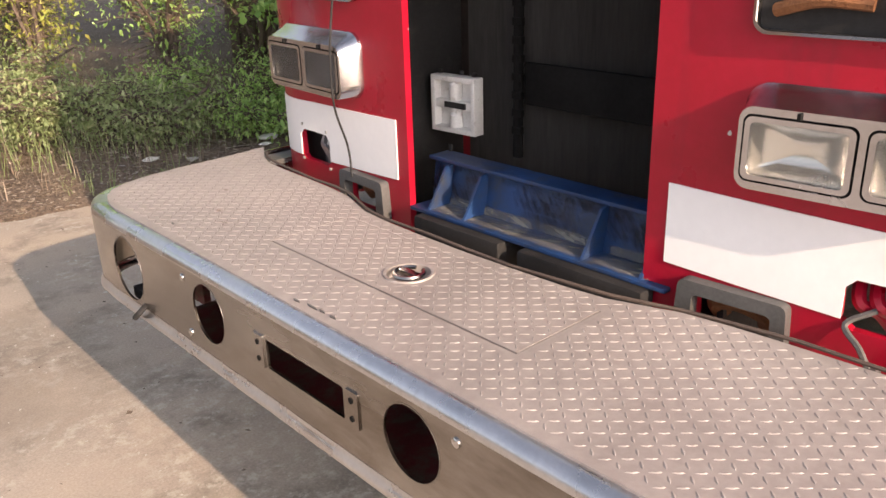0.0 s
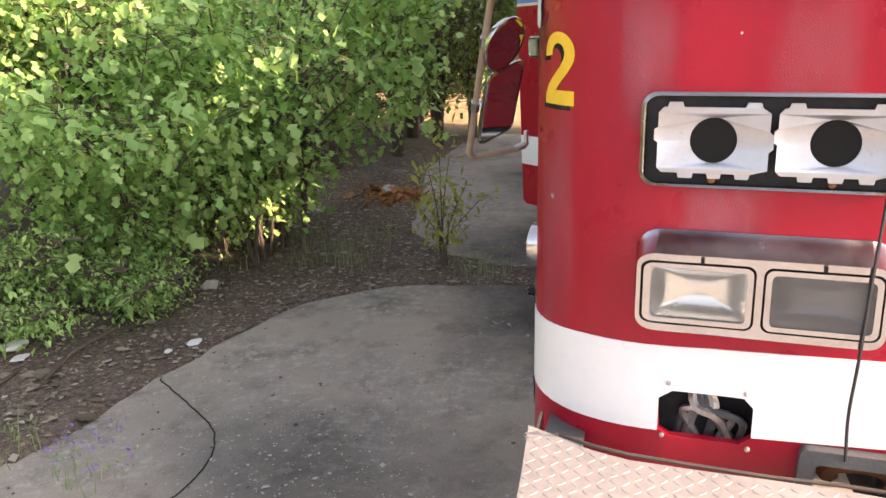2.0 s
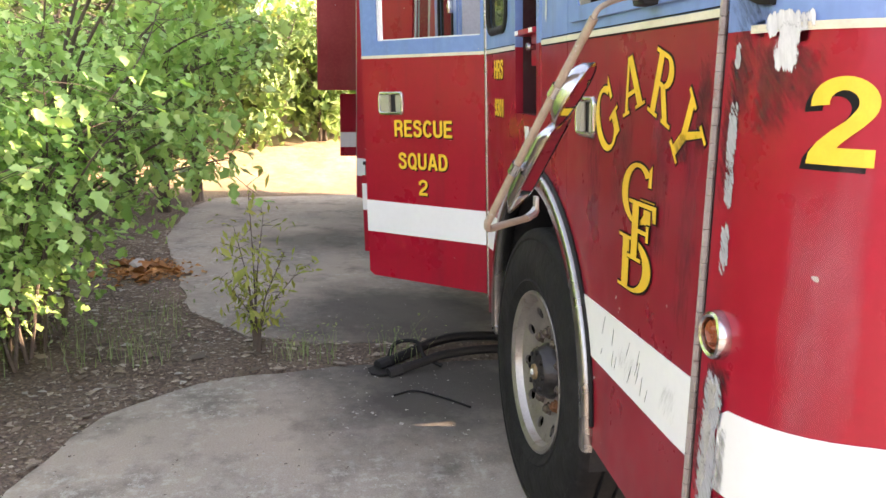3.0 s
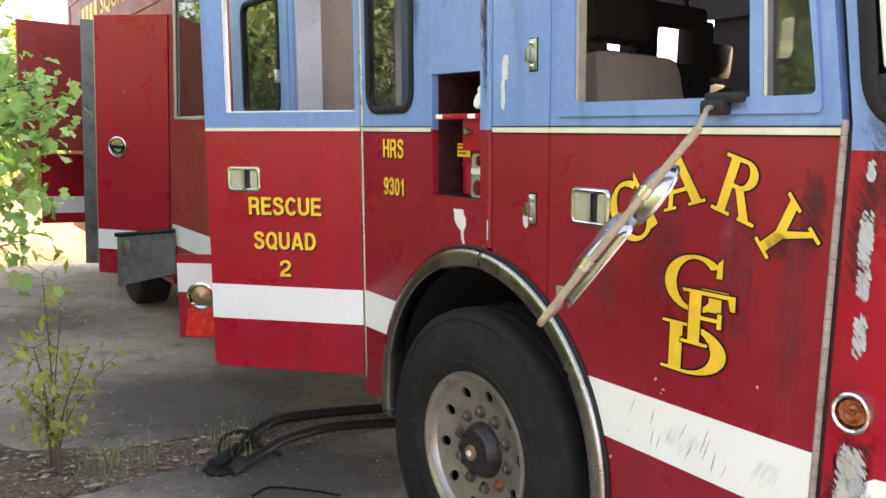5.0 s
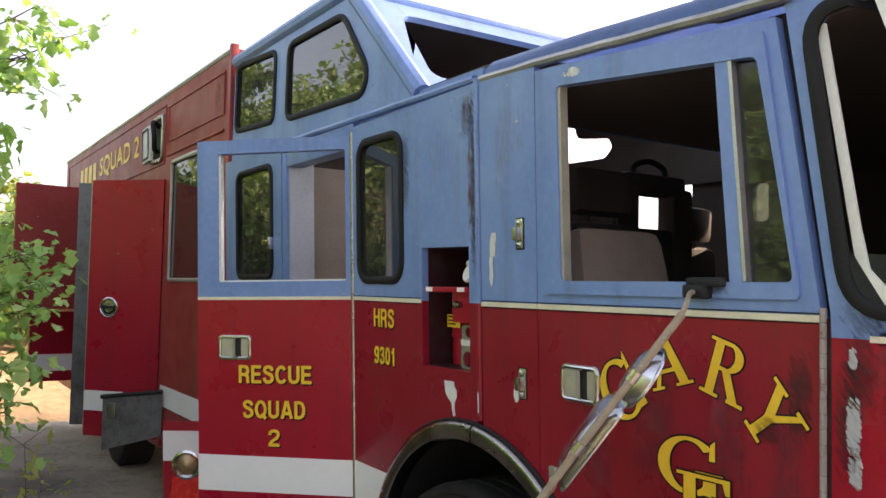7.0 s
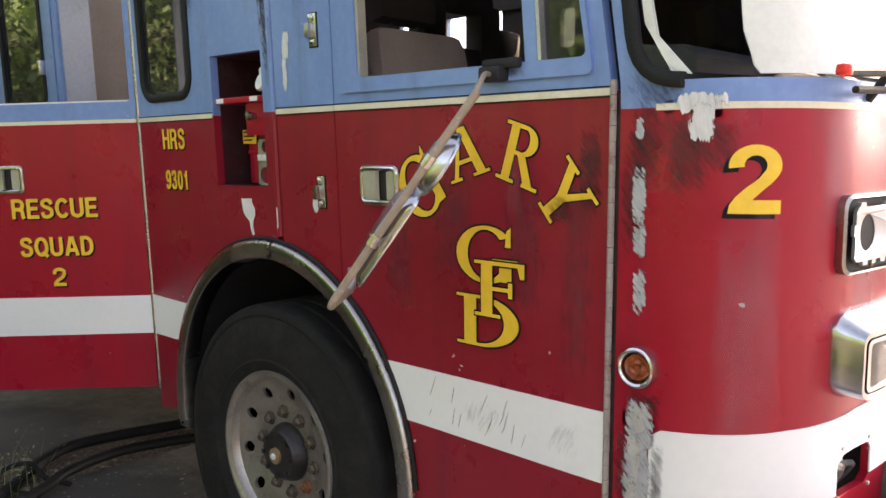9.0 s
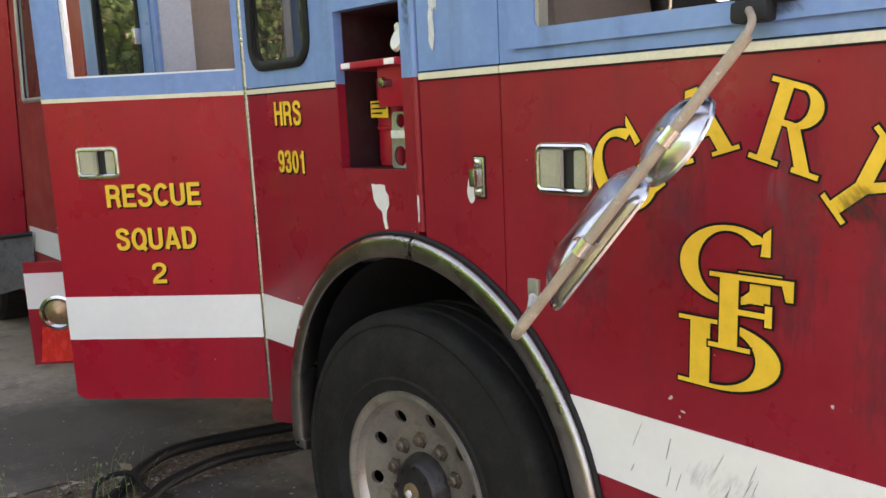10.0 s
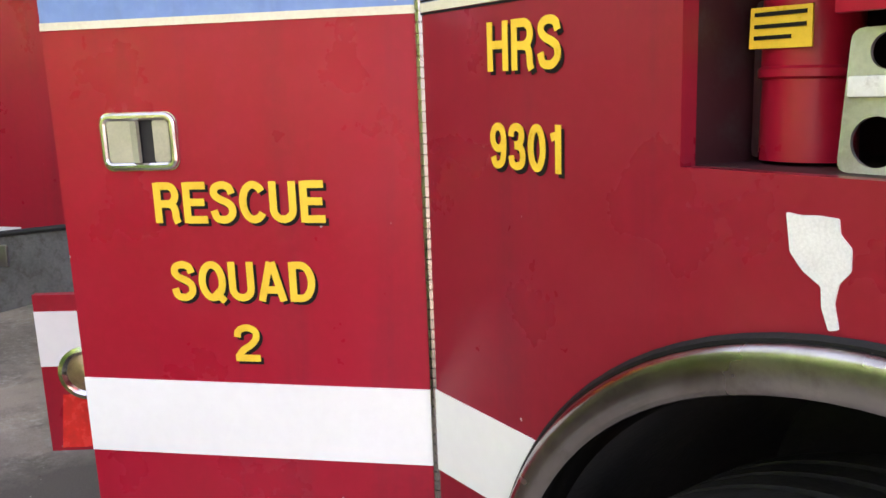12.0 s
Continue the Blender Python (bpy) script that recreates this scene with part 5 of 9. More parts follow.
# roof lamp stub at the front corner
bm = bmesh.new()
box(bm, (1.96, YS - 0.20, 2.60), (2.24, YS - 0.08, 2.635), 0.01)
tube(bm, smooth_line([(2.02, YS - 0.10, 2.63), (2.10, YS - 0.08, 2.66), (2.18, YS - 0.11, 2.65), (2.25, YS - 0.13, 2.64)]), 0.016)
tube(bm, smooth_line([(2.05, YS - 0.14, 2.64), (2.12, YS - 0.12, 2.685), (2.20, YS - 0.15, 2.65)]), 0.010)
part("broken_lamp_bracket", bm, BARE, truck, "bent broken lamp bracket")

# ---- cab inside ----
bm = bmesh.new()
box(bm, (1.76, 0.12, 0.98), (2.42, 2.56, 1.02))
box(bm, (2.42, 0.75, 0.98), (3.96, 1.83, 1.02))
box(bm, (2.42, 0.12, 1.40), (3.96, 2.56, 1.43))
box(bm, (3.96, 0.12, 0.98), (5.8, 2.56, 1.02))
box(bm, (1.77, 0.15, 1.0), (2.05, 2.50, 1.74), 0.05)
part("cab_floor_and_dash", bm, INTERIOR, truck, "dark cab floor and dashboard")
bm = bmesh.new()
box(bm, (1.75, 0.12, 2.50), (3.22, 2.55, 2.53))
part("headlining", bm, INTERIOR, truck)
bm = bmesh.new()
box(bm, (2.10, 0.95, 1.0), (3.3, 1.75, 1.78), 0.06)
part("engine_tunnel", bm, INTERIOR, truck, "dark engine cover between the seats")
bm = bmesh.new()
prof = [(1.93, 1.70), (1.93, 1.92), (1.97, 1.955), (2.10, 1.965), (2.40, 1.80), (2.42, 1.70)]
ends_ = [[bm.verts.new((x, y, z)) for x, z in prof] for y in (0.35, 2.02)]
for k in range(len(prof)):
    bm.faces.new((ends_[0][k], ends_[0][(k + 1) % len(prof)], ends_[1][(k + 1) % len(prof)], ends_[1][k]))
bm.faces.new(ends_[0])
bm.faces.new(ends_[1][::-1])
part("instrument_panel", bm, GREYPLASTIC, truck, "grey dusty instrument panel")


def cab_seat(x, y, back_z, material, head=True, tilt=10, gap=0.0):
    seat = bmesh.new()
    box(seat, (x - 0.25, y - 0.24, 1.30), (x + 0.24, y + 0.24, 1.46), 0.05)
    seat_part = part("seat", seat, material, truck, "worn vinyl cab seat")
    m = Matrix.Translation((x + 0.23, y, 1.42)) @ pose(0, 0, 0, 0, tilt, 0)
    bm = box(bmesh.new(), (-0.06, -0.245, 0.0), (0.07, 0.245, back_z - 1.42), 0.06)
    for v in bm.verts:                                    # narrower and thinner towards the top
        f = max(0.0, v.co.z / (back_z - 1.42) - 0.55)
        v.co.y *= 1 - 0.45 * f
        v.co.x *= 1 - 0.5 * f
    bm.transform(m)
    part("backrest", bm, material, seat_part)
    if head:
        bm = box(bmesh.new(), (-0.05, -0.15, back_z - 1.40 + gap), (0.06, 0.15, back_z - 1.20 + gap), 0.045, m)
        for y0 in (-0.07, 0.07):
            tube(bm, [m @ Vector((0, y0, back_z - 1.45)), m @ Vector((0, y0, back_z - 1.38 + gap))], 0.008, 6)
        part("headrest", bm, material, seat_part)


cab_seat(2.53, 2.20, 2.07, SEAT, False, 10)
cab_seat(2.28, 0.50, 2.10, INTERIOR, True, 8)
cab_seat(2.92, 1.90, 2.13, INTERIOR, True, 8, 0.01)


def frame_seat(x, y):
    """A seat with an open frame back: two bolsters, a top pad and a tube loop over it."""
    seat_part = part("seat", box(bmesh.new(), (x - 0.45, y - 0.24, 1.30), (x + 0.02, y + 0.24, 1.46), 0.05), INTERIOR, truck, "dark open-backed crew seat")
    for d in (-0.19, 0.19):
        part("bolster", box(bmesh.new(), (x - 0.06, y + d - 0.075, 1.42), (x + 0.06, y + d + 0.075, 2.36), 0.035), INTERIOR, seat_part)
    part("top_pad", box(bmesh.new(), (x - 0.055, y - 0.22, 2.31), (x + 0.055, y + 0.22, 2.42), 0.04), INTERIOR, seat_part)
    part("lower_pad", box(bmesh.new(), (x - 0.05, y - 0.13, 1.42), (x + 0.05, y + 0.13, 2.15), 0.03), INTERIOR, seat_part)
    loop = [(x, y - 0.11, 2.40), (x, y - 0.10, 2.455), (x, y, 2.485), (x, y + 0.10, 2.455), (x, y + 0.11, 2.40)]
    part("head_rail", tube(bmesh.new(), smooth_line(loop), 0.016, 8), DARK, seat_part, "black tube loop over a seat")


frame_seat(3.58, 1.28)
cab_seat(3.65, 0.70, 2.10, INTERIOR, True, -4)
# far side of the cab
def far_side(u, v, w):
    p = side(u, v, w)
    return Vector((p.x, 2 * YC - p.y, p.z))


far_w = [rrect(3.72, 3.83, 2.27, 2.50, 0.03), rrect(4.28, 4.78, 2.22, 2.55, 0.03), rrect(4.90, 5.25, 2.40, 2.55, 0.03)]
bm = plate(bmesh.new(), [(DF, BELT), (5.84, BELT), (5.84, 2.60), (1.945, 2.515)], far_w, far_side, 0.03)
fs = part("far_side_upper", bm, BLUE, truck, "blue upper side of the cab")
bm = plate(bmesh.new(), [(DF, 0.60), (2.49, 0.60), (2.49, 1.0), (2.7, 1.30), (3.67, 1.30), (3.88, 1.0), (3.88, 0.60), (5.84, 0.60), (5.84, BELT), (DF, BELT)], [], far_side, 0.03)
part("far_side_lower", bm, RED, truck, "red lower side of the cab")
bm = plate(bmesh.new(), [(1.98, 1.70), (5.78, 1.70), (5.78, 2.66), (3.2, 2.66), (2.05, 2.52)], far_w, lambda u, v, w: far_side(u, v, w - 0.034), 0.008)
part("far_side_lining", bm, INTERIOR, fs, "dark inner lining")
bm = bmesh.new()
box(bm, (4.98, 1.2, 1.0), (5.02, 2.52, 2.5))
part("rear_partition", bm, BEIGE, truck, "stained beige cab partition")
bm = bmesh.new()
tube(bm, smooth_line([(4.96, 1.9, 1.9), (4.94, 2.0, 2.12), (4.95, 2.2, 2.10), (4.95, 2.22, 1.95)]), 0.01)
part("grab_wire", bm, RUST, truck)

# ---- windscreen remains ----
edge = [(S_END - d, z) for d, z in ((0.215, 2.50), (0.232, 2.40), (0.256, 2.304), (0.280, 2.216), (0.300, 2.144), (0.285, 2.125), (0.280, 2.095), (0.275, 2.072), (0.284, 2.03), (0.281, 2.00), (0.293, 1.96), (0.290, 1.896), (0.299, 1.85), (0.303, 1.824), (0.314, 1.808))]
bm = plate(bmesh.new(), [(0.03, 1.82), (0.03, 2.51)] + edge, [], lambda s, z, w: windscreen_skin(s, z, w - 0.004), 0.007, NOSE_CUTS)
scr = part("broken_windscreen", bm, PLATE, cowl, "crazed milky sheet of torn windscreen")
bm = plate(bmesh.new(), [(-0.03, 1.82), (-S_PILLAR + 0.05, 1.83), (-S_PILLAR + 0.05, 2.49), (-0.03, 2.50)], [], lambda s, z, w: windscreen_skin(s, z, w - 0.004), 0.007, NOSE_CUTS)
part("broken_windscreen", bm, PLATE, cowl)
bm = plate(bmesh.new(), [(S_END - 0.076, 2.47), (S_END - 0.098, 2.47), (S_END - 0.104, 1.99), (S_END - 0.110, 1.896), (S_END - 0.176, 1.812), (S_END - 0.132, 1.818), (S_END - 0.082, 1.925)], [],
           lambda s, z, w: windscreen_skin(s, z, w - 0.01), 0.008, NOSE_CUTS)
part("seal_strip", bm, PLATE, cowl, "pale strip of hanging seal")


def nose_pt(y, z, w):
    return windscreen_skin(s_of_y(y), z, w)


bm = bmesh.new()
a = nose_pt(2.44, 1.80, 0.05)
tube(bm, [a + Vector((-0.02, 0.05, 0.005)), nose_pt(2.1, 1.83, 0.05), nose_pt(1.75, 1.85, 0.05)], 0.012)
tube(bm, [nose_pt(2.27, 1.76, 0.0), nose_pt(2.27, 1.82, 0.05), nose_pt(2.29, 1.84, 0.06)], 0.010)
tube(bm, [nose_pt(2.40, 1.775, 0.04), nose_pt(2.0, 1.79, 0.045)], 0.008)
wiper = part("wiper", bm, DARK, truck, "rusty black wiper linkage")
bm = lathe(bmesh.new(), [(0.0, -0.012), (0.014, -0.008), (0.016, 0.0), (0.014, 0.012), (0.0, 0.016)], Matrix.Translation(a + Vector((-0.02, 0.05, 0.005))), 14)
part("wiper_cap", bm, REDLENS, wiper, "small red plastic cap")

# ---- loose cable down the nose ----
bm = tube(bmesh.new(), smooth_line([nose_pt(1.955, 1.83, 0.03), nose_pt(1.965, 1.6, 0.035), nose_pt(1.975, 1.4, 0.06), nose_pt(1.985, 1.25, 0.075), nose_pt(1.99, 1.10, 0.07), nose_pt(1.99, 0.98, 0.035), nose_pt(1.985, 0.885, 0.03)]), 0.0034, 6)
part("hanging_cable", bm, DARK, truck, "thin brown hanging cable")

# wires in the cut-out
for k in range(7):
    y = 2.17 + 0.02 * k
    bm = tube(bmesh.new(), smooth_line([nose(s_of_y(y), 0.85, -0.07), nose(s_of_y(y + 0.03 * math.sin(k * 2)), 0.91, -0.03 - 0.006 * k), nose(s_of_y(2.24 + 0.02 * math.sin(k)), 0.93, -0.04), nose(s_of_y(2.28 - y * 0.01), 0.99, -0.08)]), 0.008 + 0.003 * (k % 2), 6)
    part("wire", bm, ALU if k % 3 else GREYPLASTIC, truck, "grey cut wire")
for k in range(5):
    c = nose(-s_of_y(2.20 + 0.03 * k), 0.90, -0.05)
    bm = tube(bmesh.new(), smooth_line([c + Vector((0.03, -0.03, -0.05)), c, c + Vector((-0.02, 0.03, 0.02 + 0.005 * k)), c + Vector((0.03, 0.05, 0.07))]), 0.013, 7)
    part("red_hose", bm, RED, truck, "red cable sleeve")
c = nose(-s_of_y(2.16), 0.885, 0.004)
bm = tube(bmesh.new(), smooth_line([c + Vector((0.03, -0.04, 0.03)), c, c + Vector((-0.015, -0.035, -0.03)), c + Vector((-0.02, -0.06, -0.065))]), 0.006, 6)
part("wire", bm, GREYPLASTIC, truck)
bm = box(bmesh.new(), (-0.012, -0.014, -0.028), (0.012, 0.014, 0.028), 0.004, Matrix.Translation(c + Vector((-0.02, -0.07, -0.085))) @ pose(0, 0, 0, -20, 0, 0))
part("connector", bm, GREYPLASTIC, truck, "grey dangling connector plug")
bm = bmesh.new()
box(bm, (1.46, 2.10, 0.80), (1.52, 2.40, 1.02))
part("inner_panel", bm, DARK, truck)
for y, z in ((2.318, 0.875), (2.155, 0.868), (2.165, 0.985), (2.31, 0.99)):
    p = nose(s_of_y(y), z, 0.004)
    part("fixing_screw", lathe(bmesh.new(), [(0.005, -0.004), (0.005, 0.0015), (0.0, 0.003)], Matrix.Translation(p) @ pose(0, 0, 0, 0, -90, 0), 10), ALU, truck)

# ---- grille opening: radiator, blue beam, loose lamp socket ----
bm = bmesh.new()
fold = [bm.verts.new((1.70 + 0.016 * (k % 2), 0.86 + k * 0.0065, z)) for z in (0.72, 1.76) for k in range(153)]
for k in range(152):
    bm.faces.new((fold[k], fold[k + 1], fold[153 + k + 1], fold[153 + k]))
bmesh.ops.solidify(bm, geom=bm.faces[:], thickness=0.02)
rad = part("radiator", bm, RADIATOR, truck, "black dusty radiator core with vertical fins")
bm = bmesh.new()
for y in (1.70, 1.012):
    tube(bm, [(1.66, y - 0.09 * (1 if y > 1.3 else -1), 0.95), (1.66, y - 0.09 * (1 if y > 1.3 else -1), 1.72)], 0.014, 8)
    for k in range(10):
        box(bm, (1.645, y - 0.10 * (1 if y > 1.3 else -1) - 0.012, 1.02 + k * 0.05), (1.66, y - 0.10 * (1 if y > 1.3 else -1) + 0.02, 1.04 + k * 0.05))
box(bm, (1.67, 1.12, 1.10), (1.69, 1.60, 1.22), 0.01)
part("radiator_bracket", bm, SOOTY, rad)
bm = bmesh.new()
box(bm, (1.40, 1.90, 0.70), (1.72, 1.914, 1.76))
box(bm, (1.40, 0.796, 0.70), (1.72, 0.81, 1.76))
box(bm, (1.40, 0.81, 1.742), (1.75, 1.90, 1.76))
part("grille_duct", bm, DARK, truck)


def beam(u, v, w):
    return Vector((1.430 - w + 0.03 * (v - 0.87) / 0.115, u, v))


bm = plate(bmesh.new(), [(0.90, 0.850), (1.72, 0.850), (1.735, 0.965), (1.71, 0.972), (0.90, 0.972)], [], beam, 0.012)
for y in (1.655, 1.52, 1.13, 0.97):                       # gusset ribs
    vs = [bm.verts.new(p) for dy in (-0.004, 0.004) for p in ((1.445, y + dy, 0.968), (1.432, y + dy, 0.856), (1.350, y + dy, 0.856), (1.365, y + dy, 0.875), (1.418, y + dy, 0.960))]
    bm.faces.new(vs[:5])
    bm.faces.new(vs[5:][::-1])
    for k in range(5):
        bm.faces.new((vs[k], vs[(k + 1) % 5], vs[5 + (k + 1) % 5], vs[5 + k]))
box(bm, (1.340, 0.90, 0.846), (1.45, 1.72, 0.856), 0.003)
box(bm, (1.425, 0.90, 0.972), (1.50, 1.73, 0.982), 0.003)
part("blue_cross_beam", bm, FRAMEBLUE, truck, "dusty blue pressed-steel cross beam")
bm = bmesh.new()
box(bm, (1.315, 1.36, 0.755), (1.44, 1.68, 0.845), 0.012)
box(bm, (1.315, 0.94, 0.755), (1.44, 1.30, 0.845), 0.012)
part("cross_member", bm, DARK, truck, "dirty black lower cross member")
for pts, r in (([(1.42, 1.27, 0.80), (1.40, 1.31, 0.83), (1.42, 1.35, 0.79), (1.44, 1.33, 0.76)], 0.014), ([(1.50, 1.72, 1.0), (1.48, 1.70, 0.9), (1.44, 1.715, 0.85), (1.40, 1.70, 0.80)], 0.007)):
    part("loose_hose", tube(bmesh.new(), smooth_line(pts), r), RUBBER, truck)
# loose white lamp holder seen in the opening
WB = Matrix.Translation((1.575, 1.772, 1.095)) @ pose(0, 0, 0, 0, 0, 4)
bm = bmesh.new()
box(bm, (-0.02, -0.085, -0.082), (0.02, 0.085, -0.066), 0.004, WB)
box(bm, (-0.02, -0.085, 0.066), (0.02, 0.085, 0.082), 0.004, WB)
box(bm, (-0.02, 0.069, -0.08), (0.02, 0.085, 0.08), 0.004, WB)
box(bm, (-0.02, -0.085, -0.08), (0.02, -0.069, 0.08), 0.004, WB)
wb = part("loose_lamp_holder", bm, WHITEPLASTIC, truck, "chipped white plastic lamp holder")
part("holder_back", box(bmesh.new(), (0.008, -0.08, -0.08), (0.018, 0.08, 0.08), 0.0, WB), WHITEPLASTIC, wb)
part("holder_rib", box(bmesh.new(), (-0.016, -0.075, -0.012), (0.012, 0.075, 0.012), 0.003, WB), WHITEPLASTIC, wb)
part("holder_rib", box(bmesh.new(), (-0.015, -0.012, -0.075), (0.012, 0.012, 0.075), 0.003, WB), WHITEPLASTIC, wb)
for z in (-0.066, 0.022):
    part("bulb_socket", lathe(bmesh.new(), [(0.0, 0.0), (0.019, 0.0), (0.019, 0.036), (0.012, 0.044), (0.0, 0.044)], WB @ Matrix.Translation((-0.004, 0.0, z)), 16), WHITEPLASTIC, wb)
for y, z in ((-0.07, 0.085), (0.06, 0.085), (-0.02, 0.087), (0.05, -0.085)):
    part("fixing_clip", lathe(bmesh.new(), [(0.0, 0.012), (0.007, 0.010), (0.008, 0.0)], WB @ Matrix.Translation((0, y, z)), 8), DARK, wb)
part("holder_slot", box(bmesh.new(), (-0.021, -0.05, -0.008), (-0.015, 0.03, 0.008), 0.0, WB), DARK, wb)

# ---- bumper ----
BX, BT, BB = 0.712, 0.858, 0.600        # front face, top, bottom


def bumper_plan():
    pts = [(BX, YC)]
    pts += [(BX, 2.30), (BX + 0.004, 2.36)]
    for k in range(1, 11):
        a = radians(90 * k / 10)
        pts.append((BX + 0.17 - 0.166 * math.cos(a), 2.38 + 0.185 * math.sin(a)))
    pts += [(0.98, 2.570)]
    return pts


BP = bumper_plan()
BP_S = [0.0]
for (ax, ay), (bx, by) in zip(BP, BP[1:]):
    BP_S.append(BP_S[-1] + math.hypot(bx - ax, by - ay))


def bump_skin(s, z, w):
    a = abs(s)
    x, y = float(np.interp(a, BP_S, [p[0] for p in BP])), float(np.interp(a, BP_S, [p[1] for p in BP]))
    x0, y0 = float(np.interp(a - 0.01, BP_S, [p[0] for p in BP])), float(np.interp(max(a - 0.01, -9), BP_S, [p[1] for p in BP]))
    x1, y1 = float(np.interp(a + 0.01, BP_S, [p[0] for p in BP])), float(np.interp(a + 0.01, BP_S, [p[1] for p in BP]))
    t = Vector((x1 - x0, y1 - y0))
    t = t.normalized() if t.length > 1e-9 else Vector((0, 1))
    p = Vector((x - t.y * w, y + t.x * w, z))
    if s < 0:
        p.y = 2 * YC - p.y
    return p


BS = BP_S[-1]
cy = lambda y: y - YC
holes = [circle(cy(2.185), 0.722, 0.092, 32), circle(cy(1.722), 0.740, 0.076, 32), circle(cy(0.988), 0.740, 0.076, 32), circle(cy(0.525), 0.722, 0.092, 32),
         rrect(cy(1.185), cy(1.462), 0.700, 0.770, 0.004)]
cuts = [s for s in BP_S[1:-1]] + [-s for s in BP_S[1:-1]]
bm = plate(bmesh.new(), [(-BS, BB + 0.012), (BS, BB + 0.012), (BS, BT - 0.03), (-BS, BT - 0.03)], holes, bump_skin, 0.006, cuts)
bumper = part("bumper", bm, STEEL, truck, "long brushed stainless bumper with empty lamp holes")
# rolled top edge and flared bottom edge
TOP_LIP = [(-0.030 + 0.0305 * math.cos(radians(100 * k / 6)), BT - 0.03 + 0.030 * math.sin(radians(100 * k / 6))) for k in range(7)] + [(-0.052, BT - 0.002)]
FOOT_LIP = [(0.0005, BB + 0.026), (0.002, BB + 0.020), (0.005, BB + 0.013), (0.009, BB + 0.006), (0.010, BB - 0.001), (0.007, BB - 0.008), (-0.002, BB - 0.011), (-0.030, BB - 0.010)]
for prof in (TOP_LIP, FOOT_LIP):
    bm = bmesh.new()
    ss = sorted(set([-s for s in BP_S] + BP_S + [(BS - 0.4) * k / 20 for k in range(-20, 21)]))
    rows = [[bm.verts.new(bump_skin(s, z, w)) for w, z in prof] for s in ss]
    for ra, rb in zip(rows, rows[1:]):
        for i in range(7):
            bm.faces.new((ra[i], ra[i + 1], rb[i + 1], rb[i]))
    part("bumper_lip", bm, LIP, bumper, "polished rolled bumper edge")
# lamp holder tabs beside the slot, black discs standing in for their holes, bolts, hole rims
for y in (1.492, 1.155):
    bm = plate(bmesh.new(), rrect(cy(y) - 0.020, cy(y) + 0.020, 0.695, 0.775, 0.005), [circle(cy(y), 0.715, 0.006, 10), circle(cy(y), 0.755, 0.006, 10)],
               lambda s, z, w: bump_skin(s, z, w + 0.004), 0.006)
    part("slot_tab", bm, STEEL, bumper)
    for z in (0.715, 0.755):
        bm = lathe(bmesh.new(), [(0.007, 0.0), (0.007, 0.0015), (0.0, 0.002)], Matrix.Translation(bump_skin(cy(y), z, 0.004)) @ pose(0, 0, 0, 0, -90, 0), 6)
        part("bolt", bm, SOOTY, bumper)
for y, z in ((1.84, 0.800), (1.832, 0.655), (0.87, 0.80), (0.88, 0.655)):
    bm = lathe(bmesh.new(), [(0.010, 0.0), (0.0095, 0.003), (0.006, 0.005), (0.0, 0.006)], Matrix.Translation(bump_skin(cy(y), z, 0.0)) @ pose(0, 0, 0, 0, -90, 0), 14)
    part("bolt", bm, CHROME, bumper)
for ring in holes[:4]:
    bm = ribbon(bmesh.new(), ring, bump_skin, 0.003, 0.0008)
    part("hole_rim", bm, STEEL, bumper, "rust-stained hole edge")
bm = bmesh.new()
box(bm, (0.90, 0.35, 0.62), (0.92, 2.05, 0.84))
box(bm, (0.735, 0.35, 0.602), (0.92, 2.05, 0.612))
box(bm, (0.86, 2.06, 0.60), (0.88, 2.20, 0.84))
part("bumper_backing", bm, CHANNEL, bumper, "rusty red inner channel")
for pts, r in (([bump_skin(cy(2.12), 0.64, -0.02), bump_skin(cy(2.10), 0.625, 0.02), bump_skin(cy(2.13), 0.60, 0.025)], 0.008),
               ([(0.75, 1.95, 0.60), (0.74, 1.92, 0.56), (0.76, 1.90, 0.53)], 0.007), ([(0.76, 2.0, 0.60), (0.76, 2.01, 0.55), (0.765, 2.0, 0.52)], 0.006)):
    part("hanging_wire", tube(bmesh.new(), smooth_line(pts), r), DARK, bumper)
bm = bmesh.new()
box(bm, (0.80, 2.10, 0.63), (0.84, 2.185, 0.725), 0.008, Matrix.Translation((0.82, 2.14, 0.68)) @ pose(0, 0, 0, 28, 12, 8) @ Matrix.Translation((-0.82, -2.14, -0.68)))
box(bm, (0.745, 2.13, 0.60), (0.86, 2.27, 0.635), 0.006)
part("lamp_stub", bm, DARK, bumper, "broken dark lamp mount in the hole")

# side skirts between bumper and nose
for flip in (False, True):
    lay = (lambda u, v, w: Vector((u, 2 * YC - (2.562 + w + 0.03 * (u - 0.98)), v))) if flip else (lambda u, v, w: Vector((u, 2.562 + w + 0.03 * (u - 0.98), v)))
    part("deck_skirt", plate(bmesh.new(), rpoly([(0.97, 0.60), (1.50, 0.58), (1.50, 0.853), (0.97, 0.853)], 0.01), [], lay, 0.006), STEEL, bumper, "stainless skirt below the deck")
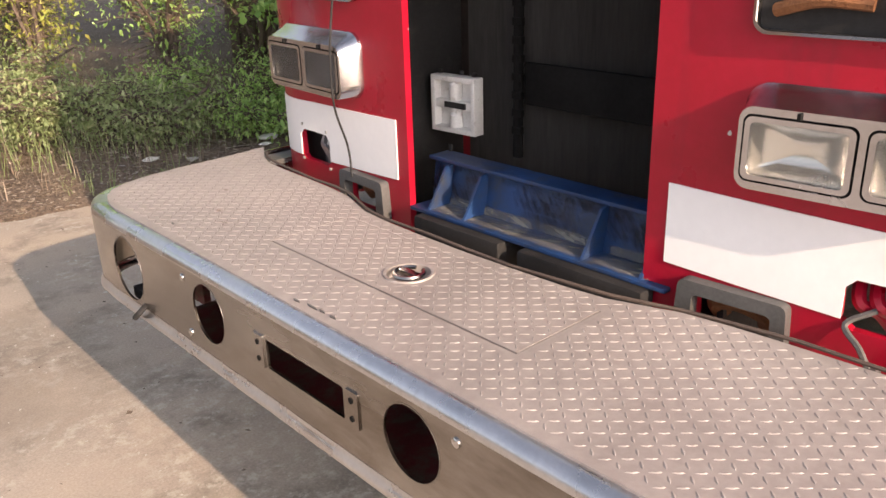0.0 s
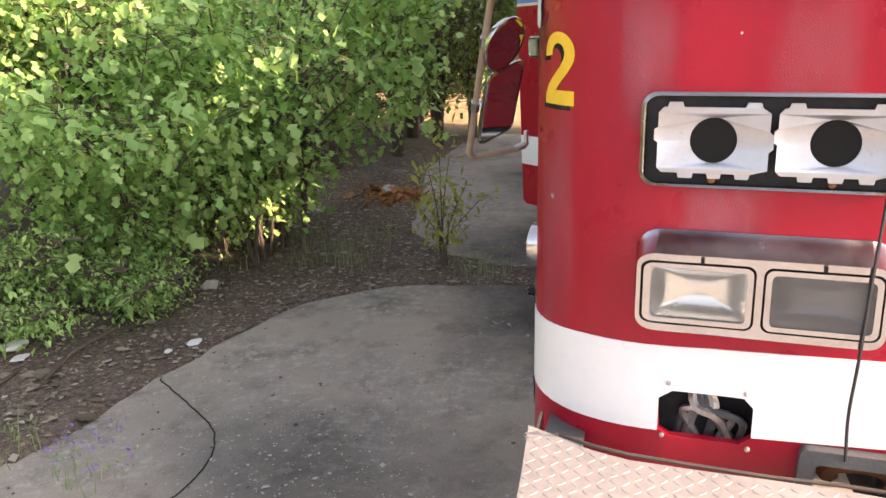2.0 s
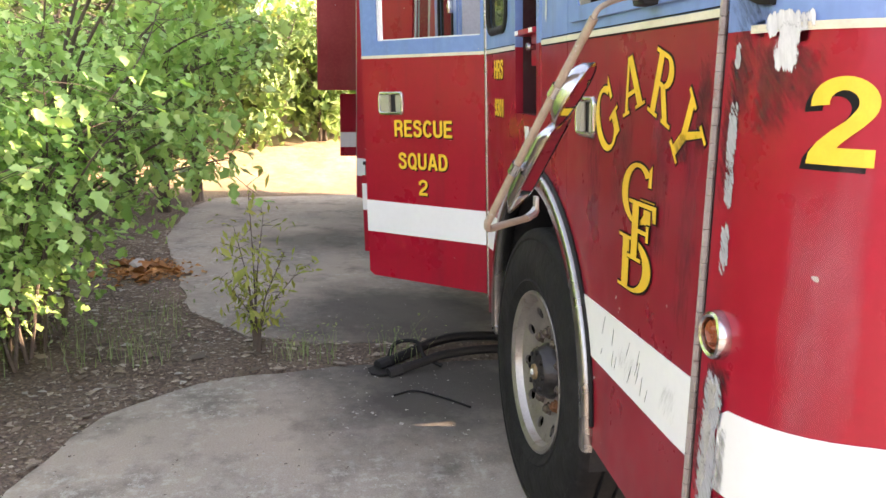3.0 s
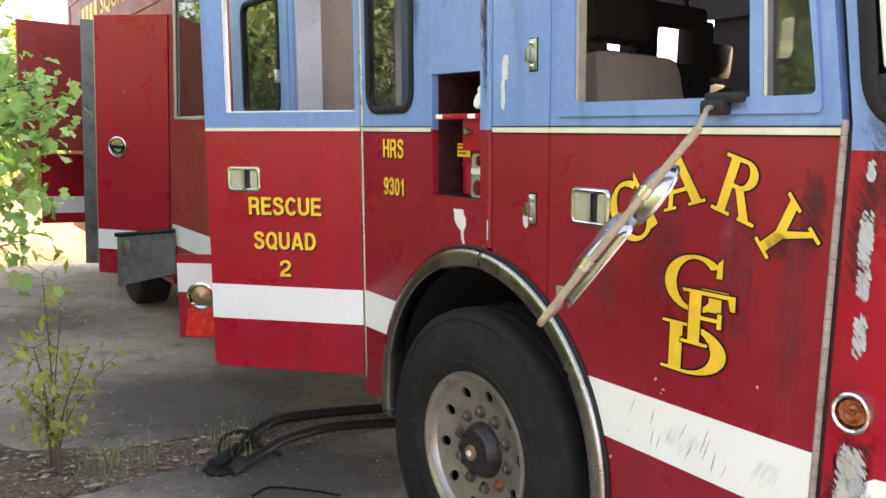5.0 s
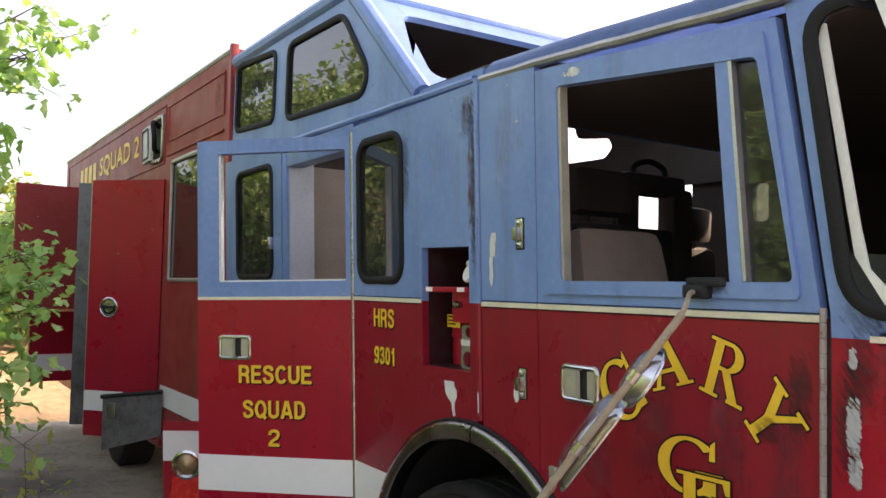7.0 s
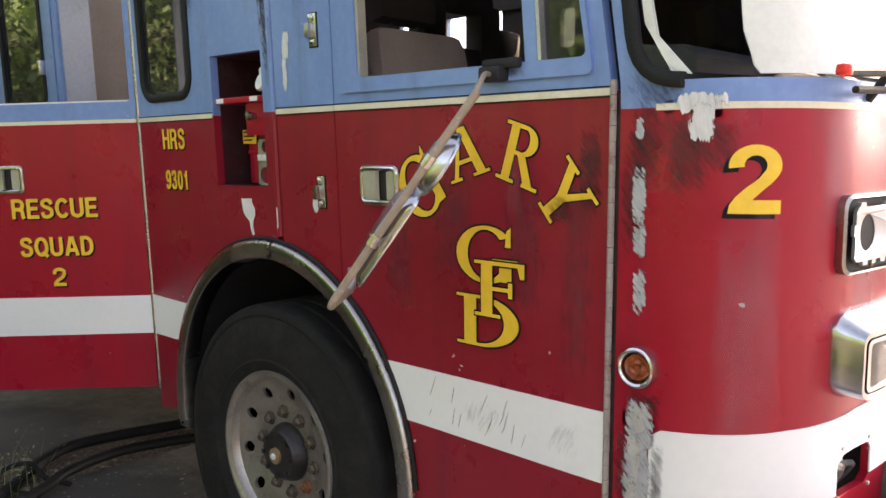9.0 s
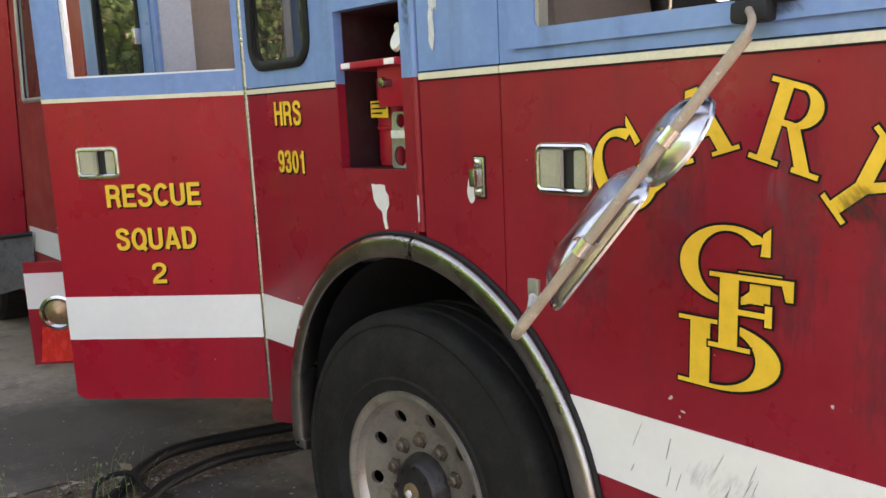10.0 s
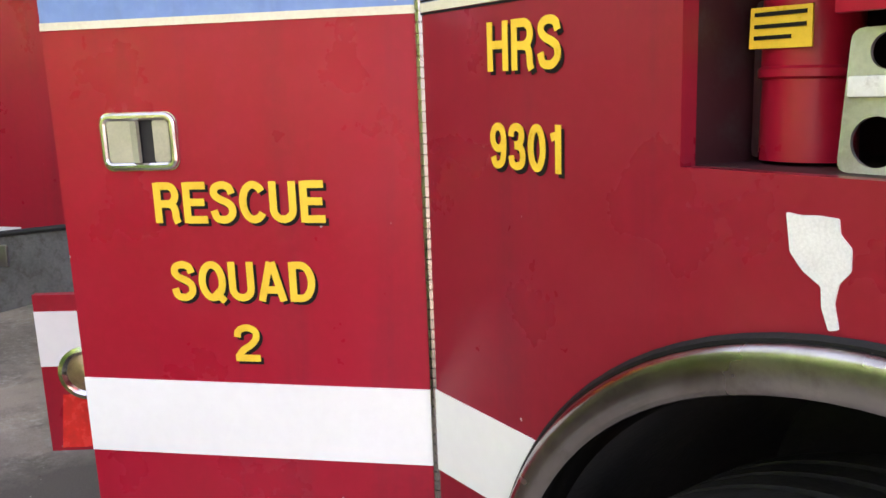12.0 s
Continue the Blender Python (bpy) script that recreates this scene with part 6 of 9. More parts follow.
# tread-plate deck: its back follows the nose
DECK = 0.862
left = [(0.745, YC), (0.745, 2.30), (0.755, 2.37), (0.775, 2.43), (0.81, 2.485), (0.86, 2.52), (0.93, 2.545), (1.02, 2.560), (1.20, 2.572), (1.40, 2.590)]
back = [(1.36, 2.52), (1.322, 2.45), (1.300, 2.38), (1.290, 2.25), (1.284, 2.12), (1.276, 2.0), (1.262, 1.90), (1.238, 1.83), (1.214, 1.76), (1.202, 1.66), (1.196, 1.5), (1.193, YC)]
half = left + back
outline = half + [(x, 2 * YC - y) for x, y in reversed(half[1:-1])]
flat_deck = lambda u, v, w: Vector((u, v, DECK + w))
hatch = [(0.913, 0.925), (0.913, 1.752), (1.16, 1.752), (1.16, 0.925)]
bm = plate(bmesh.new(), outline, [hatch], flat_deck, 0.006)
deck = part("tread_plate_deck", bm, TREAD, truck, "dusty aluminium tread-plate deck")
bm = plate(bmesh.new(), [(0.9185, 0.9295), (0.9185, 1.750), (1.1590, 1.750), (1.1590, 0.9295)], [circle(1.018, 1.345, 0.050, 24)], flat_deck, 0.006)
hatch_lid = part("hatch_lid", bm, TREAD, deck, "tread-plate hatch lid")
bm = lathe(bmesh.new(), [(0.058, 0.0), (0.057, 0.004), (0.050, 0.003), (0.048, -0.018), (0.0, -0.02)], Matrix.Translation((1.018, 1.345, DECK)), 32)
part("latch_cup", bm, TREAD, deck, "dusty round latch cup")
bm = bmesh.new()
tube(bm, [(1.018 + 0.034 * math.cos(radians(a)), 1.345 + 0.034 * math.sin(radians(a)), DECK + 0.002) for a in range(20, 360, 20)], 0.005, 6)
box(bm, (1.01, 1.315, DECK - 0.006), (1.03, 1.375, DECK + 0.006), 0.003)
part("d_ring", bm, STEEL, deck, "folding D-ring")
bm = bmesh.new()
box(bm, (0.905, 0.915, DECK - 0.034), (0.928, 1.760, DECK - 0.024))
box(bm, (0.905, 0.915, DECK - 0.034), (1.16, 0.936, DECK - 0.0245))
part("seam_gap", bm, BLACK, deck)
# black rubber bead between deck and nose
bm = tube(bmesh.new(), [Vector((x + 0.008, y, DECK + 0.004 + 0.003 * math.sin(14 * y))) for x, y in outline[len(left):len(left) + 2 * len(back) - 1]], 0.0042, 6)
part("deck_bead", bm, BEAD, deck, "perished brown rubber edge bead")
bm = bmesh.new()
box(bm, (0.80, 2 * YC - 2.50, DECK - 0.06), (1.18, 2.50, DECK - 0.036))
box(bm, (1.31, 2.475, DECK - 0.04), (1.52, 2.558, DECK - 0.022))
box(bm, (1.31, 2 * YC - 2.558, DECK - 0.04), (1.52, 2 * YC - 2.475, DECK - 0.022))
part("deck_underframe", bm, GREYPLASTIC, deck)
# raised lugs of the plate, in alternating directions
def inside(poly, x, y):
    c = False
    for i in range(len(poly)):
        x0, y0 = poly[i - 1]
        x1, y1 = poly[i]
        if (y0 > y) != (y1 > y) and x < (x1 - x0) * (y - y0) / (y1 - y0) + x0:
            c = not c
    return c


verts, faces = [], []
pitch = 0.0228
inner_out = [(x + (0.012 if x < 1.0 else -0.01), y) for x, y in outline]
for i in range(30):
    for j in range(112):
        x = 0.752 + i * pitch + 0.0015 * math.sin(j)
        y = 0.10 + j * pitch
        if not inside(inner_out, x, y) or math.hypot(x - 1.018, y - 1.345) < 0.066 or (abs(x - 0.9145) < 0.010 and 0.915 < y < 1.76) or (abs(y - 0.927) < 0.010 and 0.915 < x < 1.165):
            continue
        a = radians(45 if (i + j) % 2 else -45)
        ca, sa = math.cos(a), math.sin(a)
        L, W = 0.0118, 0.0034
        n0 = len(verts)
        for du, dv, h in ((-L, 0, 0), (0, -W, 0), (L, 0, 0), (0, W, 0), (-L * 0.45, 0, 0.0014), (L * 0.45, 0, 0.0014)):
            verts.append((x + du * ca - dv * sa, y + du * sa + dv * ca, DECK + h - (0.0003 if h == 0 else 0)))
        faces += [(n0, n0 + 1, n0 + 4), (n0 + 1, n0 + 5, n0 + 4), (n0 + 1, n0 + 2, n0 + 5), (n0 + 2, n0 + 3, n0 + 5), (n0 + 3, n0 + 4, n0 + 5), (n0 + 3, n0, n0 + 4)]
me = bpy.data.meshes.new("lug_pattern")
me.from_pydata(verts, [], faces)
me.materials.append(TREAD)
lugs = new("lug_pattern", me)
lugs.parent = deck
tagged(lugs, kind="stuff")

# ---- rescue body ----
BX0, BX1, BTOP = 5.90, 12.3, 3.36


def body_side(u, v, w):
    return Vector((u, YS + w, v))


comp = [(7.46, 8.55, 0.60, 2.66), (8.62, 9.9, 0.95, 2.66)]
glassy = rrect(6.35, 7.28, 1.86, 2.78, 0.03)
bm = plate(bmesh.new(), [(BX0, 0.62), (7.40, 0.62), (7.40, 0.55), (8.95, 0.55), (9.0, 0.8), (9.2, 1.12), (9.9, 1.12), (10.1, 0.8), (10.15, 0.55), (BX1, 0.55), (BX1, BTOP), (BX0, BTOP)],
           [[(a, c), (b, c), (b, d), (a, d)] for a, b, c, d in (comp[0], (8.62, 9.9, 1.2, 2.66))] + [glassy], body_side, 0.04)
body = part("rescue_body", bm, RED_BODY, truck, "tall faded red rescue body with open compartments")
bm = bmesh.new()
box(bm, (BX0 + 0.001, 0.10, 0.9), (BX0 + 0.04, YS - 0.041, BTOP))
box(bm, (BX0, 0.09, BTOP - 0.04), (BX1, YS - 0.041, BTOP))
box(bm, (BX1 - 0.04, 0.10, 0.6), (BX1, YS - 0.041, BTOP - 0.04))
box(bm, (BX0, 0.09, 0.55), (BX1, 0.13, BTOP - 0.04))
part("body_shell", bm, RED_BODY, body)
bm = bmesh.new()
box(bm, (7.40, 1.6, 0.60), (10.0, 1.64, 2.75))
box(bm, (7.42, 1.6, 0.6), (7.46, YS - 0.05, 2.7))
box(bm, (8.55, 1.6, 0.6), (8.6, YS - 0.05, 2.7))
box(bm, (7.4, 1.6, 0.58), (8.9, YS - 0.05, 0.6))
box(bm, (7.4, 1.6, 2.70), (10.0, YS - 0.05, 2.74))
part("compartment_lining", bm, ALU, body, "bare aluminium compartment lining")
bm = ribbon(bmesh.new(), glassy, body_side, 0.03, 0.012)
part("body_window_frame", bm, ALU, body, "aluminium window frame")
bm = plate(bmesh.new(), glassy, [], lambda u, v, w: body_side(u, v, w - 0.01), 0.005)
part("body_window_pane", bm, GLASS, body, "dark tinted window")
# raised panel ribs of the upper side
bm = bmesh.new()
for u0, u1, v0, v1 in ((6.05, 7.42, 2.96, 3.24), (7.50, 12.1, 2.80, 3.27)):
    ribbon(bm, [(u0, v0), (u1, v0), (u1, v1), (u0, v1)], body_side, 0.014, 0.008)
ribbon(bm, [(6.05, 2.85), (7.42, 2.85)], body_side, 0.02, 0.012, False)
part("panel_bead", bm, RED_BODY, body)
bm = bmesh.new()
box(bm, (BX0 - 0.015, YS - 0.03, 0.62), (BX0 + 0.03, YS + 0.022, BTOP + 0.03), 0.008)
part("corner_post", bm, RED_BODY, body)
bm = bmesh.new()
tube(bm, [(BX0, YS - 0.01, BTOP), (BX1, YS - 0.01, BTOP)], 0.022, 8)
part("roof_rail", bm, ALU, body)
# scene lamp hanging off the side
bm = ribbon(bmesh.new(), rrect(7.58, 7.88, 2.84, 3.20, 0.03), body_side, 0.035, 0.02)
lamp_box = part("scene_lamp", bm, STEEL, body, "broken scene lamp hanging from its bracket")
part("lamp_socket", plate(bmesh.new(), rrect(7.585, 7.875, 2.845, 3.195, 0.03), [], lambda u, v, w: body_side(u, v, w + 0.006), 0.004), BLACK, lamp_box, "dark empty lamp socket")
lamp_m = Matrix.Translation((7.885, YS + 0.02, 3.02)) @ pose(0, 0, 0, 0, 6, 3)
bm = box(bmesh.new(), (0.0, -0.015, -0.16), (0.20, 0.02, 0.15), 0.012, lamp_m)
part("lamp_face", bm, WHITEPLASTIC, lamp_box, "dirty white lamp face")
bm = bmesh.new()
ribbon(bm, rrect(0.02, 0.18, -0.13, 0.12, 0.02), lambda u, v, w: lamp_m @ Vector((u, 0.02 + w, v)), 0.02, 0.008)
part("lamp_bezel", bm, GREYPLASTIC, lamp_box)
bm = tube(bmesh.new(), smooth_line([(7.70, YS + 0.01, 3.12), (7.64, YS + 0.07, 3.14), (7.60, YS + 0.07, 3.02), (7.66, YS + 0.05, 2.93), (7.74, YS + 0.01, 2.92)]), 0.02)
part("lamp_lead", bm, RUBBER, lamp_box)
letters("SQUAD 2", 1.75, 0.22, lambda u, v, w: Vector((9.27 - u, YS + w + 0.002, 2.93 + v)), "body_lettering", body, YELLOW, 0.003, bold=0.006)
for k in range(4):                                       # a word that cannot be read
    bm = plate(bmesh.new(), rrect(10.34 + 0.25 * k, 10.52 + 0.25 * k, 2.93, 3.14, 0.02), [], lambda u, v, w: Vector((u, YS + w + 0.005, v)), 0.004)
    part("lettering_bar", bm, YELLOW, body)
# white lower stripe of the body
bm = plate(bmesh.new(), [(BX0 + 0.04, 0.88), (7.40, 0.88), (7.40, 1.04), (BX0 + 0.04, 1.04)], [], lambda u, v, w: body_side(u, v, w + 0.003), 0.004)
part("white_band", bm, WHITE, body)


def leaf_door(name, hinge, free, z0, z1, thick, label, material=None):
    """A compartment door, swung open, from its hinge to its free edge."""
    h, f = Vector((*hinge, 0)), Vector((*free, 0))
    u = (f - h).normalized()
    n = Vector((-u.y, u.x, 0))
    ln = (f - h).length
    fn = lambda a, b, w: h + u * a + n * w + Vector((0, 0, b))
    bm = plate(bmesh.new(), [(0, z0), (ln, z0), (ln, z1), (0, z1)], [], fn, thick)
    ob = part(name, bm, material or RED_SIDE, truck, label)
    return ob, fn, ln, u, n


cd, cfn, cl, cu_, cn_ = leaf_door("compartment_door", (7.46, YS + 0.01), (7.93, 3.08), 0.60, 2.66, 0.05, "red compartment door standing open with a round handle")
bm = plate(bmesh.new(), [(0.30, 0.80), (cl, 0.80), (cl, 0.96), (0.30, 0.96)], [], lambda a, b, w: cfn(a, b, w + 0.003), 0.004)
part("white_band", bm, WHITE, cd)
bm = plate(bmesh.new(), [(cl - 0.006, 0.60), (cl, 0.60), (cl, 2.66), (cl - 0.006, 2.66)], [], lambda a, b, w: cfn(a + 0.008, b, w), 0.052)
part("door_edge", bm, ALU, cd, "bare aluminium door edge")
m = Matrix.Translation(cfn(cl * 0.70, 1.63, 0)) @ Matrix(((*cu_, 0), (0, 0, 1, 0), (*cn_, 0), (0, 0, 0, 1))).transposed()
bm = lathe(bmesh.new(), [(0.082, 0.0), (0.082, 0.010), (0.074, 0.014), (0.066, 0.008), (0.064, 0.003), (0.0, 0.003)], m, 32)
part("round_handle", bm, CHROME, cd, "round chrome slam handle")
bm = box(bmesh.new(), (-0.058, -0.014, 0.004), (0.058, 0.014, 0.014), 0.004, m)
tube(bm, [m @ Vector((0.05 * math.cos(radians(a)), 0.05 * math.sin(radians(a)), 0.012)) for a in range(180, 361, 20)], 0.006, 6)
part("d_handle", bm, DARK, cd)
# loose grey cover plate below it
g0, g1 = Vector((7.26, YS + 0.02, 0)), Vector((7.47, 3.01, 0))
gu = (g1 - g0).normalized()
gn = Vector((-gu.y, gu.x, 0))
bm = plate(bmesh.new(), [(0, 0.66), (0.44, 0.55), (0.445, 0.94), (0.0, 0.985)], [], lambda a, b, w: g0 + gu * a + gn * w + Vector((0, 0, b)), 0.02)
cover = part("cover_plate", bm, DULLALU, truck, "loose grey aluminium cover plate")
bm = tube(bmesh.new(), [g0 + gu * 0.0 + Vector((0, 0, 1.0)), g0 + gu * 0.46 + Vector((0, 0, 0.955))], 0.016, 8)
part("cover_edge", bm, DARK, cover)
bm = box(bmesh.new(), (-0.03, -0.01, -0.05), (0.03, 0.01, 0.06), 0.004, Matrix.Translation(g1 + gn * 0.01 - gu * 0.05 + Vector((0, 0, 0.85))) @ pose(0, 0, 0, 0, 0, 60))
part("cover_latch", bm, STEEL, cover)
# second leaf, edge on, and doors further back
leaf_door("compartment_door", (8.58, YS + 0.01), (8.75, 3.05), 0.56, 2.72, 0.045, "compartment door standing open, pale edge", DULLALU)
leaf_door("compartment_door", (9.95, YS + 0.01), (9.85, 3.44), 1.55, 2.80, 0.04, "dark red compartment door standing open", RED_BODY)
b2, b2f, b2l, _, _ = leaf_door("compartment_door", (10.6, YS + 0.01), (10.57, 3.18), 0.75, 1.50, 0.04, "low red compartment door with a white stripe")
bm = plate(bmesh.new(), [(0.1, 0.86), (b2l, 0.86), (b2l, 1.04), (0.1, 1.04)], [], lambda a, b, w: b2f(a, b, w + 0.004), 0.005)
part("white_band", bm, WHITE, b2)
# underside hose reel dark mass behind the body's skirt
bm = bmesh.new()
box(bm, (5.86, 0.15, 0.5), (7.40, 2.30, 0.9), 0.02)
part("pump_skirt", bm, DARK, truck)

# ---- lettering ----
def on_crew_door(cu0, z0):
    return lambda u, v, w: swung(cu0 - u, z0 + v, w + 0.001)


def ellipse(cx, cz, rx, rz, a0, a1, n=16):
    return [(cx + rx * math.cos(radians(a0 + (a1 - a0) * k / n)), cz + rz * math.sin(radians(a0 + (a1 - a0) * k / n))) for k in range(n + 1)]


def soft(pts, n=4):
    return [(p.x, p.y) for p in smooth_line([(x, z, 0) for x, z in pts], n)]


STEM = [(0.085, 0), (0.085, 1)]
# heavy upright sign letters, one high, as the middle lines of their strokes, with their width
SIGN = {
    "R": (0.62, [STEM, [(0.085, 0.92), (0.34, 0.92)] + ellipse(0.34, 0.70, 0.18, 0.22, 90, -90) + [(0.085, 0.48)], soft([(0.30, 0.48), (0.44, 0.44), (0.50, 0.30), (0.51, 0.12), (0.55, 0.0)])]),
    "E": (0.56, [STEM, [(0.085, 0.92), (0.55, 0.92)], [(0.085, 0.51), (0.51, 0.51)], [(0.085, 0.08), (0.56, 0.08)]]),
    "S": (0.60, [soft([(0.52, 0.71), (0.46, 0.87), (0.30, 0.925), (0.14, 0.87), (0.10, 0.72), (0.20, 0.60), (0.38, 0.51), (0.50, 0.40), (0.51, 0.22), (0.40, 0.10), (0.29, 0.075), (0.14, 0.12), (0.075, 0.31)])]),
    "C": (0.62, [ellipse(0.335, 0.5, 0.25, 0.425, 38, 322, 28)]),
    "U": (0.62, [[(0.085, 1)] + ellipse(0.31, 0.32, 0.225, 0.24, 180, 360) + [(0.535, 1)]]),
    "Q": (0.66, [ellipse(0.335, 0.5, 0.25, 0.425, 0, 360, 30), [(0.38, 0.24), (0.62, -0.02)]]),
    "A": (0.68, [[(0.075, 0), (0.32, 1)], [(0.605, 0), (0.36, 1)], [(0.16, 0.29), (0.52, 0.29)]]),
    "D": (0.62, [STEM, [(0.085, 0.92), (0.27, 0.92)] + ellipse(0.27, 0.5, 0.26, 0.42, 90, -90) + [(0.085, 0.08)]]),
    "H": (0.62, [STEM, [(0.535, 0), (0.535, 1)], [(0.085, 0.53), (0.535, 0.53)]]),
    "9": (0.58, [ellipse(0.29, 0.68, 0.20, 0.245, 0, 360, 24), soft([(0.49, 0.68), (0.485, 0.40), (0.43, 0.16), (0.29, 0.075), (0.16, 0.10), (0.095, 0.25)])]),
    "3": (0.58, [soft([(0.09, 0.72), (0.13, 0.87), (0.28, 0.925), (0.43, 0.86), (0.455, 0.70), (0.38, 0.57), (0.22, 0.53)]), soft([(0.22, 0.53), (0.41, 0.49), (0.49, 0.34), (0.45, 0.14), (0.28, 0.075), (0.13, 0.13), (0.08, 0.30)])]),
    "0": (0.58, [ellipse(0.29, 0.5, 0.20, 0.425, 0, 360, 30)]),
    "1": (0.46, [[(0.31, 0), (0.31, 1)], [(0.09, 0.735), (0.30, 0.79)]]),
    "2": (0.58, [soft([(0.085, 0.66), (0.12, 0.84), (0.29, 0.925), (0.455, 0.84), (0.48, 0.66), (0.38, 0.47), (0.20, 0.31), (0.10, 0.14), (0.09, 0.06)]), [(0.02, 0.08), (0.54, 0.08)]]),
}


def ribboned(line, wide, stretch):
    """A stroke of even width round a middle line; stretch is how much wider than high the letter is set."""
    pts = [Vector((x * stretch, z)) for x, z in line]
    out, back = [], []
    for i, p in enumerate(pts):
        a, b = pts[max(0, i - 1)], pts[min(len(pts) - 1, i + 1)]
        t = (b - a).normalized()
        out.append((p.x - t.y * wide / 2, p.y + t.x * wide / 2))
        back.append((p.x + t.y * wide / 2, p.y - t.x * wide / 2))
    return out, back


def sign_word(text, wide, tall, fn, name, parent, material, lift, heavy=0.185):
    """A word in heavy sign letters, of that width and height, laid by fn(u, v, height), centred on u."""
    gap = 0.09
    total = sum(SIGN[c][0] for c in text) + gap * (len(text) - 1)
    k = wide / (total * tall)
    bm = bmesh.new()
    at, layer = 0.0, 0
    for c in text:
        w, lines = SIGN[c]
        for line in lines:
            out, back = ribboned(line, heavy, k)
            h = lift + 0.00006 * (layer % 4)
            layer += 1
            place = lambda q, hh: fn(q[0] * tall + at * k * tall - wide / 2, q[1] * tall, hh)
            top = [[bm.verts.new(place(q, h)) for q in row] for row in (out, back)]
            foot = [[bm.verts.new(place(q, 0.0003)) for q in row] for row in (out, back)]
            n = len(out)
            for i in range(n - 1):
                bm.faces.new((top[0][i], top[0][i + 1], top[1][i + 1], top[1][i]))
                for r in (0, 1):
                    bm.faces.new((top[r][i], foot[r][i], foot[r][i + 1], top[r][i + 1]))
            for i in (0, n - 1):
                bm.faces.new((top[0][i], top[1][i], foot[1][i], foot[0][i]))
        at += w + gap
    return part(name, bm, material, parent, angle=0)


def shadowed(text, wide, tall, fn, parent, name, dx=0.006, dz=-0.006, heavy=0.185):
    sign_word(text, wide, tall, lambda u, v, w: fn(u + dx, v + dz, w), name + "_shadow", parent, BLACK, 0.0008, heavy)
    return sign_word(text, wide, tall, fn, name, parent, YELLOW, 0.0022, heavy)


shadowed("RESCUE", 0.358, 0.082, on_crew_door(0.384, 1.391), rear_door, "rescue_lettering")
shadowed("SQUAD", 0.308, 0.081, on_crew_door(0.389, 1.230), rear_door, "squad_lettering")
shadowed("2", 0.060, 0.077, on_crew_door(0.389, 1.102), rear_door, "number_lettering")
on_side = lambda x0, z0: (lambda u, v, w: side(x0 - u, z0 + v, w + 0.001))
shadowed("HRS", 0.176, 0.078, on_side(3.801, 1.666), crew, "unit_lettering", heavy=0.168)
shadowed("9301", 0.176, 0.074, on_side(3.798, 1.509), crew, "unit_number", heavy=0.168)



def strokes(name, shapes, fn, parent, raised=0.0):
    """Serif letters from flat strokes; a dark outline lies below the yellow face."""
    for label, grow, lift, material in (("letter_outline", 0.0045, 0.0010, BLACK), (name, 0.0, 0.0022, YELLOW)):
        bm = bmesh.new()
        for i, shape in enumerate(shapes):
            poly = [Vector(p) for p in shape]
            if grow:
                c = []
                n = len(poly)
                area = sum(poly[k - 1].x * poly[k].y - poly[k].x * poly[k - 1].y for k in range(n))
                for k in range(n):
                    a, p, b = poly[k - 1], poly[k], poly[(k + 1) % n]
                    t = ((p - a).normalized() + (b - p).normalized())
                    t = t.normalized() if t.length > 1e-6 else (p - a).normalized()
                    d = Vector((t.y, -t.x)) * (grow if area > 0 else -grow) * 1.2
                    c.append(p + d)
                poly = c
            plate(bm, [(p.x, p.y) for p in poly], [], lambda u, v, w, i=i: fn(u, v, raised + lift + w + 0.00012 * i), 0.0015)
        part(label, bm, material, parent, angle=0)


def arc_stroke(cx, cz, r_out, rz_out, r_in, rz_in, a0, a1, n=18, shift=0.0):
    o = [(cx + r_out * math.cos(radians(a0 + (a1 - a0) * k / n)), cz + rz_out * math.sin(radians(a0 + (a1 - a0) * k / n))) for k in range(n + 1)]
    i = [(cx + shift + r_in * math.cos(radians(a0 + (a1 - a0) * k / n)), cz + rz_in * math.sin(radians(a0 + (a1 - a0) * k / n))) for k in range(n + 1)]
    return o + i[::-1]


def bar(x0, z0, x1, z1):
    return [(x0, z0), (x1, z0), (x1, z1), (x0, z1)]


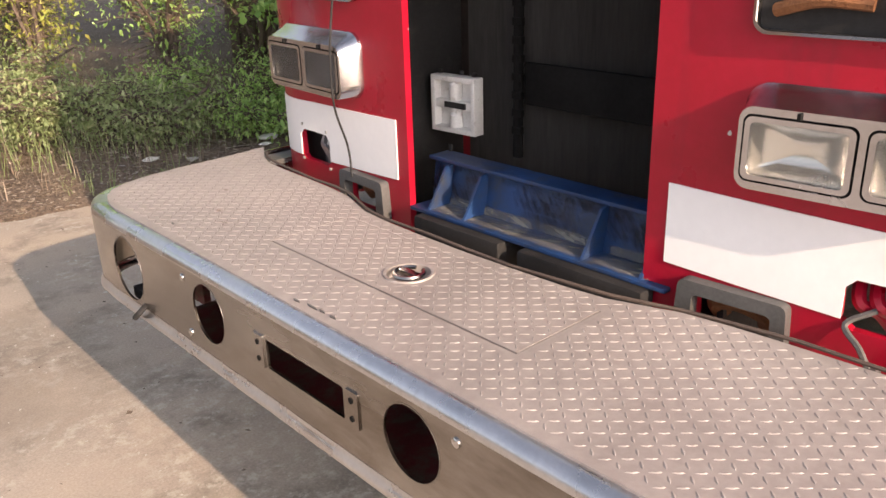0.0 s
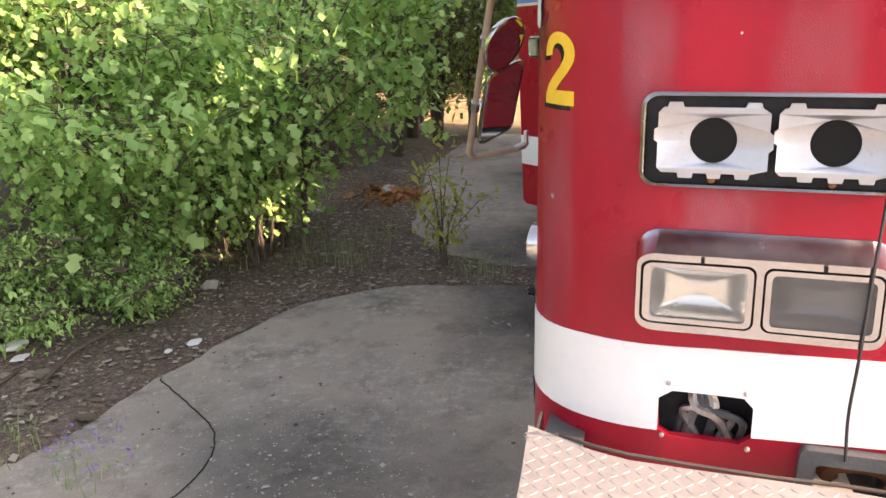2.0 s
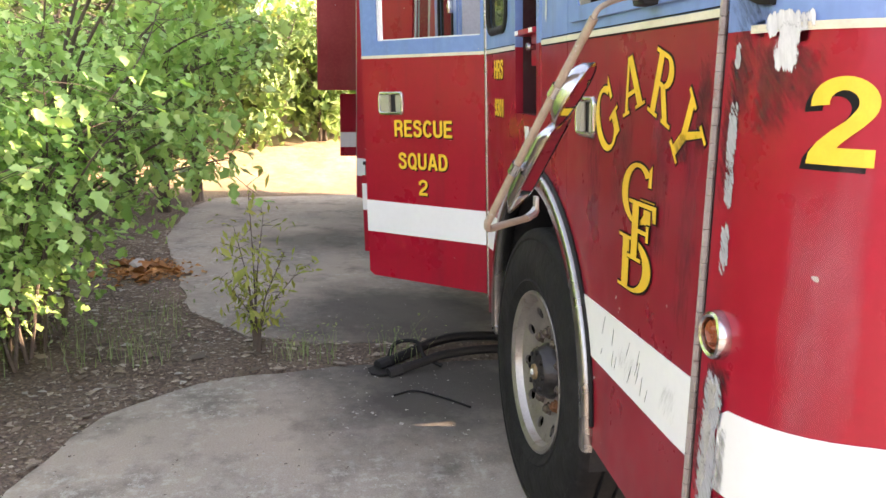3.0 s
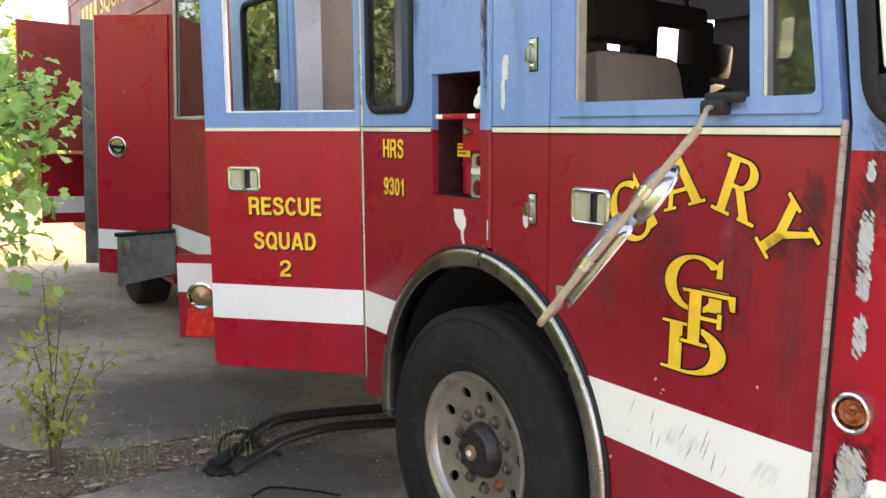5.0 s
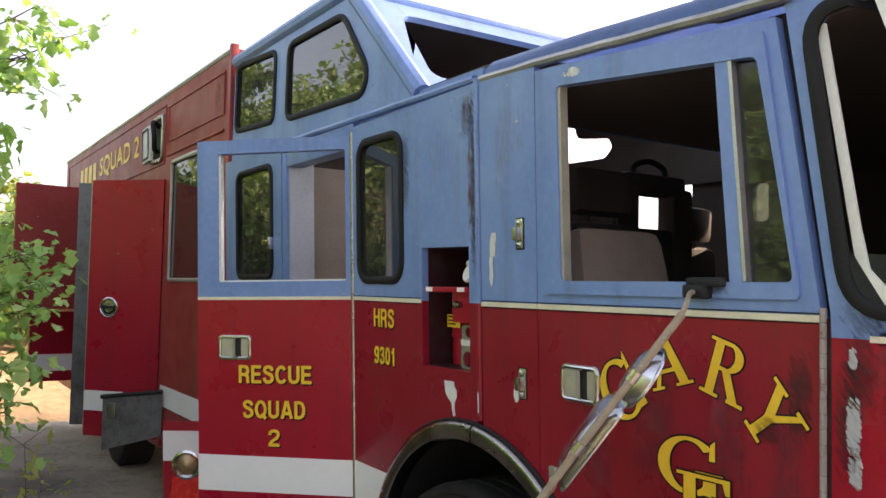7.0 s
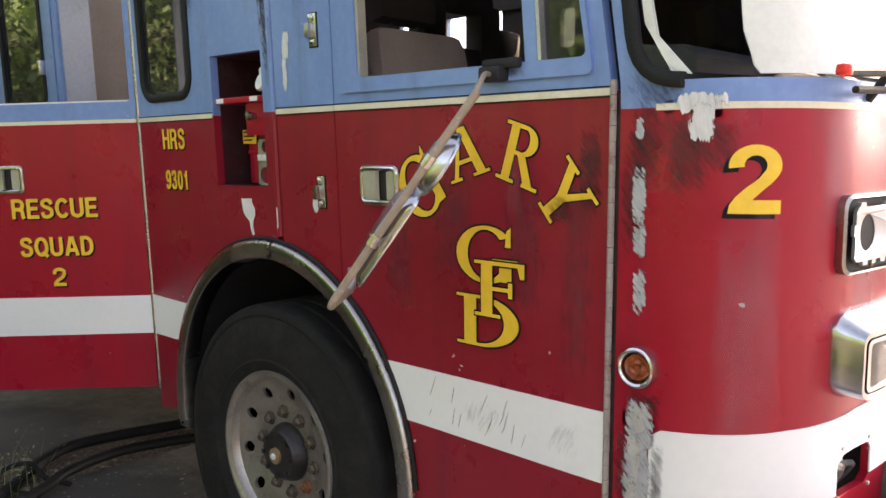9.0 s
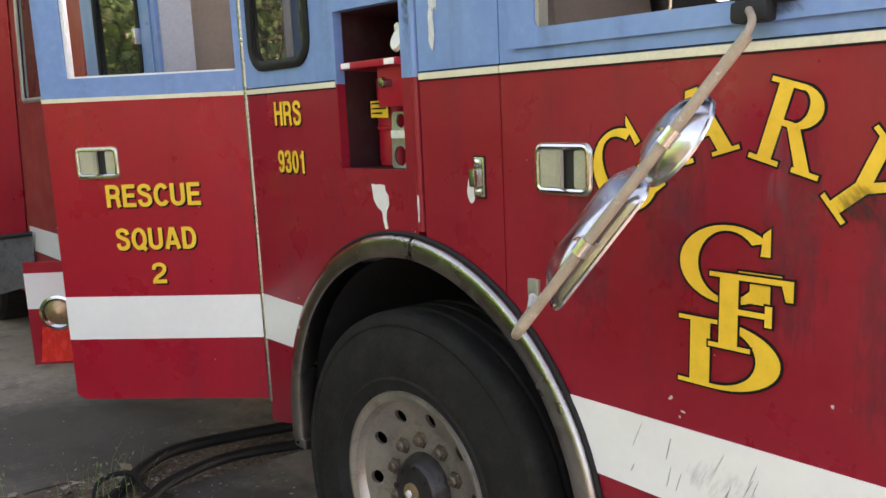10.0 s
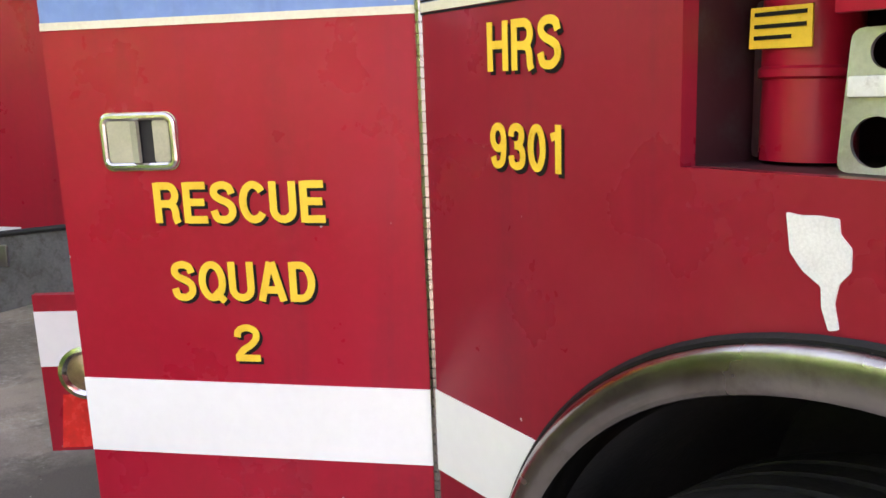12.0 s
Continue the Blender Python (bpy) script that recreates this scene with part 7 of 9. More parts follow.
# unit letters, one high; u to the reader's right
LET = {
    "A": [[(0.02, 0), (0.12, 0), (0.40, 1.0), (0.33, 1.0)], [(0.60, 0), (0.80, 0), (0.50, 1.0), (0.33, 1.0)], bar(0.20, 0.30, 0.62, 0.38), bar(-0.06, 0, 0.22, 0.06), bar(0.50, 0, 0.88, 0.06)],
    "R": [bar(0.08, 0, 0.25, 1.0), arc_stroke(0.36, 0.74, 0.30, 0.26, 0.14, 0.20, -90, 90, 12), bar(0.08, 0.93, 0.37, 1.0), bar(0.08, 0.48, 0.37, 0.55),
          [(0.30, 0.52), (0.46, 0.52), (0.76, 0.0), (0.58, 0.0)], bar(-0.02, 0, 0.35, 0.06), bar(-0.02, 0.94, 0.2, 1.0), bar(0.52, 0, 0.84, 0.06)],
    "Y": [bar(0.31, 0, 0.48, 0.46), [(0.31, 0.42), (0.48, 0.46), (0.20, 1.0), (0.02, 1.0)], [(0.34, 0.46), (0.46, 0.42), (0.78, 1.0), (0.68, 1.0)], bar(0.20, 0, 0.60, 0.06), bar(-0.06, 0.94, 0.30, 1.0), bar(0.58, 0.94, 0.88, 1.0)],
    "G": [arc_stroke(0.42, 0.5, 0.44, 0.52, 0.27, 0.45, 40, 325, 26), bar(0.62, 0.04, 0.79, 0.42), bar(0.52, 0.38, 0.88, 0.44), [(0.70, 0.66), (0.78, 0.66), (0.78, 1.02), (0.72, 0.94)]],
    "F": [bar(0.08, 0, 0.25, 1.0), bar(0.08, 0.93, 0.72, 1.0), bar(0.20, 0.48, 0.55, 0.55), bar(-0.02, 0, 0.37, 0.06), bar(-0.02, 0.94, 0.2, 1.0), [(0.66, 0.74), (0.72, 0.74), (0.72, 0.96), (0.62, 0.96)], bar(0.49, 0.38, 0.55, 0.65)],
    "D": [bar(0.08, 0, 0.26, 1.0), arc_stroke(0.30, 0.5, 0.56, 0.50, 0.36, 0.44, -90, 90, 20), bar(-0.03, 0, 0.34, 0.06), bar(-0.03, 0.94, 0.34, 1.0)],
}


def place_letter(ch, x, z, tall, wide, turn, name, raised=0.0):
    """A letter whose foot's middle stands at (x, z) of the side, turned clockwise by so many degrees."""
    t = radians(turn)
    shapes = [[((u - 0.4) * wide, v * tall) for u, v in sh] for sh in LET[ch]]
    fn = lambda u, v, w: side(x - (u * math.cos(t) + v * math.sin(t)), z + (v * math.cos(t) - u * math.sin(t)), w)
    strokes(name, shapes, fn, front_door, raised)


place_letter("G", 2.377, 1.487, 0.170, 0.180, -35, "letter_g")
place_letter("A", 2.235, 1.585, 0.135, 0.150, -16, "letter_a")
place_letter("R", 2.087, 1.571, 0.148, 0.156, 17, "letter_r")
place_letter("Y", 1.996, 1.503, 0.142, 0.150, 52, "letter_y")
place_letter("G", 2.189, 1.315, 0.145, 0.235, 0, "letter_g")
place_letter("F", 2.123, 1.227, 0.146, 0.226, 0, "letter_f", 0.0056)
place_letter("D", 2.182, 1.143, 0.136, 0.242, 0, "letter_d", 0.0028)


def bold_two():
    """The outline of a heavy figure two, one wide and one high."""
    out, inn = [], []
    for k in range(19):                                   # the bow, from its left tip over the top
        a = radians(188 - 218 * k / 18)
        out.append((0.49 + 0.49 * math.cos(a), 0.70 + 0.30 * math.sin(a)))
        inn.append((0.49 + 0.21 * math.cos(a), 0.70 + 0.145 * math.sin(a)))
    return out + [(0.80, 0.45), (0.60, 0.32), (0.44, 0.20), (0.98, 0.20), (0.98, 0.0), (0.0, 0.0), (0.03, 0.13), (0.14, 0.25), (0.34, 0.39), (0.55, 0.51)] + inn[::-1]


TWO = bold_two()
for w0, du, dv, mt, nm in ((0.0010, 0.011, -0.010, BLACK, "number_two_shadow"), (0.0026, 0.0, 0.0, YELLOW, "number_two")):
    bm = plate(bmesh.new(), [((u - 0.5) * 0.108, v * 0.142) for u, v in TWO], [], lambda u, v, w: nose(S_END - 0.308 - u + du, 1.523 + v + dv, w + w0), 0.0015, [0.006 * q for q in range(-8, 9)])
    part(nm, bm, mt, truck, "yellow figure two" if mt is YELLOW else "", angle=0)

# ---- small fittings of the near side ----
for x, z in ((2.869, 2.022), (2.866, 1.528)):
    p = side(x, z, 0)
    striker = part("striker_latch", box(bmesh.new(), (p.x - 0.019, p.y, p.z - 0.050), (p.x + 0.019, p.y + 0.007, p.z + 0.050), 0.004), CHROME, pillar, "small steel latch striker")
    part("striker_gasket", box(bmesh.new(), (p.x - 0.022, p.y - 0.001, p.z - 0.053), (p.x + 0.022, p.y + 0.003, p.z + 0.053), 0.002), BLACK, striker)
    part("striker_jaw", box(bmesh.new(), (p.x - 0.006, p.y + 0.006, p.z - 0.024), (p.x + 0.016, p.y + 0.026, p.z + 0.020), 0.005), STEEL, striker)
    for dz in (-0.036, 0.036):
        part("bolt_head", lathe(bmesh.new(), [(0.011, 0.0), (0.010, 0.005), (0.005, 0.009), (0.0, 0.0095)], Matrix.Translation((p.x, p.y + 0.006, p.z + dz)) @ pose(0, 0, 0, -90, 0, 0), 14), CHROME, striker)
m = Matrix.Translation(nose(S_END - 0.086, 1.174, 0.0) + Vector((0.012, 0.0, 0.0))) @ pose(0, 0, 0, -90, 0, 4)
bm = lathe(bmesh.new(), [(0.048, -0.03), (0.050, -0.006), (0.049, 0.008), (0.046, 0.018), (0.041, 0.021), (0.036, 0.018), (0.033, 0.002)], m, 32)
for v in bm.verts:                                        # the bowl stands out on its forward side
    if v.co.x < m.translation.x - 0.015:
        v.co.y += 0.28 * (m.translation.x - 0.015 - v.co.x)
mk = part("corner_marker_lamp", bm, CHROME, truck, "round chrome marker lamp with broken amber lens")
part("lamp_socket", lathe(bmesh.new(), [(0.036, 0.004), (0.0, 0.003)], m, 24), DARK, mk)
r7 = random.Random(9)
bm = lathe(bmesh.new(), [(0.033, 0.006), (0.029, 0.017), (0.021, 0.012), (0.013, 0.021), (0.006, 0.012), (0.0, 0.016)], m, 11)
for v in bm.verts:
    v.co += Vector((r7.uniform(-0.003, 0.003), r7.uniform(-0.005, 0.003), r7.uniform(-0.003, 0.003)))
part("marker_lens", bm, AMBER, mk, "broken amber lens", angle=0)
part("lamp_gasket", lathe(bmesh.new(), [(0.054, -0.03), (0.055, -0.006), (0.050, -0.003)], m, 32), BLACK, mk)


def splash(name, cu0, cv0, wide, tall, fn, material, parent, seed, n=26, lift=0.002, spiky=0.45):
    """An uneven patch of bare or peeled surface."""
    rnd = random.Random(seed)
    ring = []
    ph = [rnd.uniform(0, 6.28) for _ in range(6)]
    for k in range(n):
        a = 2 * math.pi * k / n
        r = 1 - spiky * (0.5 + 0.25 * sum(math.sin((i + 2) * a + ph[i]) / (i * 0.5 + 1) for i in range(6)))
        ring.append((cu0 + wide * r * math.cos(a), cv0 + tall * r * math.sin(a)))
    bm = plate(bmesh.new(), ring, [], lambda u, v, w: fn(u, v, w + lift), lift)
    return part(name, bm, material, parent, angle=0)


nz = lambda s, z, w: nose(s, z, w)


def wear(cu0, cv0, wide, tall, fn, material, parent, name, lift=0.002, label=""):
    """A thin film of wear over a patch of a surface."""
    nu, nv = max(4, int(wide / 0.008)), max(4, int(tall / 0.02))
    vs, fs, fall, size = [], [], [], []
    for a in range(nu + 1):
        for b in range(nv + 1):
            p, q = 2 * a / nu - 1, 2 * b / nv - 1
            vs.append(fn(cu0 + p * wide, cv0 + q * tall, lift))
            fall.append((p, q))
            size.append((cu0 + p * wide, cv0 + q * tall))
    for a in range(nu):
        for b in range(nv):
            fs.append((a * (nv + 1) + b, (a + 1) * (nv + 1) + b, (a + 1) * (nv + 1) + b + 1, a * (nv + 1) + b + 1))
    me = bpy.data.meshes.new(name)
    me.from_pydata(vs, [], fs)
    me.polygons.foreach_set("use_smooth", [True] * len(fs))
    for layer, vals in (("fall", fall), ("size", size)):
        uv = me.uv_layers.new(name=layer)
        for lp in me.loops:
            uv.data[lp.index].uv = vals[lp.vertex_index]
    me.materials.append(material)
    ob = new(name, me)
    ob.parent = parent
    if parent is truck:
        ob.matrix_parent_inverse = Matrix.Translation(-parent.location)
    return tagged(ob, label)


ws = windscreen_skin
for z, b in ((0.95, 0.11), (0.84, 0.12), (1.05, 0.05)):
    wear(S_END - 0.078, z, 0.040, b, nz, BARED, truck, "bared_patch", 0.0058, "grey bared metal at the corner")
for ds, z, a, b in ((0.064, 1.550, 0.026, 0.095), (0.067, 1.455, 0.024, 0.055), (0.070, 1.345, 0.024, 0.075), (0.062, 1.70, 0.016, 0.035)):
    wear(S_END - ds, z, a, b, nz, SCRAPED, truck, "scraped_patch", 0.0022, "pale scraped paint at the corner")
for k, (ds, z, a, b) in enumerate(((0.078, 1.055, 0.026, 0.035), (0.070, 0.975, 0.020, 0.070), (0.064, 0.885, 0.016, 0.050))):
    splash("scraped_patch", S_END - ds, z, a, b, nz, BARE, truck, 60 + k, 30, 0.0078, 0.62)
for ds, z, a, b in ((0.080, 1.04, 0.050, 0.085), (0.075, 0.91, 0.050, 0.16)):
    wear(S_END - ds, z, a, b, nz, SCRAPED, truck, "scraped_patch", 0.0062, "pale scraped paint at the corner")
wear(S_END - 0.075, 1.66, 0.062, 0.14, nz, SOOT, truck, "grime_mark", 0.0012, "dark grime at the corner")
wear(S_END - 0.050, 1.56, 0.046, 0.20, nz, SOOT, truck, "grime_mark", 0.0016, "dark grime at the corner")
wear(S_END - 0.17, 1.64, 0.07, 0.12, nz, SOOT, truck, "grime_mark", 0.0018, "dark scratches below the peeled paint")
wear(S_END - 0.24, 1.66, 0.05, 0.08, nz, SOOT, truck, "grime_mark", 0.0020, "dark scratches below the peeled paint")
wear(S_END - 0.16, 1.68, 0.09, 0.09, nz, RUNOFF, truck, "grime_mark", 0.0014, "dark grime at the corner")
wear(S_END - 0.10, 1.79, 0.09, 0.06, ws, SOOT, truck, "grime_mark", 0.0046, "dark grime below the windscreen")
wear(S_END - 0.085, 1.09, 0.06, 0.05, nz, SOOT, truck, "grime_mark", 0.0014, "dark grime below the marker lamp")
for ds, z, a, b in ((0.035, 0.93, 0.022, 0.15), (0.125, 0.92, 0.022, 0.14)):
    wear(S_END - ds, z, a, b, nz, SOOT, truck, "grime_mark", 0.0070, "dark dirt round the scraped corner")
# soft pale pink bands over the nose's red
for ds, z, a, b in ((0.30, 1.28, 0.09, 0.34), (0.52, 1.60, 0.08, 0.16), (0.80, 1.62, 0.10, 0.15), (0.66, 1.34, 0.12, 0.10)):
    wear(S_END - ds, z, a, b, nz, PALE_BANDS, truck, "faded_band", 0.0012, "soft pale bands over the red paint")
wear(S_END - 0.195, 1.752, 0.075, 0.032, ws, PEELED, truck, "peeled_patch", 0.0052, "paint peeled to white filler")
wear(S_END - 0.200, 1.712, 0.040, 0.060, nz, PEELED, truck, "peeled_patch", 0.0056, "paint peeled to white filler")
up1 = lambda u, v, w: side(u, v, w + 0.0105)
for x, b, a in ((1.90, 0.40, 0.07), (2.06, 0.34, 0.10), (2.30, 0.28, 0.12), (2.52, 0.36, 0.10)):
    wear(x, BELT - b - 0.01, a, b, side, RUNOFF, front_door, "runoff_streak", 0.0008, "purple-grey run-off streaks")
wear(2.09, 1.60, 0.035, 0.18, side, CHALK, front_door, "chalky_run", 0.0012, "chalky run-off streak")
wear(1.865, 1.60, 0.050, 0.16, side, SOOT, front_door, "grime_mark", 0.0016, "dark grime beside the hinge")
wear(1.945, 1.515, 0.055, 0.045, side, SOOT, front_door, "grime_mark", 0.0046, "dark scuff over the lettering")
for x, a in ((1.93, 0.09), (2.20, 0.11)):
    wear(x, 0.955, a, 0.080, side, SCUFFED, front_door, "scuff_mark", 0.0042, "grey diagonal scuffs")
r6 = random.Random(31)
for k in range(14):                                       # long thin scratches
    x, z, ln, a = r6.uniform(2.05, 2.40), r6.uniform(0.91, 1.00), r6.uniform(0.010, 0.032), radians(r6.uniform(98, 116))
    du, dv, h = ln * math.cos(a), ln * math.sin(a), r6.uniform(0.0005, 0.0011)
    bm = plate(bmesh.new(), [(x - du, z - dv), (x + h, z - h), (x + du, z + dv), (x - h, z + h)], [], lambda u, v, w: side(u, v, w + 0.0046), 0.001)
    part("scratch_mark", bm, DULLALU, front_door, "thin dark scratch in the stripe", angle=0)
wear(2.12, 1.845, 0.10, 0.020, up1, SOOT, front_door, "grime_mark", 0.0008, "black soot round the mirror bracket")
wear(2.60, 2.505, 0.05, 0.022, up1, PEELED, front_door, "scraped_patch", 0.0010, "pale scraped paint")
bm = plate(bmesh.new(), rpoly([(3.338, 1.492), (3.319, 1.490), (3.300, 1.492), (3.274, 1.491), (3.272, 1.474), (3.258, 1.460), (3.257, 1.434), (3.270, 1.418), (3.274, 1.395), (3.267, 1.366), (3.279, 1.362), (3.289, 1.388), (3.291, 1.412), (3.314, 1.426), (3.331, 1.446)], 0.003), [],
           lambda u, v, w: side(u, v, w + 0.0024), 0.003)
part("peeled_patch", bm, PRIMER, crew, "paint peeled to white filler", angle=0)
wear(3.02, 1.99, 0.030, 0.065, side, PEELED, pillar, "peeled_patch", 0.0022, "paint peeled to white filler")
wear(3.03, 1.90, 0.018, 0.08, side, PEELED, pillar, "peeled_patch", 0.0026, "paint peeled to white filler")
wear(3.116, 1.43, 0.007, 0.06, side, PEELED, pillar, "scraped_patch", 0.0046, "chipped paint on the seam edge")
wear(3.155, 2.12, 0.022, 0.16, side, RUSTY, crew, "rust_run", 0.0016, "rust run below the roof edge")
wear(3.17, 2.48, 0.045, 0.09, side, RUSTY, crew, "rust_run", 0.0018, "rust run below the roof edge")
for x, a, b in ((3.35, 0.14, 0.20), (3.62, 0.06, 0.24), (2.93, 0.10, 0.20), (2.96, 0.08, 0.28)):
    wear(x, 2.55 - b, a, b, side, SOOT if x > 3.6 else CHALK, crew if x > 3.1 else pillar, "roof_run", 0.0010, "dirty run-off below the roof")
for x, a, b in ((6.5, 0.25, 0.20), (7.0, 0.22, 0.22), (6.2, 0.12, 0.22), (8.8, 0.5, 0.18), (10.5, 0.7, 0.18)):
    wear(x, 3.32 - b, a, b, body_side, CHALK if x > 6.3 else RUSTY, body, "roof_run", 0.0015, "chalky run-off on the body side")
splash("peeled_patch", 2.898, 1.497, 0.017, 0.042, side, PRIMER, pillar, 15, 22, 0.003, 0.25)

# ---- broken mirror hanging from its bracket ----
A = Vector((2.056, 2.790, 1.790))
B = Vector((2.410, 2.950, 1.272))
HOOK = Vector((2.515, 2.805, 1.278))
ax = (B - A).normalized()
arm_pts = [A + ax * 0.005, A + (B - A) * 0.33, A + (B - A) * 0.66, B - ax * 0.04, B - ax * 0.012, B + Vector((0.018, -0.012, -0.010)), B + Vector((0.045, -0.05, -0.006)), HOOK]
bm = tube(bmesh.new(), smooth_line(arm_pts, 5), 0.0100, 12)
mirror = part("mirror_arm", bm, TANPIPE, truck, "bent mirror arm hanging loose")
bm = bmesh.new()
box(bm, (2.06, YS + 0.002, 1.853), (2.17, YS + 0.03, 1.878), 0.008)
box(bm, (2.10, YS + 0.004, 1.822), (2.17, YS + 0.045, 1.860), 0.010)
part("mirror_bracket", bm, DARK, mirror, "broken black mirror bracket")
bm = tube(bmesh.new(), smooth_line([Vector((2.140, YS + 0.030, 1.840)), Vector((2.105, YS + 0.09, 1.835)), A + Vector((0.004, -0.012, 0.018)), A + ax * 0.015], 4), 0.0065, 8)
part("arm_stub", bm, TANPIPE, mirror, "thin worn stub of the bracket")
outv = Vector((-0.40, -0.72, -0.519))                    # the glass looks to the truck's nose
outv = (outv - ax * outv.dot(ax)).normalized()
sidev = outv.cross(ax).normalized()


def mirror_head(c, ry, rx, deep, name, round_=False):
    m = Matrix((( *sidev, 0), (*ax, 0), (*outv, 0), (0, 0, 0, 1))).transposed()
    m = Matrix.Translation(c) @ m
    ring = circle(0, 0, rx, 32, ry / rx) if round_ else rrect(-rx, rx, -ry, ry, 0.030)
    bm = bmesh.new()
    rows = []
    for f, h in ((0.0, -deep), (0.45, -deep * 0.97), (0.70, -deep * 0.82), (0.88, -deep * 0.50), (0.97, -deep * 0.15), (1.0, 0.0), (1.05, 0.002), (1.06, 0.007), (0.98, 0.010)):
        rows.append([bm.verts.new(m @ Vector((u * f, v * f, h))) for u, v in ring])
    for ra, rb in zip(rows, rows[1:]):
        for i in range(len(ring)):
            bm.faces.new((ra[i], ra[(i + 1) % len(ring)], rb[(i + 1) % len(ring)], rb[i]))
    bmesh.ops.remove_doubles(bm, verts=bm.verts, dist=1e-5)
    bmesh.ops.recalc_face_normals(bm, faces=bm.faces[:])
    for face in bm.faces:
        face.smooth = True
    head = part(name, bm, BEZEL, mirror, "dented chrome mirror shell")
    bm = plate(bmesh.new(), [(u * 0.97, v * 0.97) for u, v in ring], [], lambda u, v, w: m @ Vector((u, v, 0.008 + w)), 0.003)
    part("mirror_glass", bm, mirror_m, mirror)
    return head


mirror_head(A + ax * 0.205 + sidev * 0.045 + outv * 0.032, 0.086, 0.072, 0.034, "round_mirror_head", True)
mirror_head(A + ax * 0.437 + sidev * 0.072 + outv * 0.030, 0.138, 0.070, 0.032, "mirror_head")
for f in (0.20, 0.44):
    bm = bmesh.new()
    c = A + ax * f
    tube(bm, [c - ax * 0.016, c + ax * 0.016], 0.0145, 12)
    tube(bm, [c - outv * 0.005, c + outv * 0.026 + sidev * 0.03], 0.008, 8)
    lathe(bm, [(0.009, 0.0), (0.009, 0.006), (0.0, 0.008)], Matrix.Translation(c + sidev * 0.02 - outv * 0.006), 8)
    part("mirror_clamp", bm, CHROME, mirror)
bm = bmesh.new()
tube(bm, [HOOK - Vector((0.008, -0.011, 0)), HOOK + Vector((0.010, -0.014, 0.010)), HOOK + Vector((0.016, -0.022, 0.022))], [0.011, 0.013, 0.012], 8)
box(bm, (HOOK.x + 0.002, HOOK.y - 0.028, HOOK.z + 0.018), (HOOK.x + 0.030, HOOK.y - 0.016, HOOK.z + 0.058), 0.003)
part("arm_end_bracket", bm, ALU, mirror)

# ---- rust spots and torn lugs on the deck ----
for x, y, a, b in ((0.94, 2.06, 0.016, 0.022), (0.90, 1.96, 0.014, 0.024), (1.05, 2.22, 0.012, 0.016)):
    wear(x, y, a, b, flat_deck, RUSTY, deck, "rust_spot", 0.0012, "orange rust spot on the tread plate")
for k, (x, y, a) in enumerate(((0.762, 1.402, 0.014), (0.767, 1.352, 0.020), (0.769, 1.320, 0.012), (0.768, 1.282, 0.013), (0.80, 2.05, 0.008))):
    bm = plate(bmesh.new(), [(x - 0.002, y - a), (x + 0.002, y - a * 0.3), (x + 0.001, y + a), (x - 0.003, y + a * 0.4)], [], lambda u, v, w: flat_deck(u, v, w + 0.0035), 0.0030)
    part("torn_lug", bm, GREYPLASTIC, deck, "dirty torn edge of the plate", angle=0)

# ---- grime on the blue beam and its ledge ----
ledge = lambda u, v, w: Vector((1.385 - v, u, 0.857 + w))
beam_ob = bpy.data.objects["blue_cross_beam"]
for y, z, a, b in ((1.70, 0.91, 0.05, 0.07), (1.60, 0.962, 0.09, 0.022), (1.40, 0.96, 0.13, 0.026), (1.36, 0.93, 0.10, 0.035), (1.14, 0.955, 0.14, 0.03), (0.99, 0.91, 0.10, 0.06), (1.58, 0.935, 0.05, 0.03), (1.25, 0.945, 0.10, 0.03), (1.69, 0.92, 0.06, 0.06), (1.62, 0.89, 0.07, 0.04), (1.30, 0.90, 0.16, 0.06), (1.05, 0.92, 0.14, 0.05)):
    wear(y, z, a, b, beam, SOOT, beam_ob, "grime_film", 0.0015, "black oily grime on the beam")
for y, a in ((1.59, 0.09), (1.40, 0.14), (1.22, 0.12), (1.02, 0.12), (1.50, 0.08)):
    wear(y, 0.0, a, 0.045, ledge, DUST, beam_ob, "dust_film", 0.0012, "pale dust lying on the beam's ledge")
    wear(y, 0.866, a, 0.018, beam, DUST, beam_ob, "dust_film", 0.0022, "pale dust lying on the beam's ledge")

# ---- dirty drips at the seam behind the cab door and under the roof ----
for x, z, a, b, mt in ((3.135, 2.32, 0.045, 0.30, SOOT), (3.145, 2.20, 0.040, 0.28, RUSTY), (3.140, 2.38, 0.040, 0.22, RUSTY), (3.130, 2.02, 0.035, 0.20, SOOT), (3.16, 2.46, 0.07, 0.12, SOOT), (3.128, 2.15, 0.030, 0.30, SOOT)):
    wear(x, z, a, b, side, mt, crew, "drip_mark", 0.0020, "dark rusty drip below the roof corner")
for x, z, a, b in ((3.25, 2.28, 0.07, 0.24), (3.40, 2.30, 0.05, 0.20), (3.52, 2.34, 0.05, 0.16)):
    wear(x, z, a, b, side, CHALK, crew, "roof_run", 0.0014, "chalky run-off on the blue paint")
for x, z, a, b in ((2.98, 2.26, 0.04, 0.24), (2.86, 2.36, 0.05, 0.14)):
    wear(x, z, a, b, side, CHALK, pillar, "roof_run", 0.0014, "chalky run-off on the blue paint")

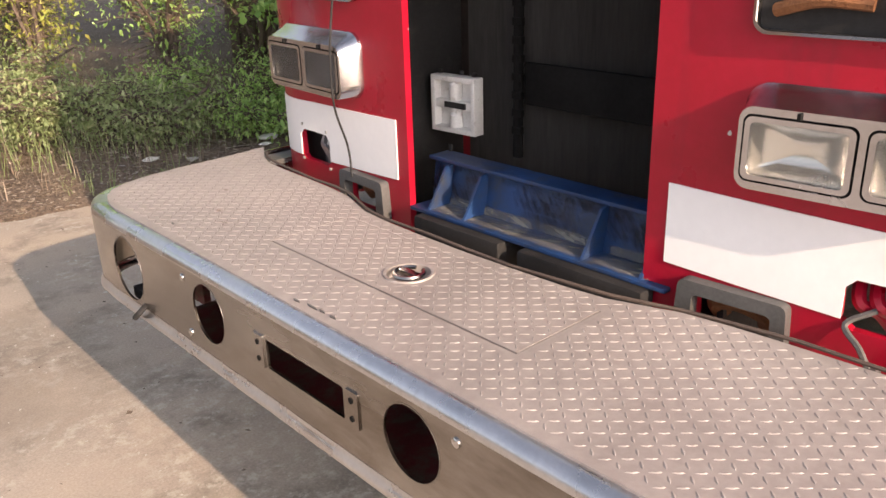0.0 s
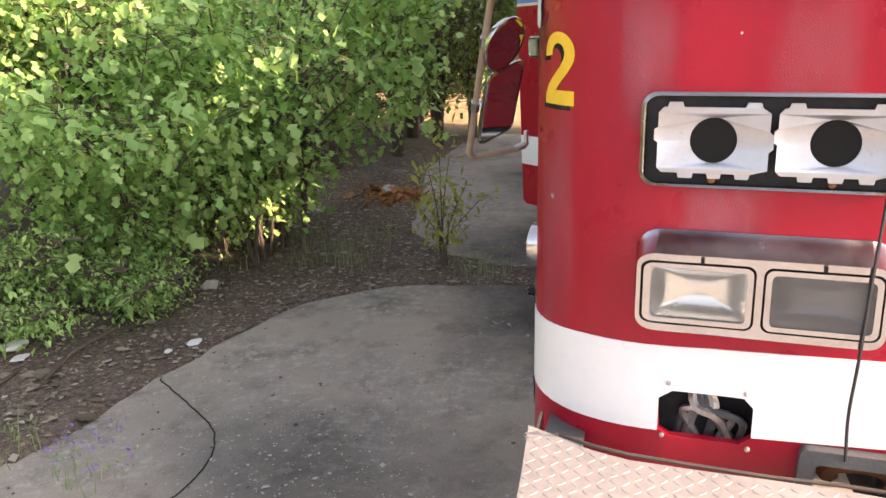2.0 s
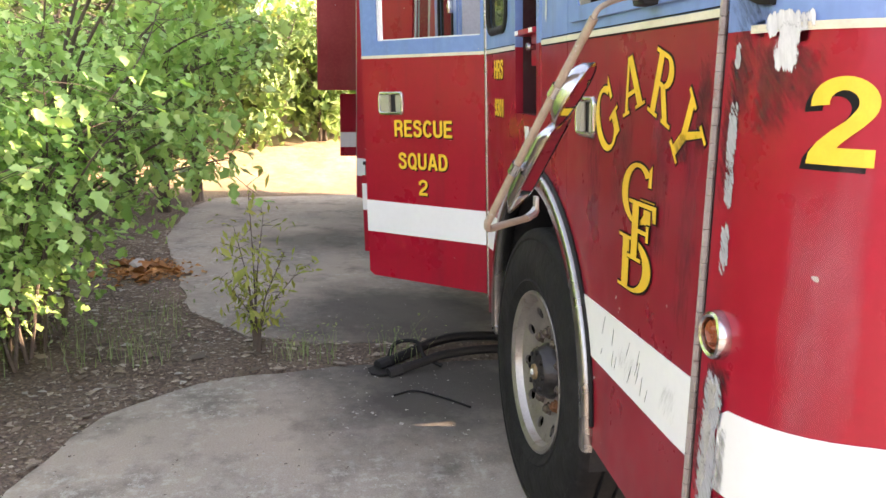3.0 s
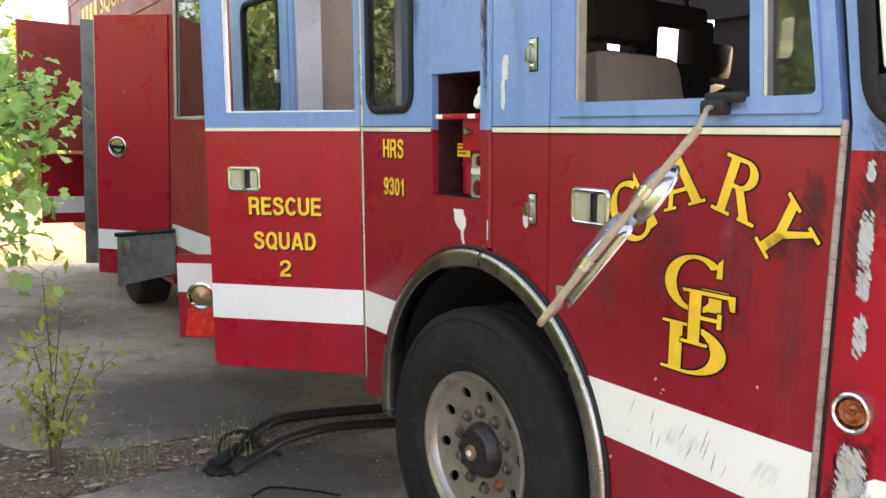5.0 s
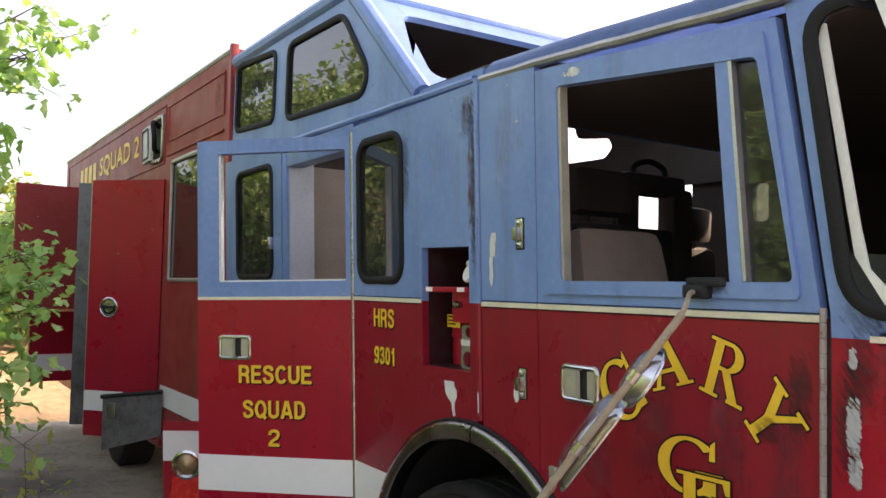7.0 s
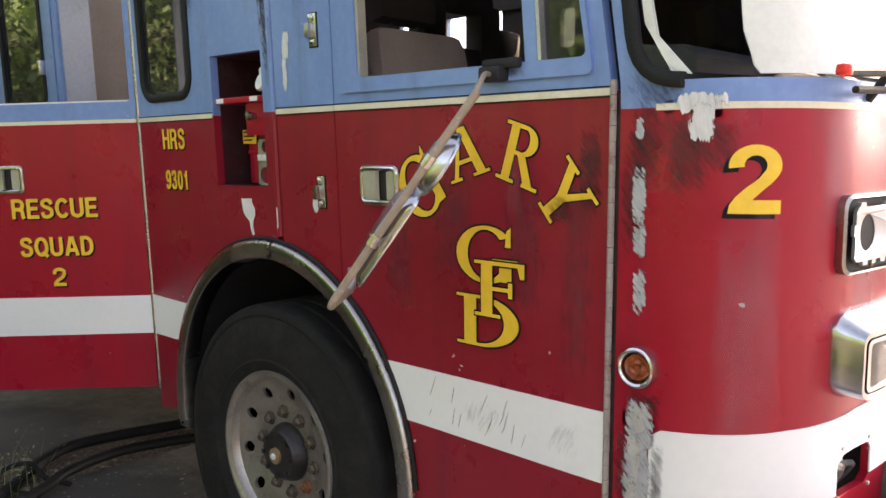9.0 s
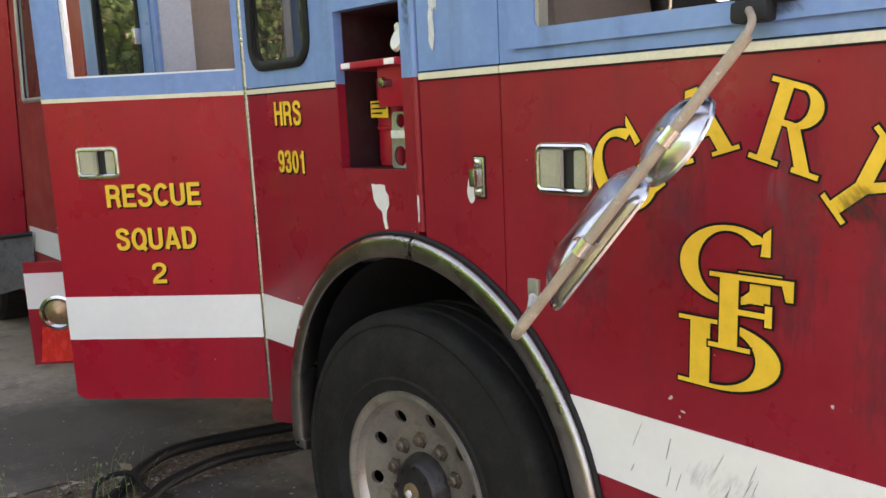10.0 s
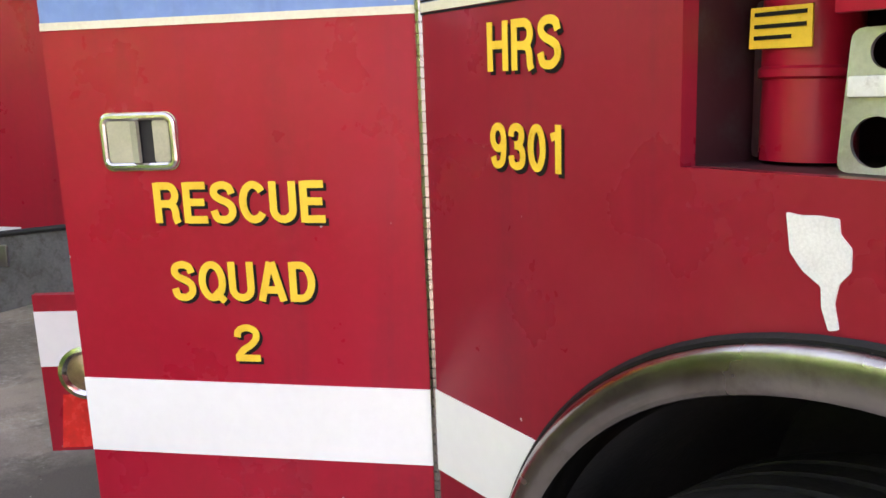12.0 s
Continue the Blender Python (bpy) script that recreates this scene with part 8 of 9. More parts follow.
# ---- the cab's near side leans out a little, more so towards its rear ----
def lean_out(ob, done):
    if ob.name.split(".")[0] in ("front_wheel", "tyre", "chassis", "rescue_body", "compartment_door", "cover_plate", "pump_skirt"):
        return
    if ob.type == "MESH" and ob.data not in done:
        done.add(ob.data)
        co = np.empty(len(ob.data.vertices) * 3)
        ob.data.vertices.foreach_get("co", co)
        p = co.reshape(-1, 3)
        much = np.clip((p[:, 0] - 1.9) / 0.8, 0, 1) * np.clip((p[:, 1] - 1.4) / 1.0, 0, 1)
        p[:, 1] += 0.04 * much * (p[:, 2] - 1.3)
        ob.data.vertices.foreach_set("co", p.reshape(-1))
        ob.data.update()
    for child in ob.children:
        lean_out(child, done)


lean_out(truck, set())

# ---- ground ----
SLAB_A = [(-14.0, -8.0), (-14.0, 5.9), (-4.0, 5.75), (-0.5, 5.5), (1.1, 5.24), (1.65, 5.18), (1.95, 4.92), (2.54, 4.74), (3.12, 4.72), (3.57, 4.64), (3.95, 4.58), (4.32, 4.46), (4.64, 4.20),
          (4.82, 3.94), (4.89, 3.63), (4.97, 3.30), (4.98, 2.6), (5.0, -8.0)]
SLAB_B = [(5.30, -8.0), (5.36, 2.6), (5.42, 3.4), (5.62, 3.9), (6.3, 4.36), (7.4, 4.62), (9.2, 5.05), (11.3, 5.12), (12.3, 4.9), (12.6, 3.0), (12.9, -8.0)]


def seg_dist(p, poly):
    best = 1e9
    for i in range(len(poly)):
        ax, ay = poly[i - 1]
        bx, by = poly[i]
        t = max(0, min(1, ((p[0] - ax) * (bx - ax) + (p[1] - ay) * (by - ay)) / max(1e-9, (bx - ax) ** 2 + (by - ay) ** 2)))
        best = min(best, math.hypot(p[0] - ax - t * (bx - ax), p[1] - ay - t * (by - ay)))
    return best


def ground_z(x, y):
    ins = inside(SLAB_A, x, y) or inside(SLAB_B, x, y)
    d = min(seg_dist((x, y), SLAB_A), seg_dist((x, y), SLAB_B)) if -6 < x < 16 and -9 < y < 12 else 3.0
    if ins:
        return -0.05 if d > 0.06 else -0.05 + 0.055 * (1 - d / 0.06)
    bumpy = 0.035 * noise.noise((x * 1.7, y * 1.7, 0)) + 0.015 * noise.noise((x * 6, y * 6, 3))
    rise = 0.006 + 0.05 * min(1, d / 0.8) + 0.10 * max(0, min(1, (y - 5.5) / 3))
    far = 0.0
    if x > 12.8:
        far = 1.1 * min(1, (x - 12.8) / 9)
    return rise + bumpy * min(1, d / 0.3) + far


def axis_steps(lo, hi, fine_lo, fine_hi, fine, coarse):
    out, v = [], lo
    while v < hi:
        out.append(v)
        if fine_lo <= v < fine_hi:
            v += fine
        else:
            gap = (fine_lo - v) if v < fine_lo else (v - fine_hi)
            v += min(coarse, max(fine, gap * 0.35 if v > fine_hi else max(fine, gap * 0.3)))
    return out + [hi]


gx = axis_steps(-260, 320, 0.8, 14.0, 0.14, 40)
gy = axis_steps(-260, 320, 2.4, 7.0, 0.12, 40)
verts = [(x, y, ground_z(x, y)) for x in gx for y in gy]
ny = len(gy)
faces = [(i * ny + j, (i + 1) * ny + j, (i + 1) * ny + j + 1, i * ny + j + 1) for i in range(len(gx) - 1) for j in range(ny - 1)]
me = bpy.data.meshes.new("ground")
me.from_pydata(verts, [], faces)
me.materials.append(SOIL)
me.polygons.foreach_set("use_smooth", [True] * len(faces))
tagged(new("ground", me), "bare brown soil with leaf litter and dry grass", "ground", kind="structure")
rnd = random.Random(5)


def rough_edge(poly, step=0.12, amp=0.02):
    out = []
    for i in range(len(poly)):
        a, b = Vector(poly[i - 1]), Vector(poly[i])
        n = max(1, int((b - a).length / step)) if (b - a).length < 6 else 2
        for k in range(n):
            q = a + (b - a) * k / n
            out.append((q.x + rnd.uniform(-amp, amp), q.y + rnd.uniform(-amp, amp)))
    return out


for k, poly in enumerate((SLAB_A, SLAB_B)):
    bm = plate(bmesh.new(), rough_edge(poly), [], lambda u, v, w: Vector((u, v, w + 0.0)), 0.12)
    tagged(part("pavement", bm, CONCRETE, None, angle=0), "stained grey concrete slab with broken edges", "pavement", kind="structure")
# a cable across the slab
crack = smooth_line([(3.12, 4.70, 0), (2.97, 4.50, 0), (2.82, 4.30, 0), (2.68, 4.15, 0), (2.50, 4.06, 0), (2.27, 4.03, 0), (2.08, 4.08, 0), (1.98, 4.18, 0)], 8)
bm = bmesh.new()
tube(bm, [(p.x + rnd.uniform(-.004, .004), p.y + rnd.uniform(-.004, .004), 0.003) for p in crack], 0.0032, 5)
tagged(part("fallen_cable", bm, RUBBER), "thin dark cable lying on the concrete", "cable")
bm = tube(bmesh.new(), smooth_line([(4.45, 3.02, 0.008), (4.5, 2.9, 0.01), (4.38, 2.75, 0.008), (4.25, 2.64, 0.008)]), 0.006, 6)
tagged(part("fallen_cable", bm, RUBBER), "short dark cable lying on the concrete", "cable")
# hoses under the truck
for k, (rad_, pts) in enumerate(((0.030, ((4.90, 3.04, 0.03), (5.0, 2.9, 0.05), (5.2, 2.7, 0.06), (5.33, 2.4, 0.05), (5.2, 1.6, 0.04))), (0.027, ((4.78, 2.98, 0.025), (4.85, 2.82, 0.05), (4.95, 2.66, 0.06), (5.05, 2.3, 0.05), (4.9, 1.7, 0.04))),
                                 (0.012, ((4.98, 3.02, 0.012), (5.06, 2.96, 0.10), (5.02, 2.84, 0.12), (4.92, 2.80, 0.06), (4.88, 2.7, 0.012))))):
    bm = tube(bmesh.new(), smooth_line(pts, 8), rad_, 10)
    e = thing("rubber_hose", pts[0], "tangled black rubber hose on the ground beneath the crew door", "hose", "hoses under the truck")
    part("hose", bm, RUBBER, e)
    if rad_ > 0.02:
        p, q = Vector(pts[0]), Vector(pts[1])
        d = (p - q).normalized()
        part("hose_end", tube(bmesh.new(), [p - d * 0.03, p + d * 0.05], rad_ * 1.25, 10), DARK, e, "black hose coupling")
# flat scrap of rubber at the hose ends
r5 = random.Random(12)
bm = plate(bmesh.new(), [(4.84 + 0.14 * math.cos(radians(a)) * r5.uniform(0.6, 1), 3.06 + 0.09 * math.sin(radians(a)) * r5.uniform(0.5, 1)) for a in range(0, 360, 24)], [],
           lambda u, v, w: Vector((u, v, 0.016 + w + 0.03 * max(0, u - 4.84))), 0.010)
tagged(part("rubber_flap", bm, RUBBER, None, angle=0), "torn flat black rubber flap on concrete", "scrap")

# ---- plants ----
def leaf_cloud(name, centres, per, spread, size, material, seed, parent=None, flat=0.75, long=1.0, lobes=True, facing=None):
    """Many single leaves, each a folded lobed blade, scattered round the given twig ends."""
    g = np.random.default_rng(seed)
    c = np.repeat(np.asarray(centres, float), per, axis=0)
    n = len(c)
    pos = c + g.normal(0, 1, (n, 3)) * np.array([spread, spread, spread * flat])
    yaw, tip, roll = g.uniform(0, 2 * np.pi, n), g.normal(-0.60, 0.5, n), g.normal(0, 0.5, n)
    if facing is not None:                                # leaves turned to the open, light side
        yaw = g.normal(facing, 1.3, n)
    s = size * np.exp(g.normal(-0.05, 0.32, n))
    if lobes:
        base = np.array([(0, 0, 0), (-0.44, 0.24, 0.08), (-0.22, 0.44, 0.03), (-0.42, 0.80, 0.07), (0, 1.20, -0.12), (0.42, 0.80, 0.07), (0.22, 0.44, 0.03), (0.44, 0.24, 0.08)])
        tri = np.array([(0, 2, 1), (0, 4, 2), (2, 4, 3), (0, 7, 6), (0, 6, 4), (6, 5, 4)])
    else:
        base = np.array([(0, 0, 0), (-0.22, 0.45, 0.05), (0, 1.0, -0.06), (0.22, 0.45, 0.05)])
        tri = np.array([(0, 2, 1), (0, 3, 2)])
    base = base * np.array([1.0, long, 1.0])
    cy_, sy_, ct, st, cr, sr = np.cos(yaw), np.sin(yaw), np.cos(tip), np.sin(tip), np.cos(roll), np.sin(roll)
    x0, y0, z0 = base[:, 0][None], base[:, 1][None], base[:, 2][None]
    x1, z1 = x0 * cr[:, None] + z0 * sr[:, None], -x0 * sr[:, None] + z0 * cr[:, None]
    y2, z2 = y0 * ct[:, None] - z1 * st[:, None], y0 * st[:, None] + z1 * ct[:, None]
    x3, y3 = x1 * cy_[:, None] - y2 * sy_[:, None], x1 * sy_[:, None] + y2 * cy_[:, None]
    v = np.stack([x3, y3, z2], -1) * s[:, None, None] + pos[:, None, :]
    v[..., 2] = np.maximum(v[..., 2], 0.02)
    k = len(base)
    f = (tri[None] + (np.arange(n) * k)[:, None, None]).reshape(-1, 3)
    me = bpy.data.meshes.new(name)
    v = v.reshape(-1, 3)
    me.vertices.add(len(v))
    me.vertices.foreach_set("co", v.ravel())
    me.loops.add(f.size)
    me.loops.foreach_set("vertex_index", f.ravel())
    me.polygons.add(len(f))
    me.polygons.foreach_set("loop_start", np.arange(0, f.size, 3))
    me.update()
    me.validate()
    me.materials.append(material)
    ob = new(name, me)
    if parent:
        ob.parent = parent
        ob.matrix_parent_inverse = Matrix.Translation(-parent.location)
    return ob


def limbs(at, tall, wide, count, seed, thick=0.03, droop=0.0, low=0.1, foot=0.06):
    """Stems that rise and fork from one foot; gives the mesh and the twig ends."""
    r = random.Random(seed)
    bm = bmesh.new()
    ends = []
    for k in range(count):
        a = 2 * math.pi * (k + r.random() * 0.8) / count
        h = tall * r.uniform(0.40 if foot > 0.1 else 0.55, 1.0)
        reach = wide * r.uniform(0.35, 1.0)
        p0 = Vector(at) + Vector((r.uniform(-foot, foot), r.uniform(-foot, foot), 0))
        p3 = Vector(at) + Vector((math.cos(a) * reach, math.sin(a) * reach, h - droop * reach))
        p1 = p0 + Vector((math.cos(a) * reach * 0.15, math.sin(a) * reach * 0.15, h * 0.45))
        p2 = p0 + (p3 - p0) * 0.7 + Vector((r.uniform(-0.1, 0.1), r.uniform(-0.1, 0.1), h * 0.12))
        line = smooth_line([p0, p1, p2, p3], 4)
        tube(bm, line, [thick * (1 - 0.85 * i / (len(line) - 1)) for i in range(len(line))], 6, False)
        for i in range(max(2, int(low * len(line))), len(line)):
            q = line[i]
            for _ in range(3):
                b = r.uniform(0, 2 * math.pi)
                ln = r.uniform(0.12, 0.34) * (0.5 + tall / 4)
                e = q + Vector((math.cos(b) * ln, math.sin(b) * ln, r.uniform(-0.25, 0.4) * ln))
                if e.z < 0.08:
                    continue
                tube(bm, [q, (q + e) / 2 + Vector((0, 0, 0.02)), e], [thick * 0.25, thick * 0.16, thick * 0.08], 4, False)
                ends.append(e[:])
                ends.append(((q + e) / 2)[:])
    return bm, ends


def bush(at, tall, wide, seed, material, per=9, size=0.045, count=9, label="", lobes=True, spread=0.13, low=0.1, foot=0.06, thick=0.03, arched=False, clear=0.0):
    at = (at[0], at[1], max(0, ground_z(at[0], at[1])))
    e = thing("bush", at, label or "dense green leafy roadside bush", "bush", "bushes along the lot")
    bm, ends = limbs(at, tall, wide, count, seed, thick, low=low, foot=foot)
    part("stem", bm, BARK, e)
    if tall > 1:                                          # gaps between the sprays of leaves
        ends = [q for q in ends if noise.noise(Vector(q) * 2.2 + Vector((seed % 97, 0, 0))) > -0.10]
    if arched:                                            # bare below where it leans out over the soil
        ends = [q for q in ends if q[2] > max(0.24, 0.62 + 0.6 * (4.8 - q[1]))]
    if clear:                                             # bare stems near the ground
        ends = [q for q in ends if q[2] > at[2] + clear]
    leaf_cloud("foliage", ends, per, spread, size, material, seed, e, lobes=lobes, facing=2.8 if arched else None)
    return e


def tree(at, tall, seed, material, wide=2.2, per=7, size=0.10, trunk=0.12, crown_low=0.35, count=12):
    r = random.Random(seed)
    at = (at[0], at[1], max(0, ground_z(at[0], at[1])))
    e = thing("tree", at, "leafy green tree with a thin grey trunk", "tree", "trees behind the bushes")
    top = Vector(at) + Vector((r.uniform(-0.4, 0.4), r.uniform(-0.4, 0.4), tall * 0.7))
    line = smooth_line([Vector(at), Vector(at) + Vector((r.uniform(-.1, .1), r.uniform(-.1, .1), tall * 0.3)), top], 6)
    bm = tube(bmesh.new(), line, [trunk * (1 - 0.6 * i / (len(line) - 1)) for i in range(len(line))], 9, False)
    part("trunk", bm, BARK, e)
    bm = bmesh.new()
    ends = []
    for k in range(count):
        f = crown_low + (1 - crown_low) * k / count
        q = line[min(len(line) - 1, int(f * (len(line) - 1)))]
        a = k * 2.4 + r.random()
        reach = wide * r.uniform(0.55, 1.0) * (1.1 - 0.5 * f)
        p = q + Vector((math.cos(a) * reach, math.sin(a) * reach, r.uniform(0.1, 0.5) * tall * 0.4))
        ln = smooth_line([q, (q + p) / 2 + Vector((0, 0, 0.2)), p], 5)
        tube(bm, ln, [trunk * 0.4 * (1 - 0.85 * i / (len(ln) - 1)) for i in range(len(ln))], 5, False)
        for i in range(3, len(ln)):
            for _ in range(7):
                b = Vector((r.gauss(0, 1), r.gauss(0, 1), r.gauss(0, 0.7))).normalized() * r.uniform(0.2, 0.6)
                t = ln[i] + b
                tube(bm, [ln[i], t], [0.010, 0.004], 4, False)
                ends += [t[:], (ln[i] + b * 0.6)[:]]
    part("limb", bm, BARK, e)
    leaf_cloud("crown", ends, per, 0.16, size, material, seed, e)
    return e


# bushes at the lot's edge, near to far
rb = random.Random(8)
for x, y, h, w in ((5.05, 5.20, 2.2, 1.42), (4.35, 5.75, 2.3, 1.25), (5.6, 5.35, 2.5, 1.25)):
    bush((x, y), h, w, rb.randrange(9999), LEAF, count=17, low=0.12, foot=0.22, thick=0.012, size=0.050, per=7, spread=0.16, label="pale green bush leaning out over the slab", arched=True)
for x, y, h, w, mt, n in ((6.4, 6.35, 2.3, 1.0, LEAF, 10), (7.5, 6.5, 2.7, 1.1, LEAF_DARK, 10), (8.7, 6.0, 3.0, 1.1, LEAF_DARK, 12), (9.8, 5.6, 3.2, 1.2, LEAF_DARK, 12), (10.9, 5.35, 3.2, 1.2, LEAF_DARK, 11), (11.9, 5.1, 2.7, 0.95, LEAF_DARK, 9), (5.0, 6.5, 2.4, 1.05, LEAF, 10),
                          (4.0, 6.9, 2.1, 0.95, LEAF, 9), (3.2, 7.2, 2.0, 0.95, LEAF, 10), (2.3, 7.9, 2.2, 0.6, LEAF_YELLOW, 8), (2.5, 8.6, 2.3, 1.1, LEAF_DARK, 8), (1.2, 9.2, 2.0, 1.1, LEAF_DARK, 7), (0.0, 9.8, 2.2, 1.2, LEAF_DARK, 7),
                          (6.2, 7.1, 3.1, 1.4, LEAF_DARK, 7), (9.0, 7.3, 3.3, 1.4, LEAF_DARK, 7), (4.4, 8.1, 2.9, 1.4, LEAF_DARK, 7),
                          (12.8, 6.2, 2.6, 1.2, LEAF_DARK, 8), (14.0, 7.0, 2.8, 1.3, LEAF_DARK, 7)):
    fine = x < 4.5                                        # small-leaved scrub where the lot is open
    bush((x, y), h, w, rb.randrange(9999), mt, count=n, lobes=not fine, size=0.042 if fine else 0.045, per=9 if fine else 7, clear=0.65 if 6 < x < 13 else 0.0)
for x, y, h in ((5.0, 9.2, 5.8), (7.4, 8.8, 6.0), (9.6, 8.4, 5.8), (2.8, 10.6, 6.0), (11.8, 8.0, 8.5), (16.6, 7.6, 7.5), (19.0, 6.5, 8.0), (0.2, 11.5, 5.5), (-2.5, 12.0, 5.5), (14.5, 8.6, 8.5), (6.2, 11.5, 7.0), (10.4, 11.5, 7.5), (12.6, 7.0, 6.5), (11.4, 5.9, 5.2)):
    tree((x, y), h, rb.randrange(9999), LEAF_DARK if rb.random() < 0.5 else LEAF)
for x, y, h in ((5.10, 7.0, 4.6), (4.9, 7.6, 4.8)):       # slim trunks that show between the bushes
    tree((x, y), h, rb.randrange(9999), LEAF, wide=1.3, trunk=0.042, crown_low=0.55, count=9, size=0.07)
for x, y, h, w, mt in ((15.2, 5.7, 2.6, 1.3, LEAF_DARK), (15.8, 4.6, 2.4, 1.2, LEAF_DARK), (16.6, 3.4, 2.6, 1.4, LEAF_DARK), (17.2, 2.2, 2.4, 1.3, LEAF_DARK), (16.2, 6.6, 3.2, 1.4, LEAF_DARK), (18.0, 1.0, 2.6, 1.4, LEAF_YELLOW)):
    bush((x, y), h, w, rb.randrange(9999), mt, per=6, size=0.12, count=9, label="sunlit yellow-green scrub on a dry bank", spread=0.18)
# distant scrub on the sunlit bank
for k in range(16):
    x, y = 17 + 9 * rb.random(), -6 + 17 * k / 15 + rb.uniform(-0.5, 0.5)
    bush((x, y), 2.2 + rb.random() * 0.8, 1.6, rb.randrange(9999), LEAF_YELLOW if k % 3 else LEAF, per=7, size=0.16, count=7, label="distant yellow-green scrub on a dry bank", spread=0.22)

# young sapling whose thin branches hang out over the slab
sap_at = (5.55, 5.0, ground_z(5.55, 5.0))
e = thing("sapling", sap_at, "young leafy sapling with thin branches over the slab", "tree")
r3 = random.Random(5)
bm = bmesh.new()
ends = []
for tip in ((5.0, 3.75, 3.0), (4.9, 3.92, 2.85), (5.0, 4.05, 2.5), (5.1, 3.88, 3.15), (5.1, 3.9, 1.95), (5.2, 3.82, 1.7), (5.0, 4.0, 2.1), (5.3, 3.78, 1.82), (5.1, 3.85, 1.45), (5.2, 3.92, 1.2), (5.5, 3.8, 2.0)):
    p0, p3 = Vector(sap_at), Vector(tip)
    p1 = p0 + Vector(((p3.x - p0.x) * 0.15, (p3.y - p0.y) * 0.12, p3.z * 0.55))
    p2 = p0 + (p3 - p0) * 0.62 + Vector((0, 0, p3.z * 0.26))
    ln = smooth_line([p0, p1, p2, p3], 5)
    tube(bm, ln, [0.016 * (1 - 0.85 * i / (len(ln) - 1)) for i in range(len(ln))], 5, False)
    for i in range(9, len(ln)):
        for _ in range(3):
            q = ln[i] + Vector((r3.gauss(0, 0.10), r3.gauss(0, 0.10), r3.gauss(-0.02, 0.07)))
            tube(bm, [ln[i], q], [0.003, 0.0015], 4, False)
            ends += [q[:], ((ln[i] + q) / 2)[:]]
part("stem", bm, BARK, e)
leaf_cloud("foliage", ends, 3, 0.05, 0.058, LEAF, 55, e)

# tall dry weed in the joint between the slabs
weed_at = (5.19, 3.79, 0.0)
e = thing("weed", weed_at, "tall thin yellowing weed in the slab joint", "weed")
r2 = random.Random(3)
bm = bmesh.new()
tube(bm, smooth_line([Vector(weed_at) + Vector(d) for d in ((0, 0, -0.02), (0.01, 0.0, 0.12), (0.0, 0.02, 0.25), (0.02, 0.03, 0.36))], 4), [0.030, 0.029, 0.028, 0.027, 0.026, 0.025, 0.024, 0.022, 0.020, 0.018, 0.015, 0.010, 0.008], 8)
part("stub", bm, BARK, e, "thick broken woody stub")
bm = bmesh.new()
ends = []
for dx, dy, h in ((0.05, 0.03, 1.02), (-0.02, 0.10, 0.78), (0.02, -0.16, 0.62), (0.10, -0.26, 0.50), (-0.04, 0.20, 0.48), (0.04, -0.06, 0.85)):
    p0 = Vector(weed_at) + Vector((r2.uniform(-.015, .015), r2.uniform(-.015, .015), 0.02))
    p = p0 + Vector((dx, dy, h))
    ln = smooth_line([p0, p0 + Vector((dx * 0.2, dy * 0.2, h * 0.5)), p], 6)
    tube(bm, ln, [0.006 * (1 - 0.75 * i / (len(ln) - 1)) for i in range(len(ln))], 5, False)
    for i in range(4, len(ln)):
        for _ in range(2):
            q = ln[i] + Vector((r2.gauss(0, .04), r2.gauss(0, .045), r2.gauss(0.02, .03)))
            tube(bm, [ln[i], q], [0.002, 0.001], 4, False)
            ends.append(q[:])
part("stem", bm, BARK, e)
leaf_cloud("foliage", ends, 4, 0.04, 0.046, LEAF_YELLOW, 77, e, lobes=False, long=1.3)


def tuft(x, y, tall, wide, seed, material, blades=32, label="wispy grey-green weed tuft"):
    """A clump of thin curved blades and stalks."""
    g = np.random.default_rng(seed)
    at = (x, y, max(0.0, ground_z(x, y)))
    e = thing("weed_tuft", at, label, "weed", "weeds at the slab edge")
    vs, fs = [], []
    for k in range(blades):
        a, b = g.uniform(0, 6.28), g.uniform(0, 6.28)
        r = wide * 0.5 * g.random() ** 0.5
        p = np.array([x + r * math.cos(a), y + r * math.sin(a), at[2] - 0.01])
        h = tall * g.uniform(0.4, 1.0)
        lean = np.array([math.cos(b), math.sin(b), 0]) * h * g.uniform(0.1, 0.7)
        w = np.array([-math.sin(b), math.cos(b), 0]) * g.uniform(0.0015, 0.004)
        n0 = len(vs)
        for f in (0, 0.5, 1.0):
            c = p + lean * f * f + np.array([0, 0, h * (f - 0.18 * f * f)])
            vs += [tuple(c - w * (1.05 - f)), tuple(c + w * (1.05 - f))]
        fs += [(n0, n0 + 1, n0 + 3, n0 + 2), (n0 + 2, n0 + 3, n0 + 5, n0 + 4)]
    me = bpy.data.meshes.new("blade_clump")
    me.from_pydata(vs, [], fs)
    me.materials.append(material)
    ob = new("blade_clump", me)
    ob.parent = e
    ob.matrix_parent_inverse = Matrix.Translation(-e.location)
    tips = [vs[i] for i in range(4, len(vs), 12)]
    tagged(ob, kind="stuff")
    tagged(leaf_cloud("leaflet", tips, 3, 0.03, 0.022, material, seed, e, lobes=False), kind="stuff")


